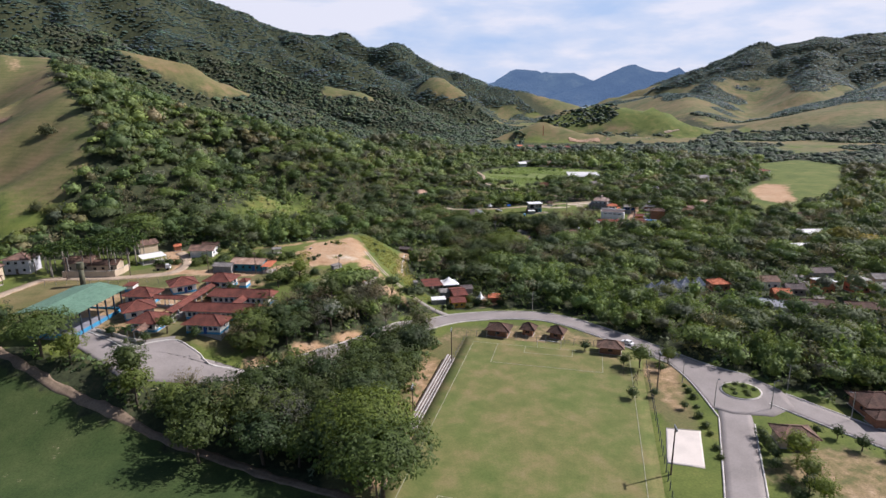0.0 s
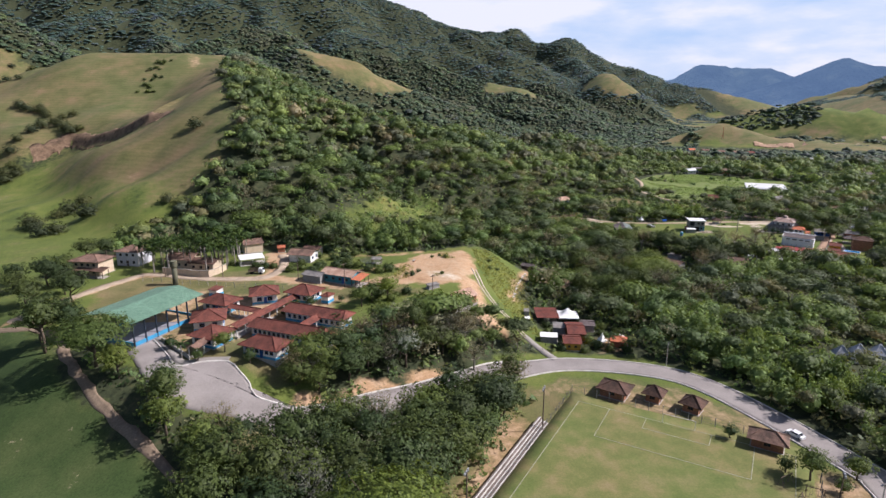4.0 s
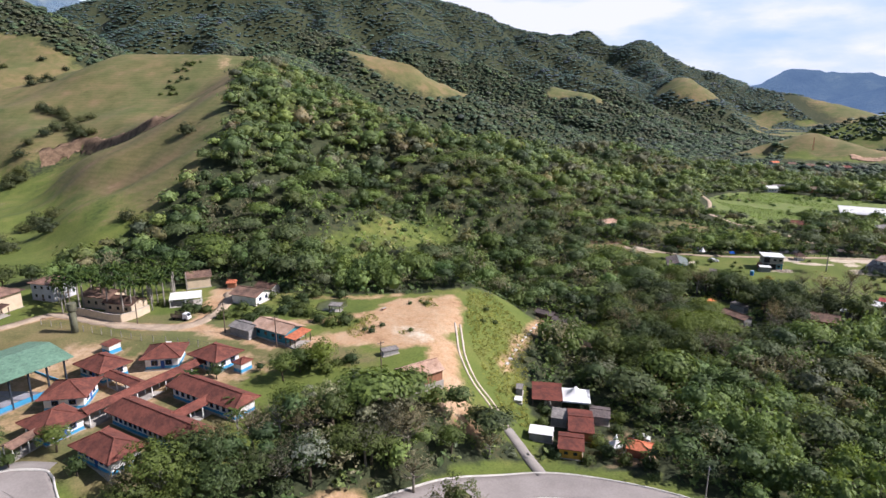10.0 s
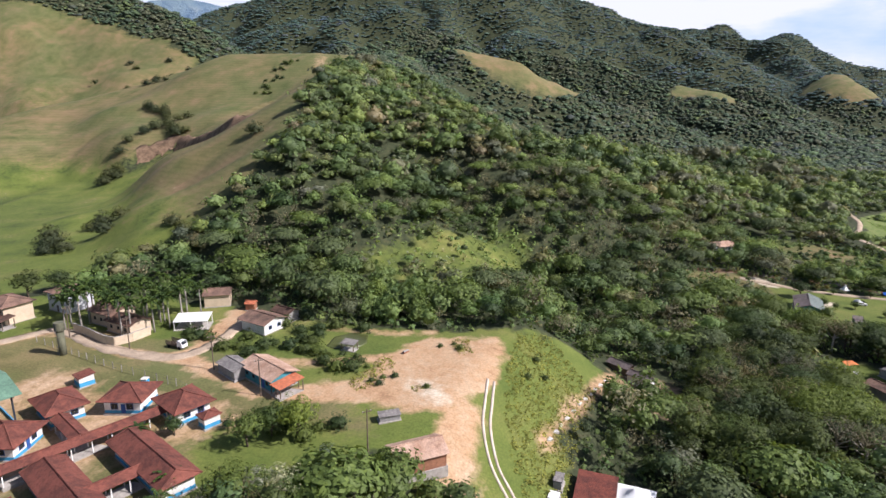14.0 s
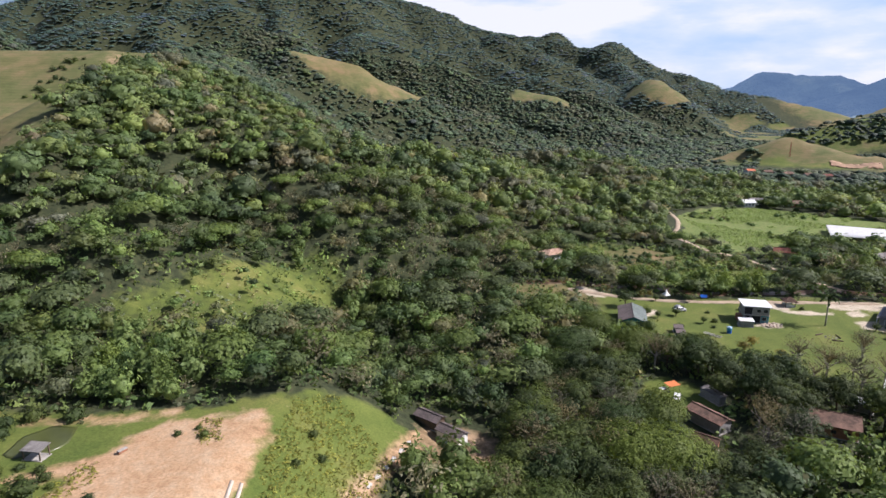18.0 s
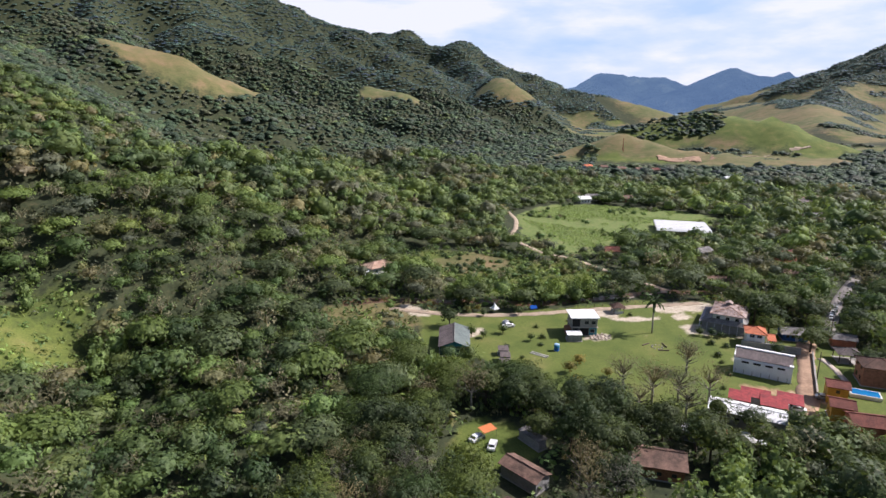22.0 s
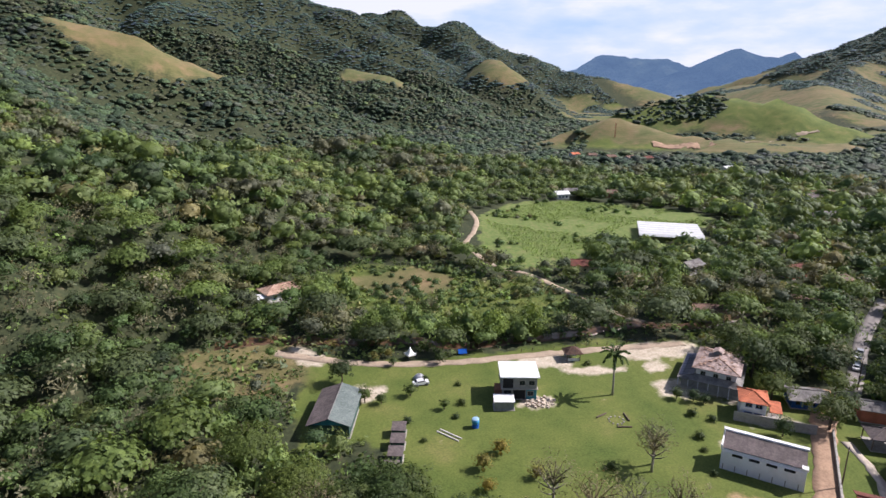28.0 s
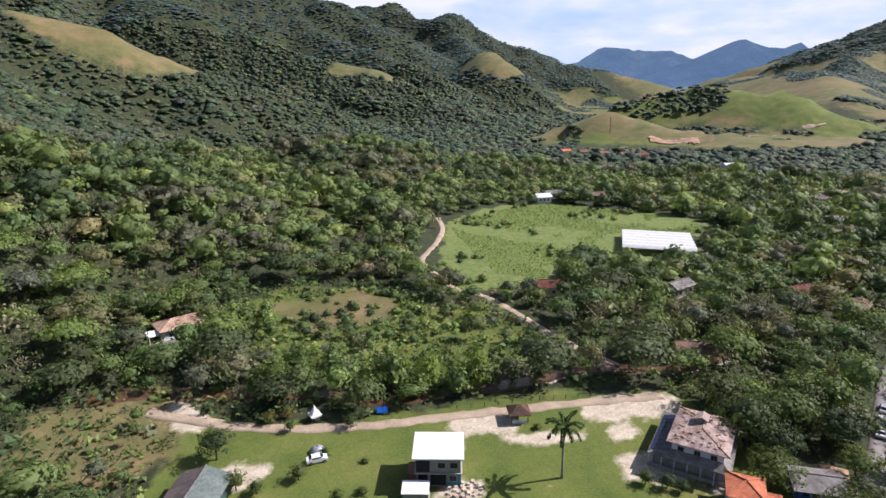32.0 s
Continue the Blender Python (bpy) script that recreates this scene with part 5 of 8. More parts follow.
block("garden_bench", "pale brick bench on the bare terrace", 0.6, 193.5, 60, 1.6, 0.5, 0.5, "flat", 0, 0.05, BRICK, CONCRETE, base=False, category="bench")

# ---- huts by the pitch ----
for nm, x, y, t, L, W, lab in (("hut", 48.6, 115.4, -40, 6.4, 5.0, "wide brown shelter with a dark tiled hip roof"), ("hut", 57.6, 111.4, -42, 3.4, 3.2, "small kiosk with a dark tiled pyramid roof"), ("hut", 64.8, 105.2, -48, 3.8, 3.4, "small kiosk with a weathered tiled pyramid roof"), ("hut", 73.5, 88.5, -38, 6.4, 3.6, "low reddish changing room under weathered tiles")):
    block(nm, lab, x, y, t, L, W, 2.4, "hip", 1.9 if L < 5 else 1.7, 1.0, BRICK, CLAY_DARK if L < 6.3 or W > 4 else CLAY_OLD, windows=[("s", 1, 1.4, 0.8, 1.0)], doors=[("e", 0.0, POLE_WOOD)], category="hut", group="huts by the pitch")
block("house", "small house under reddish tiles beside the road", 80.2, 31.2, -28, 7.4, 5.0, 2.8, "hip", 1.5, 0.8, CREAM, CLAY_OLD, windows=[("s", 2, 1.0, 0.9, 1.1)], doors=[("s", -2.0, POLE_WOOD)], category="house")
block("house", "large house under dark red tiles at the road bend", 112.0, 33.0, -25, 9.0, 7.0, 3.2, "hip", 2.0, 1.0, BRICK, CLAY_DARK, windows=[("w", 2, 1.1, 1.0, 1.1)], category="house")
block("veranda", "lower tiled wing of the large house", 107.5, 28.0, -25, 7.0, 4.0, 2.6, "hip", 1.2, 0.6, BRICK, CLAY_DARK)

# ---- cottages with the white marquee ----
block("shed", "long rusty red sheet roof over open sides", 45.4, 169.3, -8, 7.2, 8.4, 2.8, "shed", 0.5, 0.3, POLE_WOOD, RUST_SHEET, posts=3, open_sides=True, category="shelter")
block("cottage", "cottage under a dark rusty roof", 51.2, 155.8, -10, 5.2, 10.0, 2.6, "gable", 1.0, 0.4, BRICK, RUST_SHEET, windows=[("e", 2, 1.0, 0.9, 1.0)], category="cottage")
block("cottage", "small yellowish cottage under reddish tiles", 47.2, 147.0, -12, 5.0, 6.4, 2.5, "gable", 1.0, 0.4, YELLOW, RUST_SHEET, windows=[("s", 2, 0.9, 0.8, 1.0)], category="cottage")
block("shed", "flat grey sheet roof between the cottages", 47.0, 159.5, -14, 3.6, 4.6, 2.3, "shed", 0.2, 0.2, GREY_WALL, FIBRE, category="shed")
block("shed", "low white-roofed shed by the lane", 41.3, 152.0, -14, 5.2, 3.0, 2.1, "shed", 0.3, 0.2, GREY_WALL, WHITE_SHEET, category="shed")
block("shed", "dark grey roofed shed under the trees", 57.0, 160.5, -14, 4.4, 5.0, 2.3, "gable", 0.6, 0.3, GREY_WALL, FIBRE_WARM, category="shed")
block("shed", "small grey shed on the grass bank", 38.2, 169.2, 80, 3.0, 1.6, 1.8, "flat", 0, 0.1, GREY_WALL, FIBRE, category="shed")
block("shed", "low concrete tank with a white lid", 37.4, 165.0, 80, 2.2, 1.8, 0.8, "flat", 0, 0.1, CONCRETE, WHITE_SHEET, category="tank")


def marquee(x, y, turn, size, label, h=2.6, peak=5.2):
    m = thing("marquee", label, "marquee", x, y, turn)
    n, s = 12, Shape()
    pts, a = [], size / 2
    for i in range(n + 1):
        for j in range(n + 1):
            u, v = -1 + 2 * i / n, -1 + 2 * j / n
            d = max(abs(u), abs(v))
            pts.append((a * u, a * v, h + (peak - h) * (1 - d) ** 2.0 * 1.0))
    s.add(pts, [(i * (n + 1) + j, (i + 1) * (n + 1) + j, (i + 1) * (n + 1) + j + 1, i * (n + 1) + j + 1) for i in range(n) for j in range(n)])
    part("canopy", s, CLOTH_WHITE, m, shade=True)
    for sx in (-a, a):
        part("valance", Shape().box(sx - 0.02, -a, h - 0.35, sx + 0.02, a, h), CLOTH_WHITE, m)
        part("valance", Shape().box(-a, sx - 0.02, h - 0.35, a, sx + 0.02, h), CLOTH_WHITE, m)
        for sy in (-a, a):
            part("leg", Shape().tube([(sx, sy, -0.3), (sx, sy, h)], 0.05, 6), STEEL, m)


marquee(52.6, 168.3, -10, 7.4, "white peaked party marquee on four legs")
marquee(57.4, 147.6, 20, 2.6, "small white pointed tent beside the cottages", 1.6, 4.2)
marquee(147.6, 317.6, 20, 2.4, "small white pointed tent by the river track", 1.6, 3.8)
block("house", "low house of orange tiles by the yard", 62.0, 145.8, -25, 4.6, 3.6, 2.3, "hip", 1.0, 0.5, SALMON, CLAY_ORANGE, category="house")
block("shed", "dark roofed shed at the path", 54.6, 228.2, -40, 6.4, 3.2, 2.4, "gable", 0.9, 0.5, POLE_WOOD, FIBRE_WARM, category="shed")
block("shed", "grey roofed shed with a white and red end wall", 59.6, 221.8, -42, 6.6, 3.2, 2.5, "gable", 0.9, 0.4, WHITE, FIBRE_WARM, category="shed")

# ---- the lawn and its houses ----
wh = thing("house", "two-storey bare block house with a flat white roof", "house", 169.0, 293.3, -15.5)
part("ground_floor", Shape().box(-4.0, -3.2, -1.0, 4.0, 3.4, 2.9), GREY_WALL, wh)
part("upper_floor", Shape().box(-4.0, -3.6, 3.05, 4.0, 3.6, 6.0), GREY_WALL, wh, "plastered pale grey upper walls")
part("floor_slab", Shape().box(-4.3, -3.9, 2.9, 4.3, 3.8, 3.05), CONCRETE, wh)
part("roof", Shape().box(-4.6, -4.2, 6.0, 4.6, 4.2, 6.25), WHITE_SHEET, wh, "flat bright white roof")
part("green_wall", Shape().box(1.6, -3.26, 0.1, 4.05, -3.2, 2.8), TEAL, wh)
# no holes in the walls: dark panels paint the unlit inside
for x0, x1, z0, z1 in ((-3.9, -1.5, 3.2, 5.6), (-3.6, -1.9, 0.2, 2.4), (-1.4, 1.4, 0.2, 2.5)):
    yy = -3.64 if z0 > 3 else -3.24
    part("opening_shade", Shape().box(x0, yy, z0, x1, yy + 0.03, z1), SHADE_IN, wh)
for at, sill in ((0.6, 4.0), (2.8, 4.0), (2.6, 1.1)):
    window(wh, "s", at, sill, 1.3, 1.1, 8.0, 7.24 if sill > 3 else 6.56, CONCRETE, 2)
part("stair_wall", Shape().box(-5.6, -2.4, -1, -4.0, 1.0, 2.0), BRICK, wh)
block("shed", "low shed with a bright white roof before the house", 163.6, 288.2, -15, 4.4, 3.0, 2.2, "shed", 0.25, 0.2, GREY_WALL, WHITE_SHEET, category="shed")

DARK_GREEN = plain("dark_green_boards", (0.05, 0.095, 0.08), 0.85, vary=0.3)
barn = block("barn", "long barn with one brown and one dull green roof slope", 125.9, 293.4, 74, 15.0, 8.6, 3.0, "none", 1.7, 0.5, DARK_GREEN, DULL_GREEN_SHEET, windows=[("w", 2, 1.2, 0.9, 1.2)], category="barn")
part("roof", Shape().slab([(-8.0, -4.8, 3.0), (8.0, -4.8, 3.0), (8.0, 0, 4.7), (-8.0, 0, 4.7)]), DULL_GREEN_SHEET, barn, "dull green sheet roof slope")
part("roof", Shape().slab([(8.0, 4.8, 3.0), (-8.0, 4.8, 3.0), (-8.0, 0, 4.7), (8.0, 0, 4.7)]), FIBRE_WARM, barn, "brown sheet roof slope")
part("ridge_cap", Shape().tube([(-8.0, 0, 4.74), (8.0, 0, 4.74)], 0.13, 6), FIBRE, barn)
for sx in (-1, 1):
    part("gable", Shape().add([(sx * 7.45, -4.3, 3), (sx * 7.45, 4.3, 3), (sx * 7.45, 0, 4.5), (sx * 7.3, -4.3, 3), (sx * 7.3, 4.3, 3), (sx * 7.3, 0, 4.5)], [(0, 1, 2), (5, 4, 3), (0, 3, 4, 1), (1, 4, 5, 2), (2, 5, 3, 0)]), TEAL, barn)
for k, (x, y) in enumerate(((134.6, 271.2), (136.2, 275.6), (137.4, 279.8), (138.4, 284.0))):
    block("hen_house", "small hut under a brown fibre-cement roof", x, y, -16, 2.7, 2.7, 1.8, "shed", 0.35, 0.2, DARK_GREEN, FIBRE_WARM, category="hut", group="row of small huts")

gz = thing("gazebo", "small open gazebo with a dark tiled hip roof", "gazebo", 189.6, 306.2, -10)
s, lines = hip_roof(3.6, 3.2, 2.2, 1.5, 0.6)
part("roof", s, CLAY_DARK, gz)
for sx in (-1.7, 1.7):
    for sy in (-1.5, 1.5):
        part("post", Shape().box(sx - 0.08, sy - 0.08, -0.5, sx + 0.08, sy + 0.08, 2.3), POLE_WOOD, gz)
part("low_wall", Shape().box(-1.7, -1.55, -0.5, 1.7, -1.45, 0.8).box(-1.7, 1.45, -0.5, 1.7, 1.55, 0.8), WHITE, gz)

# large house with solar panels
BROKEN_TILES = roofing("broken_pale_tiles", (0.46, 0.36, 0.32), (0.17, 0.11, 0.09), 4.5)
LOOSE_TILE = Shape().box(-0.28, -0.18, 0, 0.28, 0.18, 0.09).mesh("loose_tile", CLAY_PALE)
sh = thing("house", "large two-storey house with broken tiles and solar panels", "house", 218.1, 284.9, 45)
part("ground_floor", Shape().box(-6.6, -5.2, -1.5, 8.0, 7.4, 2.9), GREY_WALL, sh)
part("upper_floor", Shape().box(-6.0, -4.4, 2.9, 6.0, 4.4, 5.9), WHITE_SOFT, sh)
for corners in (((-7.6, -5.9), (-7.6, 8.3), (-6.0, 4.6), (-6.0, -4.4)), ((-7.6, 8.3), (8.8, 8.3), (6.0, 4.6), (-6.0, 4.6)), ((8.8, 8.3), (8.8, -5.9), (6.0, -4.4), (6.0, 4.6)), ((8.8, -5.9), (-7.6, -5.9), (-6.0, -4.4), (6.0, -4.4))):
    (ax, ay), (bx, by), (cx_, cy_), (dx_, dy_) = corners
    part("veranda_roof", Shape().slab([(dx_, dy_, 4.1), (cx_, cy_, 4.1), (bx, by, 2.9), (ax, ay, 2.9)]), FIBRE, sh, "grey veranda roof")
s, lines = hip_roof(12.0, 8.8, 5.9, 1.4, 0.9)
part("roof", s, BROKEN_TILES, sh, "broken pale pinkish roof tiles")
for p, q in lines:
    part("ridge_cap", Shape().tube([p, q], 0.13, 6), CLAY_PALE, sh)
lantern = part("roof_lantern", Shape().box(0.4, -0.4, 6.6, 2.6, 1.4, 7.9), GREY_WALL, sh)
part("lantern_roof", Shape().slab([(0.1, -0.7, 7.8), (2.9, -0.7, 7.8), (2.9, 0.5, 8.4), (0.1, 0.5, 8.4)]).slab([(2.9, 1.7, 7.8), (0.1, 1.7, 7.8), (0.1, 0.5, 8.4), (2.9, 0.5, 8.4)]), BROKEN_TILES, lantern)
for k in range(60):
    tx, ty = 5.6 * math.sin(k * 2.3 + 1), 3.9 * math.sin(k * 1.37)
    tz = 5.95 + 1.4 * min(1.0, (5.3 - abs(ty)) / 5.3, (6.9 - abs(tx)) / 5.3)
    part("loose_tile", LOOSE_TILE, CLAY_PALE, sh, at=pose(tx, ty, tz + 0.05, 8 * (k % 3) - 8, 10 * (k % 4) - 15, k * 47))
for k in range(7):
    part("veranda_post", Shape().box(-7.4, -5.6 + 2.25 * k, -1.0, -7.2, -5.4 + 2.25 * k, 2.9), WHITE_SOFT, sh)
part("balustrade", Shape().box(-7.4, -5.6, 0.1, -7.3, 8.1, 0.9), GREY_WALL, sh)
for k in range(3):
    window(sh, "w", -2.8 + 2.8 * k, 3.9, 1.0, 1.1, 12.0, 8.8, CONCRETE, 2)
for row in range(8):
    for col in range(3):
        x0, y0 = -6.6 + 1.72 * row, 8.1 - 1.16 * col
        z0 = 3.06 + 0.37 * col
        part("solar_panel", Shape().slab([(x0, y0, z0), (x0, y0 - 1.1, z0 + 0.35), (x0 + 1.64, y0 - 1.1, z0 + 0.35), (x0 + 1.64, y0, z0)], 0.05), SOLAR, sh, "blue-black solar panel on the roof")

block("house", "small white house under a bright orange tiled hip roof", 216.2, 271.2, -37, 5.0, 6.0, 4.3, "hip", 1.3, 0.6, WHITE, CLAY_ORANGE, windows=[("s", 2, 1.4, 0.8, 0.9), ("s", 2, 1.2, 0.8, 3.0), ("w", 1, 1.0, 0.8, 3.0)], category="house")
block("lean_to", "orange tiled lean-to beside the small white house", 219.4, 268.0, -37, 1.8, 4.0, 2.6, "shed", 0.6, 0.3, WHITE, CLAY_ORANGE, posts=2, open_sides=True)
block("house", "low blue house under a grey fibre-cement roof", 230.9, 271.4, -28, 7.0, 5.6, 2.4, "gable", 1.2, 1.0, BLUE_DEEP, FIBRE, windows=[("s", 4, 0.9, 0.9, 1.0)], doors=[("s", 0.4, WHITE)], category="house")

HALL_WHITE = plain("bluish_white_paint", (0.80, 0.81, 0.86), 0.7, vary=0.1)
wb = thing("white_hall", "long white hall with a sloped grey roof and white gutters", "building", 203.2, 253.6, -45)
part("wall_block", Shape().box(-7.0, -2.6, -1.5, 7.0, 2.6, 4.3), HALL_WHITE, wb)
part("front_wall", Shape().box(-7.05, -2.75, -1.5, 7.05, -2.6, 3.9), HALL_WHITE, wb)
part("roof", Shape().slab([(-7.0, -2.5, 4.5), (7.0, -2.5, 4.5), (7.0, 2.4, 5.7), (-7.0, 2.4, 5.7)]), FIBRE_WARM, wb)
part("roof_edge", Shape().box(-7.3, 2.1, 5.6, 7.3, 3.0, 5.95), WHITE_SHEET, wb, "bright white roof edge")
part("roof_edge", Shape().box(-7.25, -2.9, 4.2, -6.95, 3.0, 5.2), WHITE_SHEET, wb)
part("roof_edge", Shape().box(6.2, -2.9, 4.2, 7.25, -1.6, 4.7), WHITE_SHEET, wb)
# dark strips on the solid front wall stand in for shaded openings
for k in range(4):
    part("opening_shade", Shape().box(-5.2 + 2.9 * k, -2.79, 3.2, -3.4 + 2.9 * k, -2.75, 3.75), SHADE_IN, wb)
for k in range(7):
    part("buttress", Shape().box(-6.6 + 2.1 * k, -2.85, -1.5, -6.45 + 2.1 * k, -2.75, 1.2), GREY_WALL, wb)

for x, y, t, L, W, lab in ((184.6, 240.8, -42, 4.6, 4.6, "shed under dull red sheets"), (189.2, 240.6, -42, 6.4, 4.2, "long shed under dull red sheets"), (190.4, 236.0, -42, 5.6, 5.0, "shed under patched dark red sheets"), (195.4, 236.2, -42, 5.4, 5.0, "carport under bright red sheets")):
    block("shed", lab, x, y, t, L, W, 2.6, "shed", 0.5, 0.2, CONCRETE, RED_SHEET, posts=3 if "carport" in lab else 0, open_sides="carport" in lab, category="shed", group="red-roofed sheds")
block("warehouse", "long building with a bright white sheet roof", 180.4, 233.6, -42, 16.0, 6.6, 3.4, "gable", 0.9, 0.3, CONCRETE, WHITE_SHEET, windows=[("s", 4, 1.0, 0.8, 1.6)], category="building")
block("house", "ochre two-storey house under pinkish tiles", 209.8, 236.6, -40, 4.4, 4.8, 4.6, "gable", 1.0, 0.5, YELLOW, CLAY, windows=[("w", 2, 0.9, 0.9, 1.0), ("s", 1, 0.9, 0.9, 3.0)], category="house")
block("house", "ochre house under pinkish tiles by the dirt street", 203.6, 229.6, -40, 4.6, 5.2, 4.0, "gable", 1.0, 0.5, YELLOW, CLAY, windows=[("w", 2, 0.9, 0.9, 1.0)], category="house")
block("house", "house under pinkish clay tiles among trees", 203.4, 222.4, -30, 7.4, 6.0, 3.6, "gable", 1.3, 0.6, SALMON, CLAY, windows=[("w", 2, 0.9, 0.9, 1.0)], category="house")
block("house", "tall brick house under dark tiles beside the pool", 228.5, 241.5, -35, 8.0, 7.0, 5.4, "hip", 1.6, 0.5, BRICK, CLAY_DARK, windows=[("w", 2, 1.2, 1.2, 1.0), ("w", 2, 1.2, 1.2, 4.0)], category="house")
block("pavilion", "open pavilion with a dark grey roof on posts", 233.0, 254.0, -30, 5.6, 5.0, 2.8, "hip", 1.3, 0.5, STEEL, FIBRE_WARM, posts=3, open_sides=True)
pool = thing("swimming_pool", "raised blue swimming pool with white rim", "pool", 219.2, 236.4, -40)
part("basin", Shape().box(-3.4, -2.0, -1, 3.4, 2.0, 0.9), WHITE, pool)
part("pool_water", Shape().box(-3.1, -1.7, 0.9, 3.1, 1.7, 0.93), POOL, pool)
block("house", "house under a grey roof beside the street", 240.5, 262.5, -35, 6.0, 5.0, 3.0, "gable", 1.0, 0.5, SALMON, FIBRE, category="house")
for x, y, t, L, W, c_, lab in ((163.6, 231.4, -40, 3.6, 2.6, WHITE_SHEET, "small white-roofed shed under trees"), (168.8, 228.4, -40, 2.8, 2.6, CLAY_ORANGE, "small orange-roofed shed under trees"), (174.4, 224.2, -40, 5.0, 3.0, WHITE_SHEET, "white-roofed shed under trees")):
    block("shed", lab, x, y, t, L, W, 2.4, "shed", 0.3, 0.2, GREY_WALL, c_, category="shed")
block("house", "house under weathered reddish tiles between trees", 149.6, 223.0, -30, 9.6, 7.0, 3.0, "gable", 1.8, 0.6, BRICK, CLAY_OLD, windows=[("s", 3, 1.0, 0.9, 1.0)], category="house")
block("house", "narrow house under rusty tiles among trees", 121.8, 226.8, -62, 9.0, 4.2, 2.8, "gable", 1.0, 0.5, GREY_WALL, CLAY_OLD, category="house")
block("shed", "dark tiled shed among trees", 116.2, 216.6, -40, 5.0, 4.0, 2.5, "gable", 1.0, 0.4, BRICK, CLAY_DARK, category="shed")
block("shed", "narrow grey roofed shed under trees", 128.5, 238.6, -70, 6.4, 2.2, 2.3, "shed", 0.3, 0.2, GREY_WALL, FIBRE, category="shed")

# ---- across the river: houses, gardens, greenhouse ----
block("house", "pale house under pinkish weathered tiles in the woods", 113.6, 366.0, 25, 11.0, 7.0, 3.0, "hip", 1.6, 0.9, WHITE, CLAY_PALE, windows=[("s", 3, 1.0, 0.9, 1.0)], category="house")
block("veranda", "white veranda of the pale house", 109.2, 361.8, 25, 6.0, 3.0, 2.4, "shed", 0.4, 0.3, WHITE, WHITE_SHEET, posts=3, open_sides=True)
for x, y, t, L, W, w_, c_, lab in ((227.6, 373.0, -20, 9.5, 6.5, CREAM, CLAY, "house under brown-red tiles beside the gardens"), (242.4, 320.4, -20, 8.5, 6.0, CREAM, CLAY_OLD, "house under reddish tiles in the trees"), (266.6, 361.0, 20, 9.0, 5.5, GREY_WALL, FIBRE, "house under a grey roof in the trees"),
                                     (281.0, 322.0, -30, 8.0, 6.0, CREAM, CLAY_OLD, "house under brown tiles near the street"), (300.0, 346.0, 10, 8.0, 6.0, SALMON, CLAY, "house under red tiles in the trees"), (306.0, 331.0, 30, 7.0, 5.0, WHITE, CLAY_OLD, "small white house in the trees"),
                                     (380.0, 428.0, -20, 11.0, 8.0, WHITE, CLAY, "house under red tiles at the village edge"), (392.0, 418.0, -20, 12.0, 8.0, GREY_WALL, FIBRE, "long grey roofed house at the village edge"), (379.0, 401.0, -20, 13.0, 7.0, TEAL, FIBRE, "long low teal walled house"),
                                     (446.0, 471.0, 10, 13.0, 10.0, WHITE, CLAY_PALE, "white house under a pale hip roof on the slope"), (425.0, 462.0, 10, 14.0, 8.0, GREY_WALL, FIBRE_WARM, "dark roofed house on the slope"), (282.0, 508.0, 0, 8.0, 6.0, WHITE, WHITE_SHEET, "small white roofed house by the gardens"),
                                     (292.0, 516.0, 0, 9.0, 5.0, WHITE, FIBRE, "white house with a grey roof by the gardens"), (314.0, 506.0, 0, 9.0, 6.0, BRICK, CLAY_OLD, "brick shed by the gardens"), (462.0, 578.0, 0, 9.0, 7.0, WHITE, WHITE_SHEET, "white roofed house below the hill"),
                                     (387.0, 700.0, 15, 9.0, 6.0, WHITE, CLAY_ORANGE, "white house at the foot of the hill"), (400.0, 690.0, 5, 8.0, 6.0, CREAM, CLAY_OLD, "cream house at the foot of the hill"), (411.0, 674.0, 10, 9.0, 6.0, BRICK, CLAY_OLD, "brick house at the foot of the hill"), (424.0, 662.0, 10, 8.0, 6.0, WHITE, CLAY_OLD, "small white house at the foot of the hill"), (438.0, 655.0, 10, 8.0, 6.0, CREAM, CLAY, "tiled house at the foot of the hill")):
    block("house", lab, x, y, t, L, W, 3.1, "hip" if "hip" in lab else "gable", 1.6, 0.6, w_, c_, windows=[("s", 3, 1.0, 1.0, 1.0), ("w", 2, 1.0, 1.0, 1.0)], category="house")

gh = thing("greenhouse", "row of white plastic greenhouses joined side by side", "greenhouse", 291.5, 411.0, -30)
for k in range(6):
    y0 = -14 + 4.7 * k
    s = Shape()
    arcs = [(y0 + 4.5 * j / 6, 2.6 + 1.3 * math.sin(math.pi * j / 6)) for j in range(7)]
    shell = [(sx, y, z - d) for sx, d in ((-14, 0), (14, 0), (14, 0.06), (-14, 0.06)) for y, z in arcs]
    s.add(shell, [(q * 7 + i, ((q + 1) % 4) * 7 + i, ((q + 1) % 4) * 7 + i + 1, q * 7 + i + 1) for q in range(4) for i in range(6)])
    b = part("tunnel", s, WHITE_SHEET, gh, "white plastic tunnel roof")
    for px in (-14, -7, 0, 7, 14):
        part("post", Shape().box(px - 0.06, y0 - 0.06, -0.8, px + 0.06, y0 + 0.06, 2.7), STEEL, b)

PALE_FIBRE = roofing("pale_bluish_sheets", (0.42, 0.45, 0.50), (0.30, 0.32, 0.36), 2.0, 0.6)
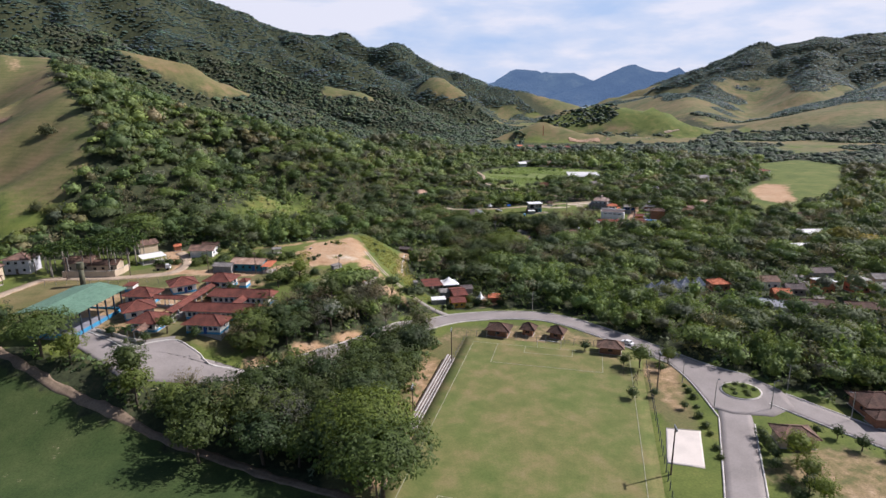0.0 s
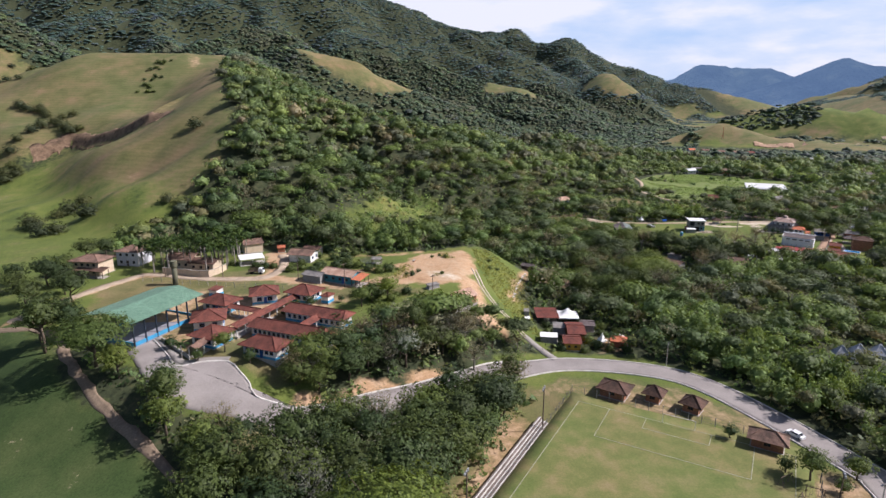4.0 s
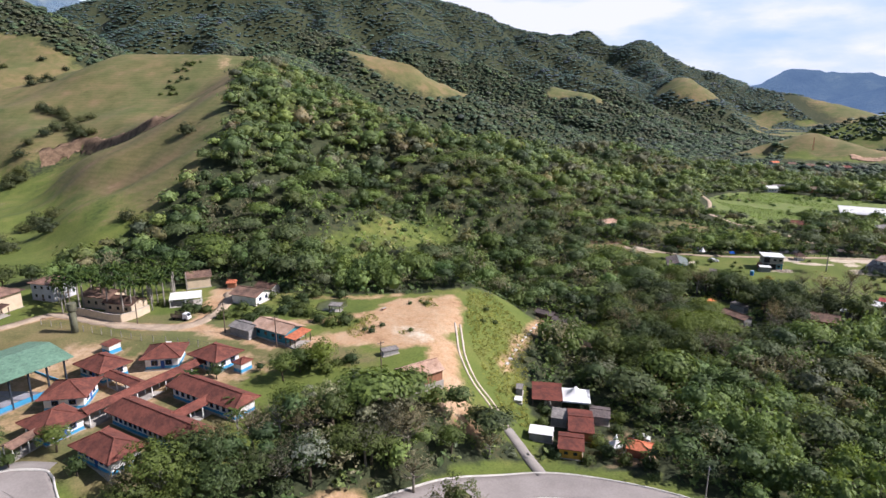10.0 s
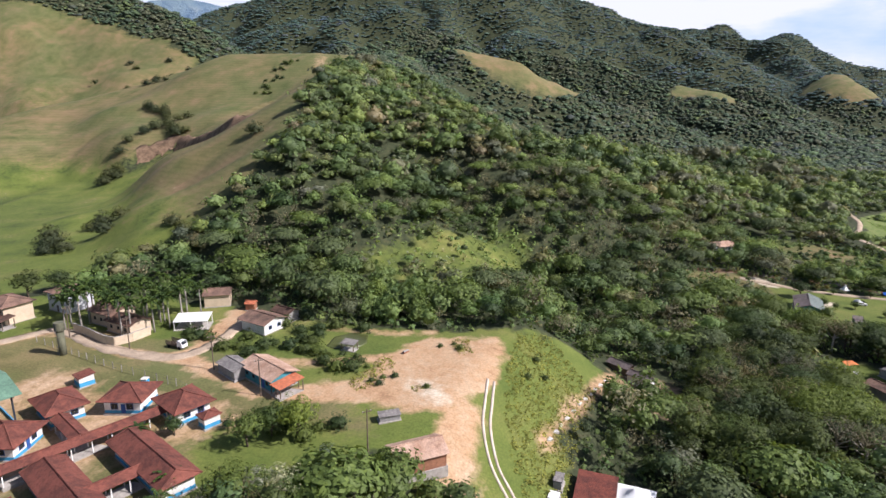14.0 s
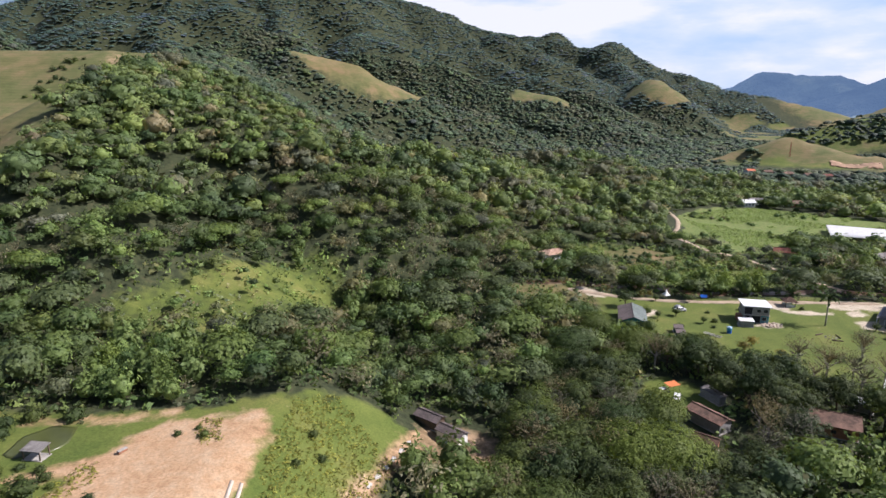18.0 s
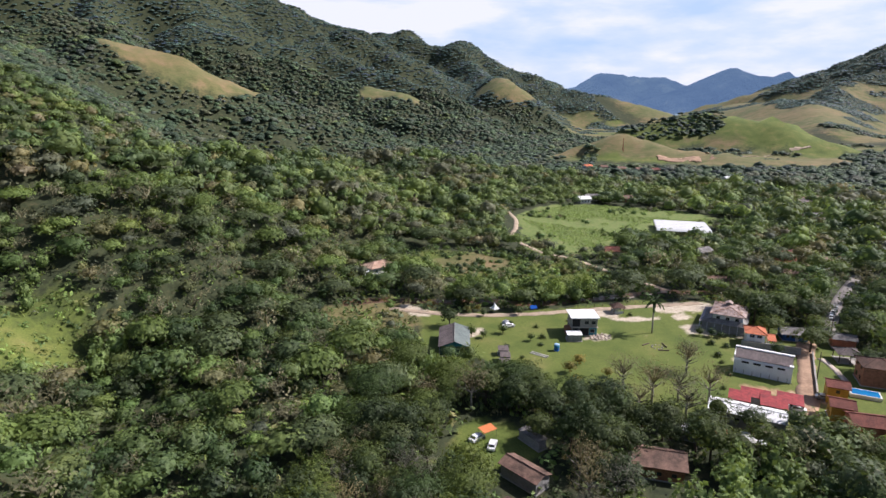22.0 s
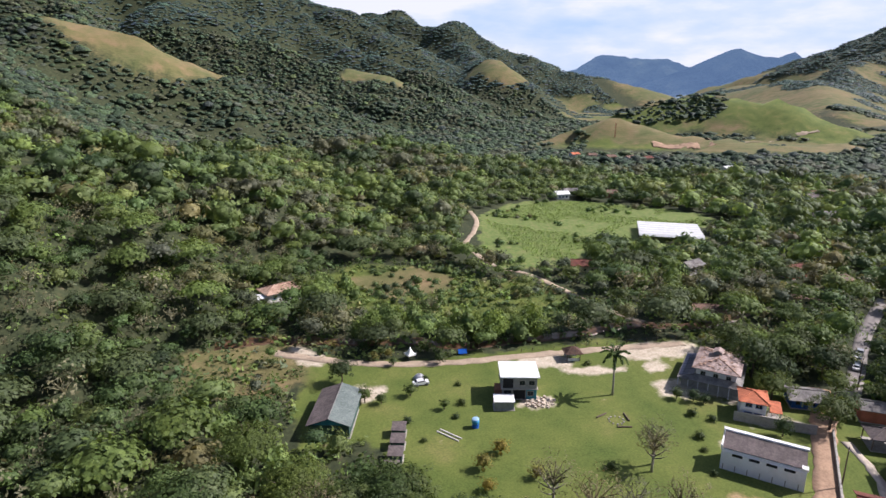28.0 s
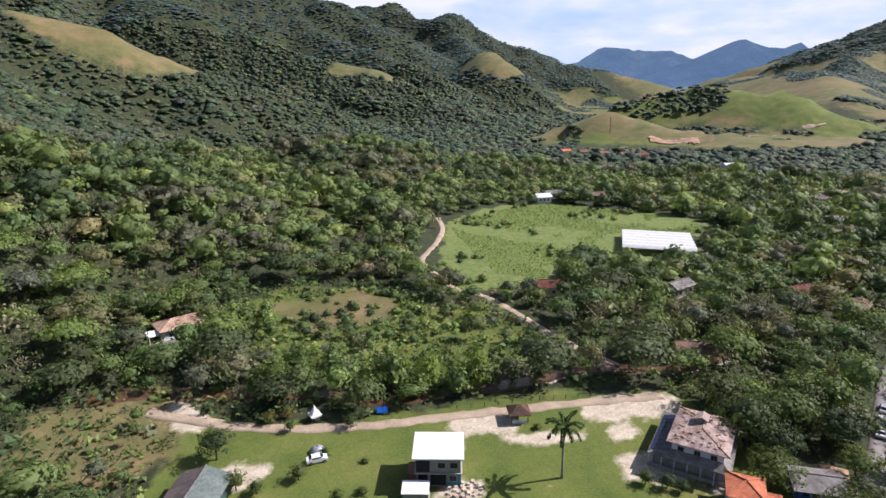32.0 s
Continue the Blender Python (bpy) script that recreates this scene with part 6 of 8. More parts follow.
# village towards the east
for x, y, t, L, W, h, w_, c_, r_, lab in ((122.6, 126.5, -25, 3.6, 3.6, 2.8, WHITE, PALE_FIBRE, "hip", "small white chalet under a steep pale roof"), (128.6, 127, -25, 3.6, 3.6, 2.8, WHITE, PALE_FIBRE, "hip", "small white chalet under a steep pale roof"), (134.4, 126, -25, 3.6, 3.6, 2.8, WHITE, PALE_FIBRE, "hip", "small white chalet under a steep pale roof"), (140.4, 126.5, -25, 3.6, 3.6, 2.8, WHITE, PALE_FIBRE, "hip", "small white chalet under a steep pale roof"), (145.6, 124.5, -25, 3.6, 3.6, 2.8, WHITE, PALE_FIBRE, "hip", "small white chalet under a steep pale roof"),
                                         (154, 122.5, -20, 7, 6, 3.2, BRICK, CLAY_ORANGE, "hip", "house under orange tiles among trees"), (174, 117, -20, 9, 7, 3.4, WHITE, CLAY_OLD, "gable", "white house under brown tiles"), (167, 104, -30, 6, 5, 2.8, SALMON, CLAY_ORANGE, "gable", "house under bright orange tiles"), (149.5, 94.5, -50, 11.5, 5.6, 3.6, WHITE_SOFT, PALE_FIBRE, "gable", "long white hall with a pale bluish roof"),
                                         (158.5, 89.5, -35, 11, 7, 3.2, GREY_WALL, FIBRE_WARM, "gable", "long building under a dark roof"), (166, 88.5, -35, 10, 7, 3.2, CREAM, CLAY_DARK, "gable", "cream house under dark tiles"), (189, 102.5, -15, 6.6, 5.6, 5.2, CLAY_ORANGE, WHITE_SHEET, "flat", "orange two-storey building with a white roof"), (203, 98, -15, 6.4, 6, 5.4, SALMON, CONCRETE, "flat", "brick red two-storey building"),
                                         (179, 79, -35, 11, 8, 3.4, WHITE, CLAY_DARK, "hip", "white house under a dark brown hip roof"), (212, 91, -30, 11, 7, 3.2, WHITE, FIBRE, "gable", "white house under a grey roof"), (222, 100, -30, 9, 7, 3.2, CREAM, FIBRE, "gable", "cream house under a grey roof"), (206, 116, -20, 9, 6, 3.4, GREY_WALL, FIBRE_WARM, "gable", "grey house in the village"), (177, 106, -30, 7, 5, 2.8, GREY_WALL, FIBRE_WARM, "gable", "low grey house in the village"),
                                         (236, 150, -20, 12, 6, 3.2, WHITE, WHITE_SHEET, "gable", "long white roofed building under trees"), (268, 168, -20, 18, 7, 3.4, WHITE, WHITE_SHEET, "gable", "long white roofed building among trees"), (305, 200, -15, 12, 8, 3.4, BRICK, CLAY_DARK, "gable", "long building under a dark roof among trees"), (300, 252, 0, 11, 8, 3.4, CREAM, CLAY_PALE, "hip", "cream house under a pale hip roof"), (285, 259, 0, 12, 8, 3.0, WHITE, CLAY_PALE, "hip", "house under pale tiles"), (250, 240, -10, 9, 7, 3.2, SALMON, CLAY, "gable", "house under red tiles"), (262, 246, -10, 9, 7, 3.2, CREAM, CLAY_OLD, "gable", "house under weathered tiles"),
                                         (366, 342, 10, 14, 9, 4.6, WHITE_SOFT, FIBRE, "gable", "large pale house in the distance"), (418, 362, 10, 16, 9, 4.6, WHITE, CLAY_OLD, "gable", "tiled house in the distance"), (452, 352, 10, 12, 9, 4.0, WHITE, CLAY, "hip", "white house in the distance")):
    block("house", lab, x, y, t, L, W, h, r_, 2.9 if "steep" in lab else 1.5, 0.4, w_, c_, windows=[("s", 3 if L > 6 else 1, 1.0, 1.0, 1.0), ("w", 2, 1.0, 1.0, 1.0)], category="house", group="village houses")

# ---- vehicles and small things ----
def car(x, y, turn, paint_mat, label):
    c = thing("car", label, "car", x, y, turn, group="parked cars")
    prof = [(-2.0, 0.35), (-2.0, 0.85), (-1.55, 0.95), (-1.05, 1.42), (0.55, 1.45), (1.15, 0.98), (1.9, 0.85), (2.0, 0.35)]
    body = Shape()
    n = len(prof)
    body.add([(px, -0.8 + 0.12 * (pz > 1.2), pz) for px, pz in prof] + [(px, 0.8 - 0.12 * (pz > 1.2), pz) for px, pz in prof], [tuple(range(n))[::-1], tuple(range(n, 2 * n))] + [(i, (i + 1) % n, n + (i + 1) % n, n + i) for i in range(n)])
    part("body", body, paint_mat, c)
    part("windscreen", Shape().slab([(0.62, -0.62, 1.43), (0.62, 0.62, 1.43), (1.12, 0.70, 1.04), (1.12, -0.70, 1.04)][::-1], 0.02), GLASS, c)
    part("rear_window", Shape().slab([(-1.5, -0.66, 1.0), (-1.5, 0.66, 1.0), (-1.1, 0.62, 1.38), (-1.1, -0.62, 1.38)][::-1], 0.02), GLASS, c)
    for sy in (-1, 1):
        part("side_window", Shape().box(-1.0, sy * 0.76 - 0.02, 1.0, 0.7, sy * 0.76 + 0.02, 1.32), GLASS, c)
        part("headlight", Shape().box(1.95, sy * 0.55 - 0.15, 0.62, 2.02, sy * 0.55 + 0.15, 0.76), KERB, c)
        for wx in (-1.25, 1.25):
            w = part("wheel", Shape().tube([(wx, sy * 0.82 - 0.1, 0.32), (wx, sy * 0.82 + 0.1, 0.32)], 0.32, 12), RUBBER, c)
            part("rim", Shape().tube([(wx, sy * 0.9, 0.32), (wx, sy * 0.94, 0.32)], 0.18, 10), CAR_GREY, w)
    return c


car(147.4, 303.2, 5, CAR_WHITE, "white hatchback parked on the lawn")
car(257.4, 281.6, 38, CAR_WHITE, "white car parked along the street")
car(261.6, 285.0, 38, CAR_WHITE, "white car parked along the street")
car(266.0, 288.2, 38, CAR_GREY, "silver car parked along the street")
car(207.6, 237.6, -40, CAR_GREY, "silver car beside the ochre houses")
car(64.6, 151.8, -20, CAR_WHITE, "white car in the cottage yard")
car(82.5, 91.5, 110, CAR_WHITE, "white car parked at the kerb")
car(117.0, 243.0, 30, CAR_WHITE, "white car under trees on the grass")
car(119.4, 239.4, 60, CAR_WHITE, "white car beside an orange awning")
car(196.5, 234.8, -40, CAR_WHITE, "white car under the red carport")

aw = thing("awning", "orange canvas awning on thin poles beside the cars", "awning", 119.6, 243.4, 20)
part("canopy", Shape().slab([(-1.8, -1.2, 2.2), (1.8, -1.2, 2.2), (1.8, 1.2, 2.5), (-1.8, 1.2, 2.5)], 0.04), CLOTH_ORANGE, aw)
for sx in (-1.7, 1.7):
    for sy in (-1.1, 1.1):
        part("pole", Shape().tube([(sx, sy, -0.3), (sx, sy, 2.2)], 0.03, 6), STEEL, aw)

dome_tent = thing("camping_tent", "grey and white dome tent behind the parked hatchback", "tent", 147.6, 306.2, 10)
b_, q_ = [], []
for i in range(6):
    for j in range(10):
        a_, e_ = j * math.pi / 5, i * math.pi / 11
        b_.append((1.6 * math.cos(e_) * math.cos(a_), 1.5 * math.cos(e_) * math.sin(a_), 1.5 * math.sin(e_) - 0.1))
q_ = [(i * 10 + j, i * 10 + (j + 1) % 10, (i + 1) * 10 + (j + 1) % 10, (i + 1) * 10 + j) for i in range(5) for j in range(10)]
part("shell", Shape().add(b_, q_), CAR_GREY, dome_tent, shade=True)
part("door_flap", Shape().box(-0.5, -1.52, 0, 0.5, -1.40, 0.9), WHITE, dome_tent)

blue_tent = thing("camping_tent", "blue tarpaulin tent under the riverside trees", "tent", 162.0, 316.6, -10)
part("tarpaulin", Shape().slab([(-1.2, -0.9, 0.5), (1.2, -0.9, 0.5), (1.2, 0, 1.5), (-1.2, 0, 1.5)], 0.03).slab([(1.2, 0.9, 0.5), (-1.2, 0.9, 0.5), (-1.2, 0, 1.5), (1.2, 0, 1.5)], 0.03), BLUE_PLASTIC, blue_tent)
for sx in (-1.7, 1.7):
    part("pole", Shape().tube([(sx, 0, -0.3), (sx, 0, 2.2)], 0.04, 6), STEEL, blue_tent)

tank = thing("water_tank", "round blue plastic water tank on a low stack", "water tank", 154.9, 282.2)
part("stand", Shape().tube([(0, 0, -0.3), (0, 0, 0.9)], 0.75, 14), BLUE_PLASTIC, tank)
part("tank_body", Shape().tube([(0, 0, 0.9), (0, 0, 1.2), (0, 0, 2.0)], [0.65, 0.85, 0.8], 16), BLUE, tank, shade=True)
part("lid", Shape().tube([(0, 0, 2.0), (0, 0, 2.12), (0, 0, 2.2)], [0.84, 0.7, 0.2], 16), plain("pale_blue_plastic", (0.35, 0.55, 0.75), 0.4), tank)

for k, off in enumerate((-0.5, 0.5)):
    pipe = thing("concrete_beam", "long pale concrete beam lying in the grass", "beam", 148.6 + off * 0.8, 280.7 + off * 0.6, -53, group="beams in the grass")
    part("beam", Shape().box(-2.9, -0.14, -0.1, 2.9, 0.14, 0.22), KERB, pipe)
fp = thing("fire_ring", "ring of logs and stones on the lawn", "fire ring", 185.6, 276.4)
for k in range(10):
    a_ = k * 0.628
    part("stone", Shape().box(1.6 * math.cos(a_) - 0.16, 1.6 * math.sin(a_) - 0.16, -0.1, 1.6 * math.cos(a_) + 0.16, 1.6 * math.sin(a_) + 0.16, 0.22), CONCRETE, fp)
for k, (lx, ly, lt) in enumerate(((183.4, 279.0, 20), (188.4, 277.0, 80), (186.0, 273.6, -15))):
    lg = thing("log_seat", "rough log lying on the lawn", "log", lx, ly, lt, group="log seats")
    part("log", Shape().tube([(-1.6, 0, 0.18), (1.6, 0, 0.18)], [0.2, 0.17], 8), POLE_WOOD, lg)
rp = thing("rubble_heap", "heap of pale rubble beside the block house", "rubble", 172.6, 287.6)
for k in range(26):
    a_, r_ = k * 2.4, 0.5 * math.sqrt(k)
    s_ = 0.25 + 0.2 * ((k * 7) % 5) / 5
    part("stone", Shape().box(-s_, -s_ * 0.8, -0.2, s_, s_ * 0.8, s_), GRAVEL, rp, at=pose(r_ * math.cos(a_) * 1.5, r_ * math.sin(a_), 0.05, 10 * (k % 3), 14 * (k % 2), 40 * k))

truck = thing("flatbed_truck", "white truck with a brown slatted cargo bed", "truck", -55.4, 184.4, -10)
part("cab", Shape().add([(1.0, -0.9, 0.5), (2.6, -0.9, 0.5), (2.6, -0.9, 1.3), (2.1, -0.85, 2.1), (1.0, -0.85, 2.1), (1.0, 0.9, 0.5), (2.6, 0.9, 0.5), (2.6, 0.9, 1.3), (2.1, 0.85, 2.1), (1.0, 0.85, 2.1)],
                         [(0, 1, 2, 3, 4), (9, 8, 7, 6, 5), (0, 5, 6, 1), (1, 6, 7, 2), (2, 7, 8, 3), (3, 8, 9, 4), (4, 9, 5, 0)]), CAR_WHITE, truck)
part("windscreen", Shape().slab([(2.58, -0.75, 1.35), (2.58, 0.75, 1.35), (2.16, 0.72, 2.02), (2.16, -0.72, 2.02)], 0.03), GLASS, truck)
part("cargo_bed", Shape().box(-2.6, -1.0, 0.8, 0.9, 1.0, 0.95), POLE_WOOD, truck)
for sy in (-1.0, 0.94):
    for k in range(4):
        part("slat", Shape().box(-2.6, sy, 1.0 + 0.28 * k, 0.9, sy + 0.06, 1.18 + 0.28 * k), POLE_WOOD, truck)
for wx in (-1.7, 1.7):
    for sy in (-0.85, 0.85):
        part("wheel", Shape().tube([(wx, sy - 0.13, 0.42), (wx, sy + 0.13, 0.42)], 0.42, 12), RUBBER, truck)

# playground frames near the pitch
for k, (x, y, t) in enumerate(((68.6, 75.5, 20), (71.5, 71.0, -30), (67.0, 69.0, 50))):
    sw = thing("swing_frame", "wooden playground swing frame", "swing", x, y, t, group="playground frames")
    for sx in (-1.6, 1.6):
        for sy in (-0.8, 0.8):
            part("leg", Shape().tube([(sx, sy, -0.3), (sx, 0, 2.1)], 0.06, 6), POLE_WOOD, sw)
    part("beam", Shape().tube([(-1.8, 0, 2.1), (1.8, 0, 2.1)], 0.07, 6), POLE_WOOD, sw)
    for sx in (-0.7, 0.7):
        s_ = part("seat", Shape().box(sx - 0.25, -0.12, 0.5, sx + 0.25, 0.12, 0.54), POLE_WOOD, sw)
        part("chain", Shape().tube([(sx - 0.2, 0, 0.54), (sx - 0.2, 0, 2.1)], 0.015, 4).tube([(sx + 0.2, 0, 0.54), (sx + 0.2, 0, 2.1)], 0.015, 4), STEEL, s_)

mast = thing("radio_mast", "slim red radio mast on the grassy hilltop", "mast", 474, 776)
for sx, sy in ((-0.8, -0.6), (0.8, -0.6), (0, 0.8)):
    part("leg", Shape().tube([(sx, sy, -1), (sx * 0.3, sy * 0.3, 16)], 0.16, 5), RED_SHEET, mast)
for k in range(7):
    z0 = 1.5 + 2 * k
    part("brace", Shape().tube([(-0.7, -0.5, z0), (0.7, -0.5, z0 + 1.2), (0, 0.7, z0 + 2)], 0.07, 4), RED_SHEET, mast)

# ---- plants ----
rng = np.random.default_rng(7)


def ball_quads(lat, lon):
    """A sphere of quads (the poles left as small rings)."""
    th = np.linspace(0.18, math.pi - 0.18, lat)
    ph = np.linspace(0, 2 * math.pi, lon, endpoint=False)
    co = np.array([(math.sin(t) * math.cos(p), math.sin(t) * math.sin(p), math.cos(t)) for t in th for p in ph])
    q = [(i * lon + j, (i + 1) * lon + j, (i + 1) * lon + (j + 1) % lon, i * lon + (j + 1) % lon) for i in range(lat - 1) for j in range(lon)]
    return co, np.array(q)


def leaves_at(centres, outward, size, r, flat=0.5, droop=0.0):
    """One small bent diamond for each centre."""
    n = len(centres)
    nor = outward * 1.25 + r.normal(0, 0.34, (n, 3)) + (0, 0, flat)
    nor /= np.linalg.norm(nor, axis=1)[:, None]
    t = np.cross(nor, r.normal(0, 1, (n, 3)))
    t /= np.linalg.norm(t, axis=1)[:, None] + 1e-9
    b = np.cross(nor, t)
    s = (size * r.uniform(0.6, 1.3, n))[:, None]
    co = np.stack([centres - t * s, centres - b * s * 0.62 - nor * s * 0.12, centres + t * s - nor * s * 0.30 - (0, 0, droop), centres + b * s * 0.62 - nor * s * 0.12], 1).reshape(-1, 3)
    return co, np.arange(4 * n).reshape(-1, 4)


def crown(r, clumps, per, leaf, tall=0.75, lumpy=0.25, core=0.74, under=-0.35, gap=0.0):
    """A crown of radius 1 round the origin: leafy clumps over a dim inner mass."""
    k = np.arange(clumps) + 0.5
    up = 1 - (1 - under) * k / clumps
    ang = k * 2.39996 + r.uniform(0, 6)
    rad = np.sqrt(np.maximum(0, 1 - up ** 2))
    d = np.stack([rad * np.cos(ang), rad * np.sin(ang), up], 1)
    reach = r.uniform(1 - lumpy, 1 + lumpy, clumps)
    mid = d * reach[:, None] * (0.86, 0.86, 0.86 * tall)
    who = np.repeat(np.arange(clumps), per)
    off = r.normal(0, 1, (len(who), 3))
    off /= np.linalg.norm(off, axis=1)[:, None]
    off *= (r.uniform(0.3, 1.0, len(who)) ** 0.5)[:, None]
    size = (1.35 / math.sqrt(clumps)) * r.uniform(0.8, 1.25, clumps)
    c = mid[who] + off * size[who][:, None] * (1, 1, 0.62)
    out = off * 0.45 + d[who] * 0.75
    co, q = leaves_at(c, out, leaf, r)
    if core:
        bc, bq = ball_quads(4, 6)
        bc = bc * (core, core, core * tall * 0.92) * r.uniform(0.85, 1.12, (len(bc), 1))
        bc[:, 2] = np.maximum(bc[:, 2], under * tall * 0.9)
        q = np.concatenate([q, bq + len(co)])
        co = np.concatenate([co, bc])
    return co, q


def bamboo_crown(r, culms, per, leaf):
    """Arching plumes from one root: tops lean outwards and hang."""
    cs, outs = [], []
    for k in range(culms):
        a, lean = k * 2.39996, math.sqrt((k + 0.5) / culms)
        tip = 1.0 - 0.45 * lean * lean + r.uniform(-0.12, 0.12)
        s = r.uniform(0.15, 1.0, per) ** 0.6
        rad = lean * (0.18 + 0.75 * s ** 2)
        z = tip * (1.9 * s - 0.75 * lean * s ** 3)
        c = np.stack([rad * math.cos(a), rad * math.sin(a), z], 1) + r.normal(0, 0.075, (per, 3))
        cs.append(c)
        outs.append(np.tile((math.cos(a) * 0.6, math.sin(a) * 0.6, 0.5), (per, 1)))
    co, q = leaves_at(np.concatenate(cs), np.concatenate(outs), leaf, r, 0.2, 0.06)
    bc, bq = ball_quads(5, 7)
    bc = bc * (0.5, 0.5, 0.55) + (0, 0, 0.6)
    return np.concatenate([co, bc]), np.concatenate([q, bq + len(co)])


def twigs(r, n, spread=0.9):
    """Bare branching for thin-crowned and leafless trees: slim three-sided limbs as quads."""
    co, q = [], []
    for k in range(n):
        a, e = k * 2.39996, r.uniform(0.5, 1.25)
        p0 = np.array((0, 0, -0.5 + 0.4 * r.uniform()))
        p1 = p0 + np.array((math.cos(a) * math.cos(e), math.sin(a) * math.cos(e), math.sin(e))) * r.uniform(0.6, spread)
        for a0, a1, w0, w1 in ((p0, p1, 0.045, 0.02), (p1 * 0.7 + p0 * 0.3, p1 + r.normal(0, 0.25, 3) + (0, 0, 0.1), 0.022, 0.008), (p1, p1 + r.normal(0, 0.22, 3) + (0, 0, 0.15), 0.018, 0.006)):
            d = a1 - a0
            u = np.cross(d, (0.3, 0.8, 0.2))
            u /= np.linalg.norm(u) + 1e-9
            v = np.cross(d / (np.linalg.norm(d) + 1e-9), u)
            base = len(co)
            for p, w in ((a0, w0), (a1, w1)):
                co += [p + u * w, p - u * w * 0.5 + v * w * 0.87, p - u * w * 0.5 - v * w * 0.87]
            q += [(base + i, base + (i + 1) % 3, base + 3 + (i + 1) % 3, base + 3 + i) for i in range(3)]
    return np.array(co), np.array(q)


def joined(*some):
    co, q, n = [], [], 0
    for c, f in some:
        co.append(c)
        q.append(f + n)
        n += len(c)
    return np.concatenate(co), np.concatenate(q)


R0 = np.random.default_rng(3)
# kinds of crown for the woods, from rich to plain
NEAR = [crown(R0, 21, 12, 0.106, t, l_, c_) for t, l_, c_ in ((0.50, 0.22, 0.74), (0.70, 0.28, 0.74), (0.42, 0.2, 0.72), (0.95, 0.3, 0.70), (0.60, 0.34, 0.72), (0.78, 0.22, 0.76))]
THIN = [joined(crown(R0, 16, 6, 0.10, 0.95, 0.4, 0.0), twigs(R0, 10)) for k in range(3)]
PLUME = [bamboo_crown(R0, 17, 16, 0.112) for k in range(3)]
UMBRELLA = [crown(R0, 48, 12, 0.082, t, 0.13, 0.80, -0.05) for t in (0.42, 0.5, 0.36)]
MIDDLE = [crown(R0, 13, 6, 0.175, t, 0.28, 0.80) for t in (0.5, 0.7, 0.9, 0.6)]
LOW = [crown(R0, 6, 3, 0.36, 0.8, 0.3, 0.0) for k in range(3)]
PLAIN, TINY = [], []
for k in range(5):
    bc, bq = ball_quads(4, 6)
    bc = bc * (1, 1, 0.75) * R0.uniform(0.62, 1.38, (len(bc), 1))
    bc[:, 2] = np.maximum(bc[:, 2], -0.4)
    PLAIN.append((bc[:18], np.concatenate([bq[:12], [(0, 1, 2, 3), (0, 3, 4, 5)]])))
    ring = np.array([(math.cos(j * 1.571 + z) * s_, math.sin(j * 1.571 + z) * s_, z) for z, s_ in ((-0.3, 1.05), (0.62, 0.55)) for j in range(4)])
    ring = ring * R0.uniform(0.8, 1.25, (8, 1))
    TINY.append((ring, np.array([(j, (j + 1) % 4, 4 + (j + 1) % 4, 4 + j) for j in range(4)] + [(4, 5, 6, 7)])))

GREENS = np.array([(0.034, 0.053, 0.020), (0.047, 0.073, 0.023), (0.066, 0.095, 0.028), (0.090, 0.124, 0.033), (0.092, 0.094, 0.038), (0.096, 0.094, 0.046), (0.064, 0.076, 0.044)])
GREEN_ODDS = np.array([0.20, 0.24, 0.20, 0.13, 0.10, 0.06, 0.07])


def wood(name, label, x, y, radius, kinds, which, tint, lift, squash=1.0, category="woods"):
    """Many crowns joined into one mesh, standing on the land."""
    cos, qs, cols, n = [], [], [], 0
    z = land(x, y)
    for k, (co, q) in enumerate(kinds):
        m = np.nonzero(which == k)[0]
        if not len(m):
            continue
        a = rng.uniform(0, 6.283, len(m))
        r = radius[m]
        wide = rng.uniform(0.85, 1.15, len(m))
        px = (co[None, :, 0] * np.cos(a)[:, None] - co[None, :, 1] * np.sin(a)[:, None]) * (r * wide)[:, None] + x[m][:, None]
        py = (co[None, :, 0] * np.sin(a)[:, None] + co[None, :, 1] * np.cos(a)[:, None]) * (r / wide)[:, None] + y[m][:, None]
        pz = co[None, :, 2] * (r * squash)[:, None] + (z[m] + lift[m])[:, None]
        cos.append(np.stack([px, py, pz], 2).reshape(-1, 3))
        qs.append((q[None] + (np.arange(len(m)) * len(co))[:, None, None]).reshape(-1, 4) + n)
        cols.append(np.repeat(tint[m], len(co), 0))
        n += len(m) * len(co)
    me = raw_mesh(name, np.concatenate(cos), np.concatenate(qs))
    paint(me, "tint", np.concatenate(cols))
    if kinds is PLAIN or kinds is TINY:
        me.polygons.foreach_set("use_smooth", np.ones(len(me.polygons), bool))
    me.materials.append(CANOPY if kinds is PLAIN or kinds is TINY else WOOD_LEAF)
    return tagged(new(name, me), label, category, kind="stuff")


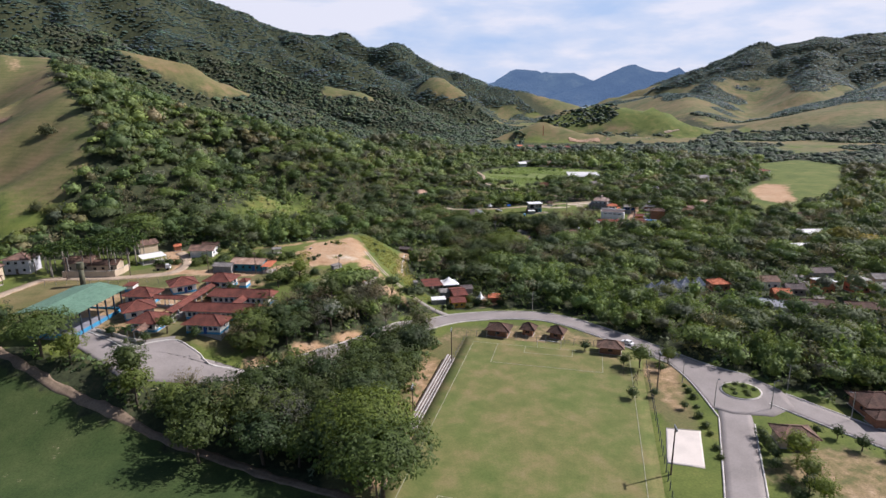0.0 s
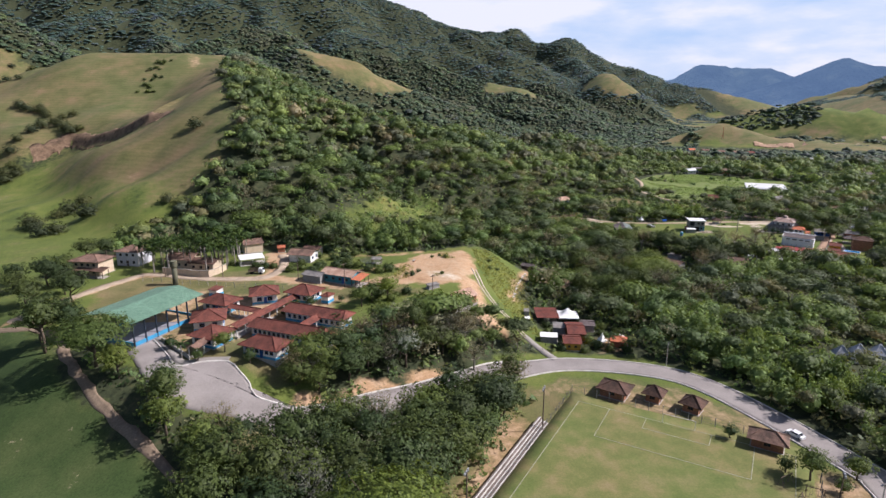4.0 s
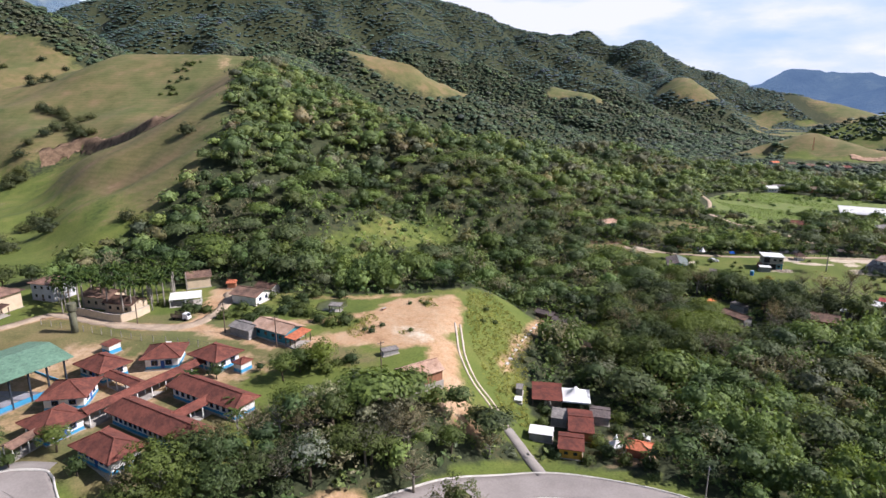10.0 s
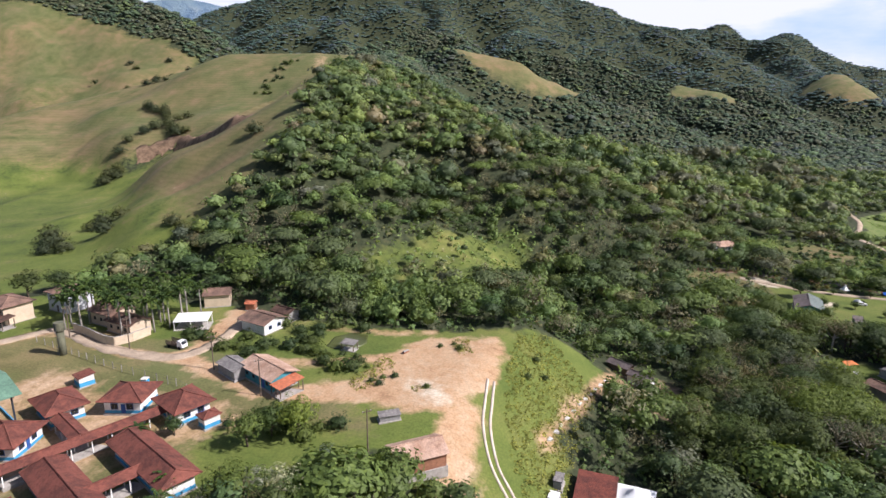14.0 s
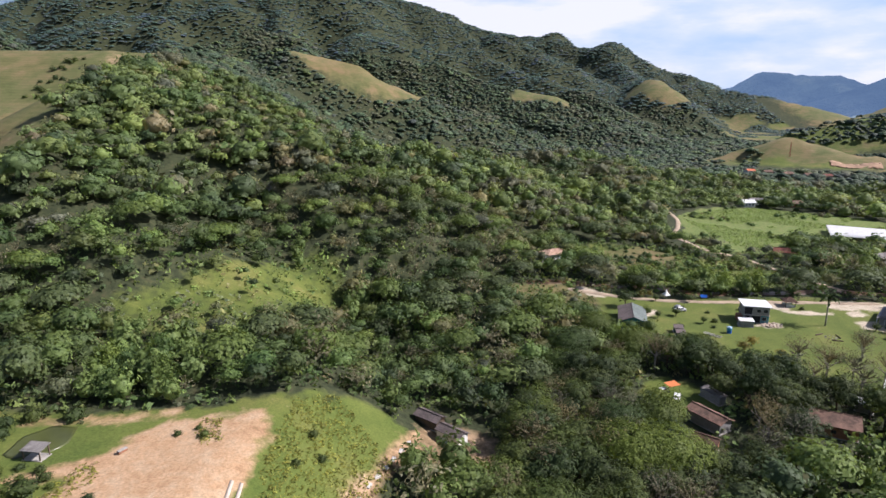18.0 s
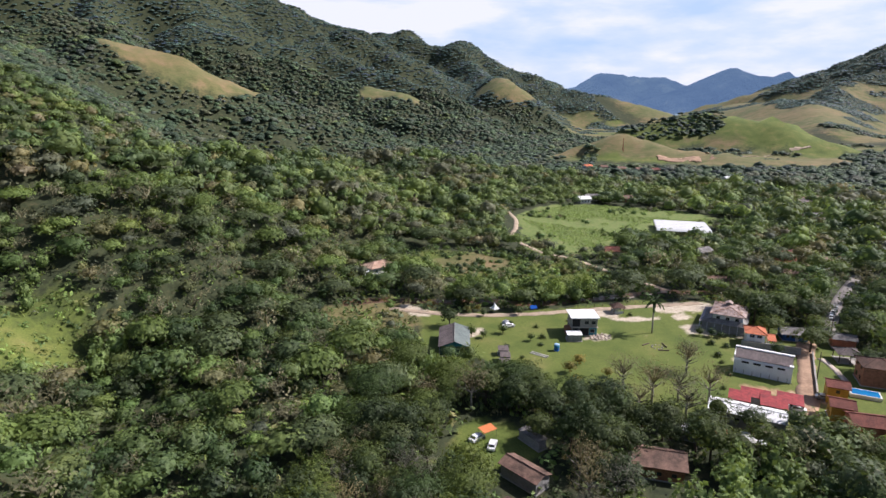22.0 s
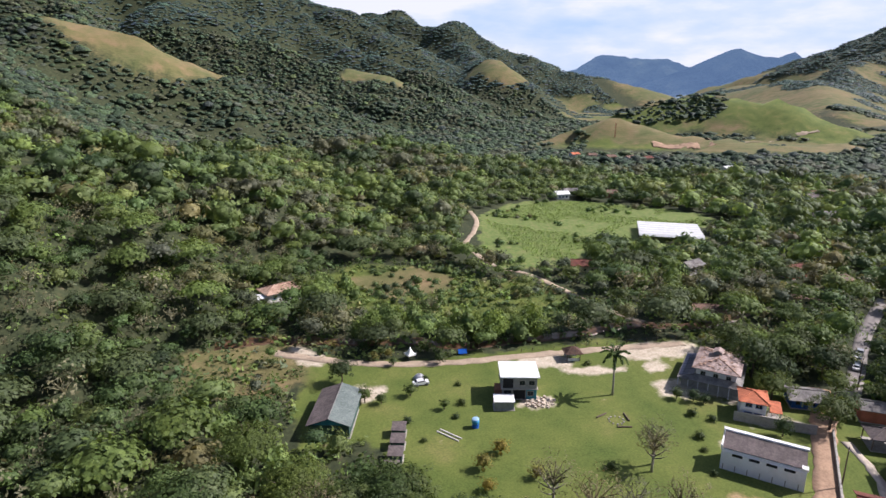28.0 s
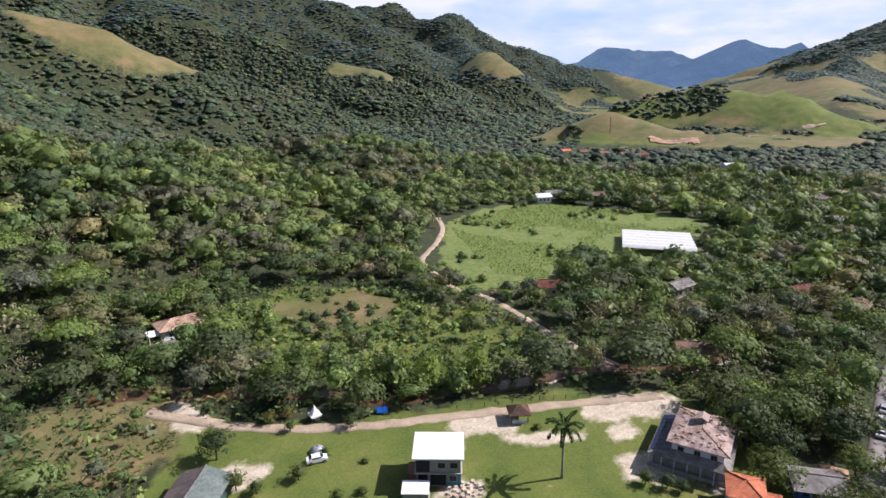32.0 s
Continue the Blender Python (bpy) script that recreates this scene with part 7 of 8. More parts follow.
CLEARINGS = [OPEN_FIELD, OPEN_WEST, OPEN_SCHOOL, OPEN_TENT, OPEN_STEPS, OPEN_LAWN, OPEN_COURT, OPEN_GARDEN, BROWN_FIELD, OPEN_EAST, MEADOW, SMALL_MEADOW, MUDDY_YARD, [(141, 213), (150, 207), (159, 217), (157, 230), (146, 231)]]
HOUSE_SPOTS = [(o.matrix_basis.translation.x, o.matrix_basis.translation.y) for o in scene.objects if o.type == "EMPTY" and o.get("category") in ("house", "cottage", "shed", "building", "greenhouse", "hut", "marquee", "shelter", "barn")]
LINES_FREE = [(ROAD_MAIN, 5.2), (ROAD_SOUTH, 6), (ROAD_EAST, 6), (TRACK_WEST, 3.5), (UPPER_ROAD, 4), (RIVER_PATH, 3.5), (VALLEY_PATH, 3.2), (DIRT_STREET, 5), (FAR_STREET, 2.5), (LANE, 3), (RAIL, 3), (STEP_PATH, 4.5)]


def room(x, y, r):
    """Where a tree may stand: outside the clearings, roads and houses."""
    ok = np.ones(len(x), bool)
    for poly in CLEARINGS:
        ok &= inside(x, y, poly) < -0.35 * r
    for line, w in LINES_FREE:
        ok &= line_near(x, y, line) > w * 0.75 + 0.45 * r
    for hx, hy in HOUSE_SPOTS:
        ok &= np.hypot(x - hx, y - hy) > 5.2 + 0.5 * r
    z = land(x, y)
    ok &= grass_hills(x, y, z) < 0.5
    ok &= inside(x, y, HILL_FOOT) < 0
    ok |= inside(x, y, HILL_WOOD) > 0
    ok |= line_near(x, y, [(452, 806), (425, 770), (405, 740)]) < 8
    ok &= ~((x > 900) & (wavy(x, y, 150, 0.7) > -0.2) & (z + 30 * wavy(x, y, 210, 1.4) < 112))
    ok &= ~((y > 1300) & (x > 500) & (wavy(x, y, 210, 4.1) > 0.3) & (z < 52))
    ok &= bare_knobs(x, y) < 0.5
    return ok


def faces_valley(x, y, slack=0.06):
    """Slopes turned towards the flight; the far sides of the mountains stay bare."""
    e = 14.0
    gx, gy = (land(x + e, y) - land(x - e, y)) / (2 * e), (land(x, y + e) - land(x, y - e)) / (2 * e)
    dx, dy = 60 - x, 90 - y
    return -gx * dx - gy * dy + 75 - land(x, y) > -slack * np.hypot(dx, dy)


def scatter(x0, x1, y0, y1, gap, jitter=0.42):
    gx, gy = np.meshgrid(np.arange(x0, x1, gap), np.arange(y0, y1, gap * 0.87))
    gx = gx + (np.arange(gx.shape[0]) % 2)[:, None] * gap / 2
    x, y = gx.ravel(), gy.ravel()
    return x + rng.uniform(-jitter, jitter, len(x)) * gap, y + rng.uniform(-jitter, jitter, len(x)) * gap


def greens(x, y, n):
    """Colours of crowns: drifts of darker and lighter kinds."""
    drift = np.clip(0.5 + 0.32 * wavy(x, y, 34, 0.9) + rng.normal(0, 0.22, n), 0, 0.999)
    pick = np.searchsorted(np.cumsum(GREEN_ODDS), drift)
    c = GREENS[np.minimum(pick, len(GREENS) - 1)]
    return c * rng.uniform(0.75, 1.3, (n, 1)) * rng.uniform(0.93, 1.07, (n, 3))


# stretches of wood whose trees stand as things of their own
BAND_SOUTH = [(-106, 141), (-96, 125), (-78, 107), (-62, 92), (-31, 61), (-12, 46), (0, 66), (22, 106), (26, 122), (8, 118), (-24, 100), (-40, 98), (-54, 101), (-66, 104), (-74, 115), (-83, 127), (-92, 136)]
BAND_RIVER = [(62, 178), (92, 186), (128, 206), (150, 214), (178, 222), (168, 240), (134, 262), (112, 268), (88, 250), (74, 226)]


def tree_bands(x, y):
    return (inside(x, y, BAND_SOUTH) > 0) | (inside(x, y, BAND_RIVER) > 0)


# the near woods: wide umbrella crowns first, then the smaller trees round them
FLIGHT = [(-39, -50), (38, 70), (147, 202)]
GROVES = [([(-12, 213), (-8, 230), (0, 217)], 8), ([(84, 158), (90, 138), (93, 122), (95, 108)], 10), ([(96, 132), (106, 110)], 8), ([(113, 105), (132, 103)], 7), ([(106, 62), (118, 60), (123, 49), (126, 40)], 9), ([(130, 142), (122, 150)], 7),
          ([(163, 327), (183, 320)], 6), ([(139, 331), (149, 341)], 5), ([(28, 289), (30, 293)], 6), ([(9, 319), (12, 268)], 5), ([(-14, 226), (-18, 230)], 8), ([(150, 480), (230, 520), (330, 560)], 22), ([(240, 530), (360, 540)], 16)]


def grove_near(x, y):
    m = wavy(x, y, 31, 3.3) > 0.62
    for line, wide in GROVES:
        m |= line_near(x, y, line) < wide
    return m


ux, uy = scatter(-140, 330, 30, 540, 15.5, 0.5)
keep = (rng.uniform(0, 1, len(ux)) < 0.46) & (line_near(ux, uy, FLIGHT) < 205)
ux, uy = np.append(ux[keep], (101, 82, 104, 64, 71, 149)), np.append(uy[keep], (268, 246, 228, 262, 342, 238))
ur = rng.uniform(5.2, 8.6, len(ux))
keep = room(ux, uy, ur * 1.1) & ~tree_bands(ux, uy) & (inside(ux, uy, CLEAR_SLOPE) < -4) & (inside(ux, uy, BRUSH) < -4) & (inside(ux, uy, VILLAGE) < -2) & (inside(ux, uy, CHALETS) < -3) & ~grove_near(ux, uy)
ux, uy, ur = ux[keep], uy[keep], ur[keep]
x, y = scatter(-140, 330, 30, 540, 6.4)
rad = np.clip(rng.lognormal(1.18, 0.30, len(x)), 1.9, 5.6)
keep = room(x, y, rad) & (line_near(x, y, FLIGHT) < 205) & ~tree_bands(x, y)
sparse = np.maximum.reduce([inside(x, y, CLEAR_SLOPE), inside(x, y, BRUSH), inside(x, y, BRUSH_UP), inside(x, y, VILLAGE), inside(x, y, CHALETS), inside(x, y, BRUSH_BARN)])
village = np.maximum(inside(x, y, VILLAGE), inside(x, y, CHALETS)) > -1
keep &= (sparse < -1) | (rng.uniform(0, 1, len(x)) < np.where(village, 0.62, np.where(inside(x, y, CLEAR_SLOPE) > -1, 0.20, 0.30)))
for bx, by, br in zip(ux, uy, ur):
    keep &= np.hypot(x - bx, y - by) > 0.72 * br
x, y, rad, sparse = x[keep], y[keep], rad[keep], sparse[keep]
rad = np.where(sparse > -3, rad * np.where(np.maximum(inside(x, y, VILLAGE), inside(x, y, CHALETS)) > -3, 0.85, 0.6), rad)
dryness = 0.5 + 0.5 * wavy(x, y, 24, 7.7)
thin = rng.uniform(0, 1, len(x)) < 0.09 + 0.30 * (dryness > 0.66)
plume = grove_near(x, y) & (rng.uniform(0, 1, len(x)) < 0.85)
thin &= ~plume
which = rng.integers(0, len(NEAR), len(x))
which = np.where(thin, len(NEAR) + rng.integers(0, len(THIN), len(x)), which)
which = np.where(plume, len(NEAR) + len(THIN) + rng.integers(0, len(PLUME), len(x)), which)
tint = greens(x, y, len(x))
tint[thin] = np.array((0.110, 0.106, 0.060)) * rng.uniform(0.7, 1.35, (thin.sum(), 1))
tint[plume] = np.array((0.092, 0.132, 0.038)) * rng.uniform(0.75, 1.25, (plume.sum(), 1))
tall = rad * rng.uniform(0.5, 1.3, len(x)) + rng.uniform(0.5, 3.2, len(x))
tall[plume] = 0.5
rad[plume] = np.clip(rad[plume] * 1.35, 3.6, 6.0)
k0 = len(NEAR) + len(THIN) + len(PLUME)
bright = rng.uniform(0, 1, len(ux)) < 0.5
utint = np.where(bright[:, None], (0.078, 0.112, 0.027), (0.050, 0.068, 0.026)) * rng.uniform(0.75, 1.2, (len(ux), 1))
x, y, rad, which = np.append(x, ux), np.append(y, uy), np.append(rad, ur), np.append(which, k0 + rng.integers(0, 3, len(ux)))
tint, tall = np.concatenate([tint, utint]), np.append(tall, rng.uniform(5.0, 8.0, len(ux)))
wood("forest", "dense mixed green forest on the slope and valley floor", x, y, rad, NEAR + THIN + PLUME + UMBRELLA, which, tint, tall)

# undergrowth that closes the gaps under and beside the trees
x, y = scatter(-140, 330, 30, 470, 4.3)
rad = rng.uniform(1.1, 2.5, len(x))
keep = room(x, y, rad * 0.6) & (line_near(x, y, FLIGHT) < 200)
cleared = inside(x, y, CLEAR_SLOPE) > -1
rad = np.where(cleared, rad * np.where(wavy(x, y, 9, 2.2) > 0.1, 0.95, 0.6), rad)
cleared = cleared[keep]
x, y, rad = x[keep], y[keep], rad[keep]
tint = greens(x, y, len(x)) * np.where(cleared, 1.55, 1.3)[:, None]
wood("undergrowth", "low green shrubs and scrub under the trees", x, y, rad, LOW, rng.integers(0, len(LOW), len(x)), tint, rad * 0.3, category="shrubs")

# the middle distance, nearer part then farther part
for gap, lo, hi, kinds, small, large, words in ((6.9, 205, 460, MIDDLE, 2.7, 5.0, "dense green forest further up the valley"), (6.9, 460, 1150, PLAIN, 2.4, 4.5, "green forest with a blue haze tint on the farther slopes")):
    x, y = scatter(-900, 1250, -60, 1420, gap)
    rad = rng.uniform(small, large, len(x)) * np.where(rng.uniform(0, 1, len(x)) < 0.14, 1.65, 1.0)
    dist = line_near(x, y, FLIGHT)
    bearing = np.degrees(np.arctan2(x - 40, y - 60))
    keep = room(x, y, rad) & (dist >= lo) & (dist < hi) & (bearing > -62) & (bearing < 68) & (y > -20)
    keep &= (np.maximum(inside(x, y, BRUSH_UP), inside(x, y, VILLAGE)) < 0) | (rng.uniform(0, 1, len(x)) < 0.25)
    keep &= faces_valley(x, y, 0.06 if kinds is PLAIN else 0.10)
    x, y, rad = x[keep], y[keep], rad[keep]
    # PLAIN crowns get a blue cast: haze put into their base colour
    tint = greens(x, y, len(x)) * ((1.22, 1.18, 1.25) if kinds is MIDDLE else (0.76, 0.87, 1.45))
    pale = grove_near(x, y) & (rng.uniform(0, 1, len(x)) < 0.7)
    tint[pale] = np.array((0.095, 0.130, 0.040)) * rng.uniform(0.75, 1.2, (pale.sum(), 1))
    grey = (wavy(x, y, 52, 7.7) > 0.35) & (rng.uniform(0, 1, len(x)) < 0.6) & ~pale
    tint[grey] = np.array((0.086, 0.092, 0.052)) * rng.uniform(0.7, 1.2, (grey.sum(), 1))
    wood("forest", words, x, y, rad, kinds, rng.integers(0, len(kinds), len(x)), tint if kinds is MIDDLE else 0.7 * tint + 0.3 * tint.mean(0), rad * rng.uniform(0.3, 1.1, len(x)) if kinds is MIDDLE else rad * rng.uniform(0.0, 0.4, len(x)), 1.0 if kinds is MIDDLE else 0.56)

# woods beyond the village street, south-east of the road
x, y = scatter(108, 330, -70, 62, 7.4)
rad = rng.uniform(2.6, 5.2, len(x))
keep = room(x, y, rad) & (line_near(x, y, FLIGHT) < 260) & (y < 34) & (x > 122)
x, y, rad = x[keep], y[keep], rad[keep]
wood("forest", "dense green woods beyond the village street", x, y, rad, MIDDLE, rng.integers(0, len(MIDDLE), len(x)), greens(x, y, len(x)), rad * rng.uniform(0.4, 1.0, len(x)))

# rows of crops in the gardens across the river, and loose shrubs beside them
x, y = [], []
for row in np.arange(-70, 70, 2.4):
    run = np.arange(-75, 75, 1.3)
    x.append(266 + 0.83 * run + 0.55 * row)
    y.append(448 - 0.55 * run + 0.83 * row)
x, y = np.concatenate(x) + rng.normal(0, 0.2, 59 * 116), np.concatenate(y) + rng.normal(0, 0.2, 59 * 116)
keep = (inside(x, y, OPEN_GARDEN) > 2) & (wavy(x, y, 22, 1.2) > -0.35) & (np.hypot(x - 291, y - 411) > 24) & (x > 216)
x, y = x[keep], y[keep]
rad = rng.uniform(0.45, 0.9, len(x))
tint = np.array((0.125, 0.180, 0.046)) * rng.uniform(0.7, 1.4, (len(x), 1))
wood("crop_rows", "rows of leafy green vegetables in the garden field", x, y, rad, LOW, rng.integers(0, 3, len(x)), tint, rad * 0.3, category="crops")
x, y = scatter(190, 340, 376, 504, 5.2)
keep = (inside(x, y, OPEN_GARDEN) > 1) & (wavy(x, y, 19, 4.4) > 0.42) & (np.hypot(x - 291, y - 411) > 25)
x, y = np.append(x[keep], rng.uniform(140, 210, 150)), np.append(y[keep], rng.uniform(334, 392, 150))
keep = (inside(x, y, OPEN_GARDEN) > 1) | (inside(x, y, BRUSH) > 1)
x, y = x[keep], y[keep]
rad = rng.uniform(0.8, 2.4, len(x))
wood("shrubbery", "loose green shrubs and brush beside the gardens", x, y, rad, MIDDLE, rng.integers(0, 4, len(x)), greens(x, y, len(x)) * 1.25, rad * 0.4, category="shrubs")

# tall grass on the bank beside the steep drive
x, y = scatter(-20, 50, 146, 224, 1.2)
keep = (inside(x, y, [(26, 214), (34, 221), (47, 208), (42, 186), (40, 168), (39, 152), (32, 160), (27.5, 172), (25, 190)]) > 0)
keep |= (line_near(x, y, [(-5.05, 176.65), (-4.3, 182.4), (-2.2, 187.5)]) < 2.6) | (line_near(x, y, [(12.3, 203.5), (14.7, 197.4)]) < 1.9) | (np.hypot(x - 7.5, y - 176.8) < 1.4)
x, y = x[keep], y[keep]
rad = rng.uniform(0.4, 0.9, len(x))
tint = np.array((0.130, 0.135, 0.026)) * rng.uniform(0.65, 1.35, (len(x), 1))
wood("tall_grass", "rank yellow-green tall grass on the bank", x, y, rad, LOW, rng.integers(0, 3, len(x)), tint, rad * 0.1, 0.8, category="grass")

# far mountainsides, with blue haze in the crown colours
x, y = scatter(-1900, 2200, 700, 2560, 9.2)
rad = rng.uniform(3.2, 6.2, len(x)) * np.where(rng.uniform(0, 1, len(x)) < 0.1, 1.5, 1.0)
bearing = np.degrees(np.arctan2(x - 40, y - 60))
keep = room(x, y, rad) & (np.hypot(x - 60, y - 120) < 2500) & (line_near(x, y, FLIGHT) >= 1150) & (bearing > -50) & (bearing < 62) & faces_valley(x, y)
x, y, rad = x[keep], y[keep], rad[keep]
# red cut and blue raised: distance haze painted into the leaf colour
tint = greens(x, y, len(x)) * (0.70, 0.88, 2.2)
wood("forest", "dark green forest with painted blue haze on distant mountainsides", x, y, rad, TINY, rng.integers(0, len(TINY), len(x)), 0.65 * tint + 0.35 * tint.mean(0), rad * 0.05, 0.40)

# ---- trees that stand alone or along the flight ----
RT = np.random.default_rng(11)


def leaf_mesh(name, co, q, tint):
    me = raw_mesh(name, co, q)
    paint(me, "tint", np.tile(tint, (len(co), 1)))
    me.materials.append(LEAF)
    return me


def limbs(r, h, rad, n=6):
    s = Shape().tube([(0, 0, -0.6), (0.05 * h * r.normal(), 0.05 * h * r.normal(), h * 0.5), (0, 0, h)], [0.05 * h + 0.06, 0.035 * h + 0.05, 0.02 * h + 0.03], 8)
    for k in range(n):
        a, z0 = k * 2.4, h * r.uniform(0.5, 0.9)
        e = np.array((math.cos(a), math.sin(a), 0.55)) * rad * r.uniform(0.55, 0.85)
        s.tube([(0, 0, z0), tuple(e * 0.55 + (0, 0, z0)), tuple(e * (1, 1, 1.25) + (0, 0, z0))], [0.024 * h + 0.02, 0.015 * h + 0.015, 0.02], 5)
    return s


TREE_KINDS = {}


def tree_kind(key, rad, h, clumps, per, leaf, tall, tint, lumpy=0.25, core=0.66, under=-0.3, thin=False):
    co, q = crown(RT, clumps, int(per * 2.2), 0.68 * leaf / rad, tall, lumpy, core, under)
    if thin:
        tw = twigs(RT, 14)
        co, q = joined((co, q), tw)
    co = co * rad + (0, 0, h + rad * tall * 0.25)
    TREE_KINDS[key] = (limbs(RT, h, rad).mesh("trunk", BARK_PALE if thin else BARK, True), leaf_mesh("crown", co, q, tint))


tree_kind("broad", 4.9, 4.6, 40, 22, 0.35, 0.60, (0.058, 0.084, 0.026))
tree_kind("broad2", 4.4, 4.8, 36, 22, 0.34, 0.72, (0.048, 0.068, 0.024), 0.3)
tree_kind("dome", 7.6, 5.8, 70, 30, 0.32, 0.46, (0.074, 0.106, 0.026), 0.14, 0.72, -0.08)
tree_kind("tall", 3.6, 5.8, 30, 20, 0.32, 1.05, (0.054, 0.078, 0.026), 0.3)
tree_kind("light", 3.6, 4.0, 30, 20, 0.32, 0.8, (0.085, 0.118, 0.030), 0.28)
tree_kind("dry", 3.7, 5.0, 26, 15, 0.21, 0.95, (0.125, 0.115, 0.078), 0.38, 0.0, -0.1, True)
tree_kind("small", 1.7, 1.5, 18, 14, 0.22, 0.85, (0.050, 0.076, 0.024))
tree_kind("shrub", 1.1, 0.35, 14, 11, 0.17, 0.8, (0.060, 0.084, 0.028), 0.3, 0.7, -0.5)
tree_kind("gold", 1.8, 1.4, 16, 12, 0.24, 0.8, (0.18, 0.15, 0.032))
tree_kind("silver", 3.2, 5.0, 26, 12, 0.34, 0.8, (0.20, 0.22, 0.19), 0.35, 0.5)
tree_kind("golden_crown", 6.5, 5.0, 50, 16, 0.5, 0.5, (0.22, 0.19, 0.030), 0.18, 0.72, -0.08)
tree_kind("pond_bush", 2.1, 0.5, 24, 13, 0.26, 0.75, (0.056, 0.080, 0.026), 0.35, 0.7, -0.5)
tree_kind("bush", 4.2, 1.2, 36, 14, 0.44, 0.75, (0.058, 0.070, 0.032), 0.35, 0.7, -0.4)
TREE_WORDS = {"broad": "broad dark green spreading tree", "broad2": "dense dark green broadleaf tree", "dome": "wide bright green dome-shaped tree", "tall": "tall narrow dark green tree", "light": "light green leafy tree", "dry": "thin greyish half-bare tree",
              "small": "small rounded green tree", "shrub": "low rounded green shrub", "gold": "small yellowish flowering tree", "silver": "pale silvery-leaved tree", "golden_crown": "wide golden-flowering tree", "bush": "large rounded olive green bush", "pond_bush": "rounded leafy green bush", "bamboo": "tall feathery bamboo clump"}
bco, bq = bamboo_crown(RT, 40, 46, 0.058)
TREE_KINDS["bamboo"] = (None, leaf_mesh("culms", bco * (4.8, 4.8, 4.6), bq, (0.108, 0.160, 0.046)))


def plant(kind, x, y, scale, group, where):
    m = pose(x, y, height(x, y) - 0.1, 0, 0, float(RT.uniform(0, 360))) @ Matrix.Diagonal((scale, scale, scale * float(RT.uniform(0.88, 1.12)), 1))
    ob = new("shrub" if kind in ("shrub", "bush", "pond_bush") else ("bamboo" if kind == "bamboo" else "tree"))
    ob.matrix_basis = m
    tagged(ob, f"{TREE_WORDS[kind]} {where}", "shrub" if kind in ("shrub", "bush", "pond_bush") else "tree", group)
    if kind not in ("shrub", "bush", "pond_bush", "bamboo"):
        part("trunk", TREE_KINDS[kind][0], BARK, ob)
    part("crown", TREE_KINDS[kind][1], LEAF, ob)
    return ob


BAND_SCHOOL = [(-39.5, 111), (-33.5, 118), (-25, 126), (-18.5, 131), (-12, 138), (-2, 140), (6, 139), (13, 142), (21, 145), (33, 143), (31, 134), (20, 130), (10, 124), (-9, 115), (-22, 110.5), (-34, 107)]
for poly, group, where, odds in ((BAND_SCHOOL, "trees below the school", "on the bank below the school", (0.14, 0.18, 0.0, 0.14, 0.22, 0.32)), (BAND_SOUTH, "trees between pasture and pitch", "between the pasture and the pitch", (0.26, 0.24, 0.03, 0.16, 0.20, 0.12)), (BAND_RIVER, "trees before the lawn", "in the wooded strip before the lawn", (0.28, 0.36, 0.08, 0.15, 0.04, 0.12))):
    xs_, ys_ = zip(*poly)
    x, y = scatter(min(xs_), max(xs_), min(ys_), max(ys_), 5.6)
    keep = (inside(x, y, poly) > 0) & np.array([line_near(x, y, TRACK_WEST) > 2.8, line_near(x, y, ROAD_MAIN) > (8.5 if poly is BAND_SCHOOL else 6), np.hypot(x - 13, y - 152) > 13, line_near(x, y, [field(-4.6, 10), field(-4.6, 60)]) > 7.5]).all(0) & ((poly is not BAND_RIVER) | room(x, y, np.full(len(x), 7.5)))
    for px, py in list(zip(x[keep], y[keep]))[:300]:
        kind = ("broad", "broad2", "dome", "tall", "light", "dry")[int(RT.choice(6, p=np.array(odds) / sum(odds)))]
        plant(kind, float(px), float(py), float(RT.uniform(0.7, 1.1) if poly is BAND_SCHOOL else RT.uniform(0.75, 1.2) if poly is BAND_RIVER else RT.uniform(1.1, 1.6)), group, where)

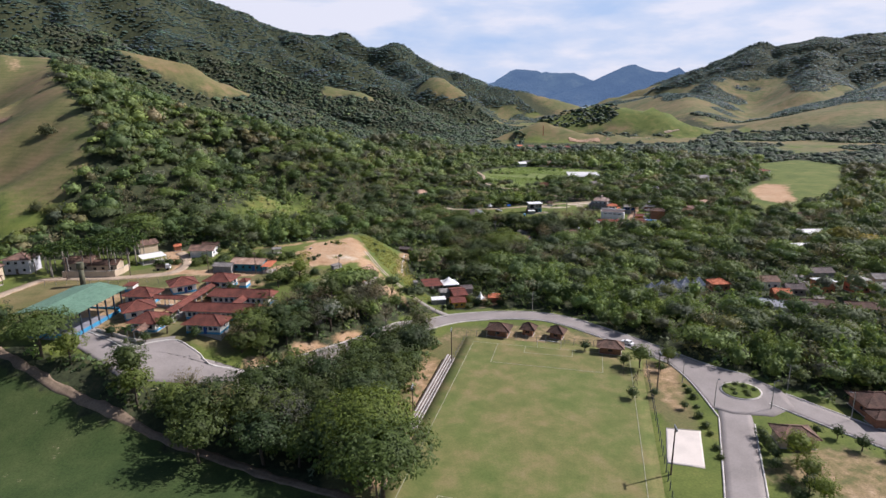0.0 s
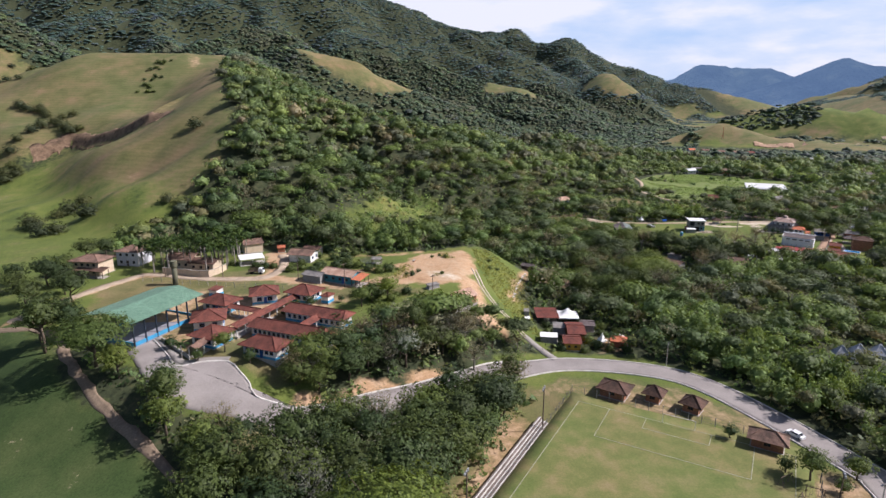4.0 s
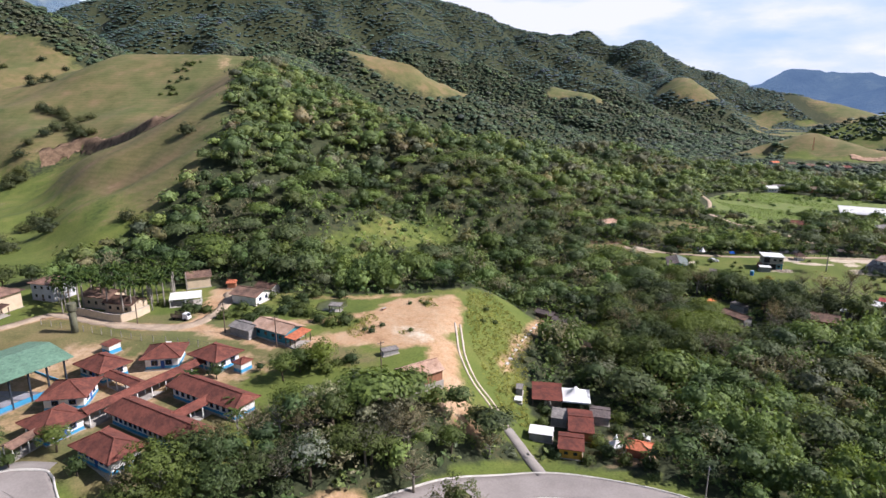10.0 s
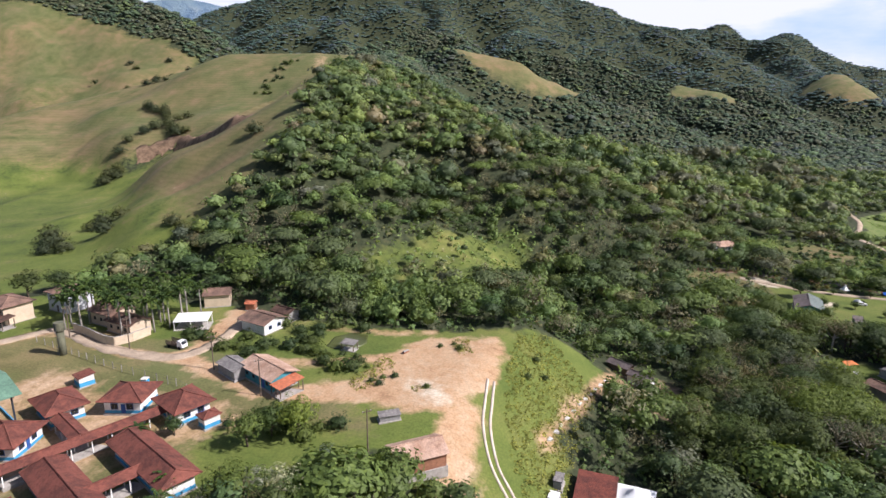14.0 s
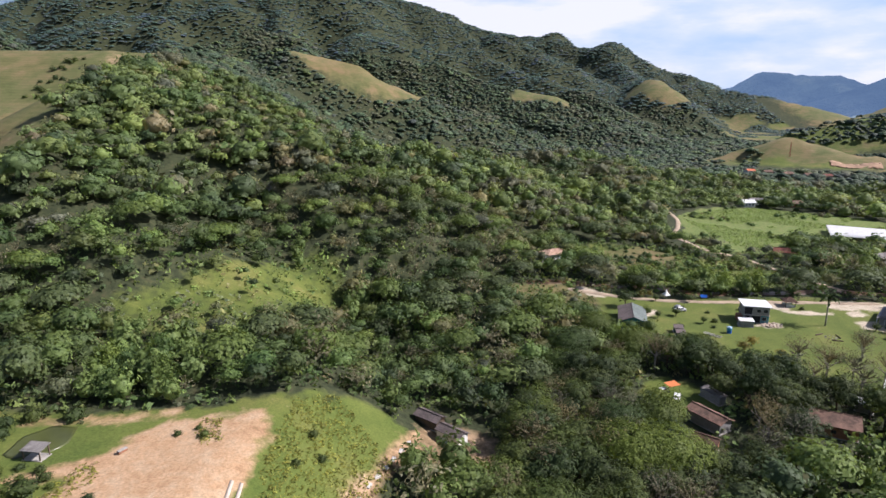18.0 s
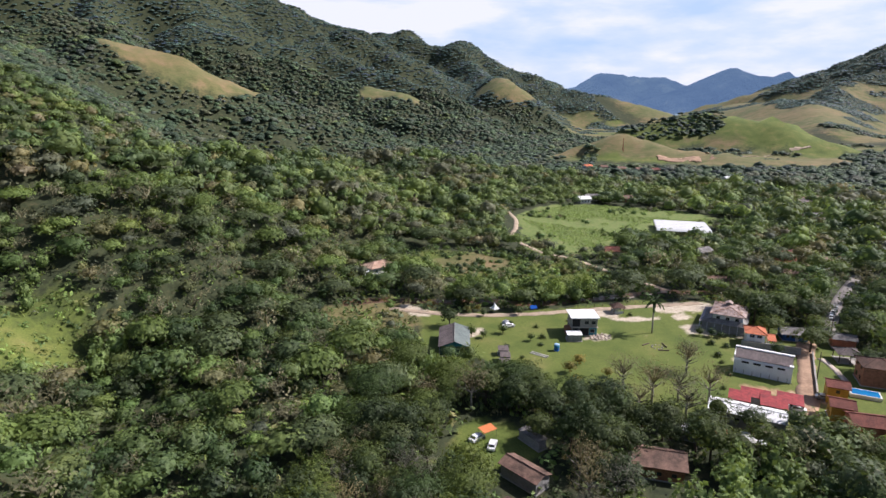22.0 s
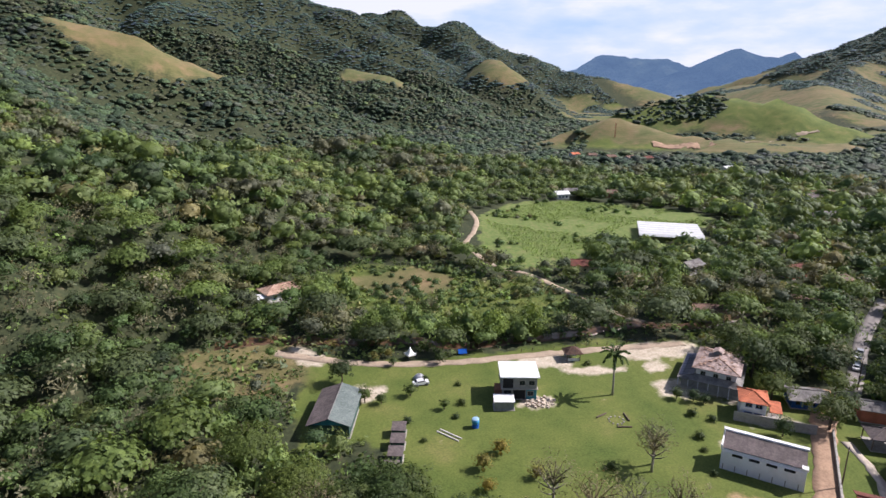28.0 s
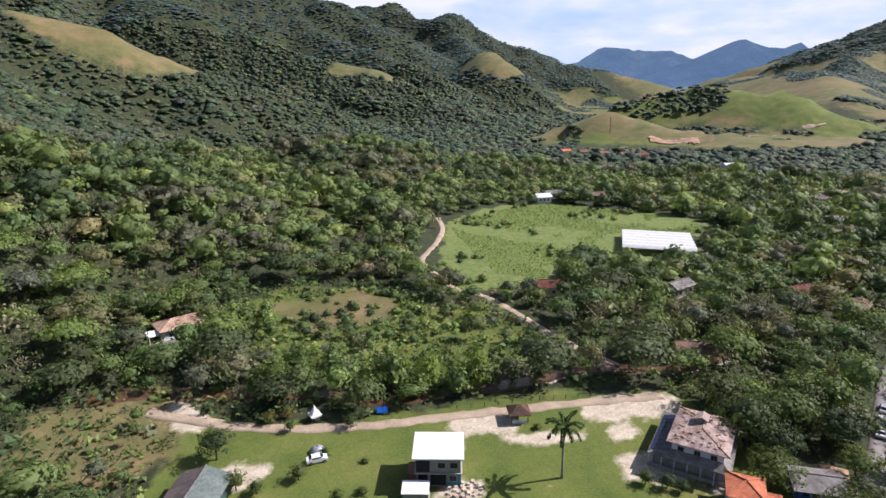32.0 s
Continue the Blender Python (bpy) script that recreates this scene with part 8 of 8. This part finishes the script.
for kind, where, group, spots in (
        ("broad", "on the bank below the school", "trees below the school", [(-33.5, 113.8), (-28, 113.2), (-26.5, 118.3), (-21, 117.5), (-16, 121.5), (-31, 117.6)]),
        ("small", "by the pitch", "small trees by the pitch", [(68.6, 52.5), (71, 79), (78, 71.5), (67, 92.5), (60, 62), (66, 60.5)]),
        ("light", "beside the roundabout road", "trees beside the road", [(74.5, 76), (84, 75), (74, 25.5), (70, 20), (66, 14)]),
        ("small", "in the garden of the roadside house", "garden trees", [(75, 35.5), (73.4, 33), (72, 30.5), (70.5, 28), (67.5, 25.4), (88.3, 31.5), (91, 28.3), (91.2, 22.8), (93, 18), (67, 17.5), (65.1, 20.2), (63, 16)]),
        ("shrub", "on the traffic island", "island shrubs", [(88, 55), (90, 52.5), (92, 55), (89, 51), (91, 57), (86.5, 53), (93, 52.5), (87.5, 57)]),
        ("shrub", "along the kerb", "kerb shrubs", [(65.5, 41), (67, 44), (69, 48), (72, 52), (75, 56), (76.5, 59), (78, 62), (62, 36), (60, 33)]),
        ("small", "on the school grounds", "school trees", [(-33.5, 152.5), (-24.5, 156), (-41, 147.6), (-57.5, 119.5), (-45, 118.5), (-33.5, 113.5), (-66.5, 127.5), (-26, 140)]),
        ("light", "at the school forecourt", "forecourt trees", [(-52.5, 124.6), (-18, 152), (-15, 155.5), (-10, 156)]),
        ("shrub", "on the bare terrace", "terrace shrubs", [(-3, 178), (-1, 180), (1.5, 181), (8, 199), (11, 201), (13, 198.5), (-1, 177), (9.5, 178), (30, 196), (34, 200), (31.5, 205), (-8, 186), (-6, 184), (-10, 188), (-12, 186), (-14, 189), (-17, 188), (-20, 187)]),
        ("broad2", "below the upper houses", "trees by the upper houses", [(-121, 178), (-116, 176), (-122, 188)]),
        ("silver", "below the school", "silver trees", [(-6.1, 124.8), (-4.7, 139.6), (7.7, 140.5), (-5.6, 128.6), (2.9, 137.7), (-9, 139)]),
        ("dry", "below the school", "bare trees below the school", [(-7.5, 133.5), (10.4, 135.7), (12.9, 128.3), (-17.5, 121.8), (3.4, 131.1)]),
        ("small", "on the lawn", "trees on the lawn", [(136.5, 296.9), (143.8, 298.6), (142.4, 314.7), (135.9, 325.0), (154.6, 312.5), (133.0, 298.6), (167.7, 319.9), (152.3, 320.4), (140.1, 321.5), (150.2, 290.8), (207, 279), (209, 277.5), (204, 281), (216, 262)]),
        ("gold", "on the lawn", "yellowish trees on the lawn", [(152, 268), (161, 263), (157, 272), (138, 319), (142, 320), (151, 262)]),
        ("shrub", "on the lawn", "lawn shrubs", [(156.2, 300.5), (154.7, 291.9), (151.8, 286.8), (141.0, 287.8), (148.9, 305.3), (170, 303), (192, 302), (203, 274), (206, 271), (199, 266), (197, 262), (194, 255), (187, 249), (208, 262), (176, 262), (143, 280)]),
        ("dry", "on the lawn", "bare trees on the lawn", [(184.5, 261), (183, 259), (167.4, 238), (160, 254), (155, 249)]),
        ("dome", "beside the barn", "trees beside the barn", [(108, 279), (97, 264)]),
        ("broad2", "at the corner of the barn", "tree at the barn", [(128.5, 309)]),
        ("pond_bush", "round the fish pond", "bushes round the pond", [(-40.0, 187.3), (-41.0, 193), (-34.5, 188.5), (-32.9, 191.2), (-28.2, 189.9), (-23.6, 188.6), (-32.2, 209.9), (-29.7, 199.7), (-16.6, 183.8), (-12.6, 181.5), (-9.2, 182.5), (-24, 194), (-35.8, 203), (-26, 203), (-24, 199), (-27, 195), (-20, 188.5), (-22, 205), (-14, 205), (-36, 184.5), (-44, 186)]),
        ("pond_bush", "by the white-roofed shelter", "bushes by the shelter", [(-57, 192), (-53.5, 191), (-55, 189.5), (-50.5, 190.5), (-66, 196)]),
        ("pond_bush", "round the cottages", "bushes round the cottages", [(44, 163.5), (42.5, 158), (55.5, 163.5), (60, 166), (62, 160), (60, 155), (64, 152), (66, 158), (54, 149.5), (50, 142.6), (58, 142.6), (43.5, 145), (55, 145.5), (66.5, 147), (63, 141.5)]),
        ("bamboo", "beside the river", "riverside bamboo", [(163, 327), (168, 325.5), (174, 324), (181, 322), (185, 321), (149, 341), (145, 338), (139, 332)]),
        ("bamboo", "beside the road bend", "roadside bamboo", [(84, 158), (88, 146), (91, 138), (94, 129), (93, 120), (96, 110), (97, 133), (102, 119), (108, 112), (106, 104), (100, 102), (96, 150), (104, 140), (92, 165), (108, 62), (114, 61), (118, 60), (121, 54), (123, 49), (125, 44), (112, 66), (-12, 213), (-10, 220), (-7, 228), (-2, 217), (-16, 222)]),
        ("tall", "along the foot of the lawn", "trees below the lawn", [(129.8, 250.8), (148.7, 238.8), (160.3, 224.9), (134.7, 233.1), (173.3, 222.0), (189.5, 217.5), (161, 236), (171, 232)]),
        ("broad2", "along the foot of the lawn", "trees below the lawn", [(136.8, 247.8), (152.5, 233.8), (145.2, 227.1), (165.9, 219.7), (129.9, 237.8), (190.7, 212.6), (142.5, 242.5), (156.2, 228.4), (138.5, 228.5), (173.0, 216.1), (181.0, 217.4), (166, 229), (177, 228), (157, 232)]),
        ("dry", "along the foot of the lawn", "bare trees below the lawn", [(178, 243.5), (171, 246), (164, 247)]),
        ("broad", "beside the village street", "trees by the street", [(228, 285), (231, 281), (224, 274), (227.5, 261.5), (234, 264.5), (240, 287), (247, 290), (240.6, 272), (236, 292), (232, 298), (245, 280), (252, 294), (250, 281), (246, 262), (252, 268), (232, 246)]),
        ("pond_bush", "beside the school yard", "bushes beside the school yard", [(-19.8, 160.8), (-17.3, 163), (-11.6, 162.0), (-7.2, 159.5), (-13.5, 159.5), (-15.2, 156.7), (-9, 156), (-4, 161)]),
        ("golden_crown", "in the village", "golden trees", [(258.9, 151.5), (266.7, 136.9), (262, 144)]),
        ("bush", "along the gully of the pasture", "bushes of the gully", [(-250, 386), (-254, 395), (-254, 403), (-258, 412), (-253, 432), (-250, 440), (-252, 390), (-247, 394), (-249, 400), (-256, 399), (-243, 457), (-237, 460), (-246, 448), (-258, 422), (-228, 432), (-233, 436), (-222, 434), (-239, 442), (-262, 470), (-269, 478), (-266, 474), (-258, 465)]),
        ("pond_bush", "on the scarred pasture hill", "scrub of the pasture hill", [(-197 + 7.5 * math.sin(k * 2.71) * math.cos(k * 0.9), 524 + 26 * math.sin(k * 1.13)) for k in range(24)]),
        ("bush", "on the west pasture", "bushes of the pasture", [(-338, 550), (-331, 553), (-320, 552), (-168, 262), (-172, 266), (-166, 289), (-160, 292), (-170, 286), (-102, 256), (-108, 258), (-96, 250), (-151, 270), (-146, 266), (-155, 254), (-160, 250), (-114, 334), (-273, 475), (-285, 481), (-279, 478), (-455, 725), (-462, 732), (-448, 740), (-500, 745), (-480, 700), (-440, 765), (-420, 770), (-520, 760), (-400, 740), (-380, 720), (-430, 690), (-540, 720), (-470, 770)]),
        ("broad2", "beside the pasture and the upper lane", "trees beside the upper lane", [(-128, 172), (-132, 180), (-124, 196), (-121, 206), (-118, 214), (-112, 170), (-106, 162), (-118, 160), (-110, 152), (-103, 150), (-98, 143), (-95, 137)])):
    for px, py in spots:
        plant(kind, px, py, float(RT.uniform(0.75, 1.25)), group, where)


def palm(x, y, tall, label, group):
    p = thing("palm_tree", label, "palm", x, y, float(RT.uniform(0, 360)), group=group)
    k = tall / 9.0
    if "trunk" not in PALM:
        PALM["trunk"] = Shape().tube([(0, 0, -0.6), (0.05, 0, 2), (0.0, 0.05, 5), (0, 0, 8.4)], [0.26, 0.22, 0.19, 0.15], 9).mesh("trunk", PALM_TRUNK, True)
        PALM["shaft"] = Shape().tube([(0, 0, 8.4), (0, 0, 9.3)], [0.16, 0.09], 8).mesh("crownshaft", plain("green_crownshaft", (0.10, 0.16, 0.04)), True)
        for j in range(3):
            c, o = [], []
            for s in np.linspace(0.08, 1, 26):
                rr, zz = 3.1 * s, 0.9 * math.sin(2.4 * s) - 0.75 * s * s
                for side in (-1, 1):
                    c.append((rr, side * 0.30 * (1 - 0.5 * s), zz - 0.08))
                    o.append((0.1, side * 0.5, 0.7))
            co, q = leaves_at(np.array(c), np.array(o), 0.30, RT, 0.5, 0.12)
            PALM["frond%d" % j] = leaf_mesh("frond", co, q, (0.050, 0.085, 0.022))
    p.matrix_basis = p.matrix_basis @ Matrix.Diagonal((max(k, 0.75), max(k, 0.75), k, 1))
    part("trunk", PALM["trunk"], PALM_TRUNK, p)
    part("crownshaft", PALM["shaft"], PALM_TRUNK, p)
    for j in range(13):
        part("frond", PALM["frond%d" % (j % 3)], LEAF, p, at=Matrix.Translation((0, 0, 9.15)) @ Matrix.Rotation(j * 2.4, 4, "Z") @ Matrix.Rotation(radians(-38 + 78 * (j / 12)), 4, "Y"))


PALM = {}
palm(190.4, 286.5, 10.3, "tall royal palm alone on the lawn", "")
for px, py in ((-91, 188), (-88, 193), (-85, 197), (-80, 199), (-77, 196), (-73, 187), (-70, 193), (-67, 191.5), (-68, 197), (-72, 200), (-78, 203), (-84, 203), (-89, 200), (-94, 196), (-64, 199), (-66, 204), (-75, 206), (-96, 203), (-63, 206), (-86, 188)):
    palm(px, py, float(RT.uniform(7.5, 10.5)), "royal palm in the grove by the houses", "palms by the houses")
for px, py in ((63, 141), (58, 143.5), (-62, 121.5), (-38, 148.5), (-22, 133), (110, 20), (112, 14), (-24, 138)):
    palm(px, py, float(RT.uniform(3.2, 4.6)), "short young palm with arching fronds", "young palms")
for px, py in ((-92, 191), (-87, 196), (-82, 193), (-79, 190), (-76, 199), (-70, 198), (-74, 203), (-81, 206), (-87, 207), (-92, 199), (-69, 208), (-98, 197), (-65, 195), (-71, 188)):
    palm(px, py, float(RT.uniform(7.0, 9.5)), "royal palm in the grove by the houses", "palms by the houses")


def banana(x, y, scale):
    """A banana plant: a soft green stem and broad arching leaves."""
    b = new("banana_plant")
    b.matrix_basis = pose(x, y, height(x, y) - 0.05, 0, 0, float(RT.uniform(0, 360))) @ Matrix.Diagonal((scale, scale, scale, 1))
    tagged(b, "banana plant with broad arching leaves at the wood's edge", "banana plant", "banana plants")
    if "stem" not in BANANA:
        BANANA["stem"] = Shape().tube([(0, 0, -0.3), (0.04, 0, 1.0), (0, 0.03, 2.2)], [0.17, 0.13, 0.08], 8).mesh("stem", plain("banana_stem_green", (0.13, 0.17, 0.06)), True)
        co, q = [], []
        for k in range(9):
            u = k / 8
            r, z, w = 2.3 * u, 1.25 * math.sin(2.3 * u) - 0.55 * u * u, 0.36 * math.sin(math.pi * (0.08 + 0.86 * u)) + 0.03
            co += [(r, -w, z - 0.12), (r, 0, z), (r, w, z - 0.12)]
        for k in range(8):
            q += [(3 * k, 3 * k + 3, 3 * k + 4, 3 * k + 1), (3 * k + 1, 3 * k + 4, 3 * k + 5, 3 * k + 2)]
        BANANA["leaf"] = leaf_mesh("leaf", np.array(co), np.array(q), (0.075, 0.115, 0.034))
    part("stem", BANANA["stem"], LEAF, b)
    for k in range(8):
        part("leaf", BANANA["leaf"], LEAF, b, at=Matrix.Translation((0, 0, 2.1)) @ Matrix.Rotation(k * 2.4, 4, "Z") @ Matrix.Rotation(radians(-30 + 7 * k), 4, "Y"))


BANANA = {}
for px, py in ((-63.1, 234.4), (-58.8, 232.3), (-54.6, 230.2), (-50.8, 227.7), (-48.0, 226.9), (-45.3, 226.1), (-43.7, 226.9), (-41.0, 226.1), (-38.2, 225.3), (-57.6, 233.6), (-52.6, 231.7), (-48.2, 229.6), (-44.3, 229.3), (-35.5, 224.3), (-57.2, 228.3)):
    banana(px, py, float(RT.uniform(0.85, 1.35)))
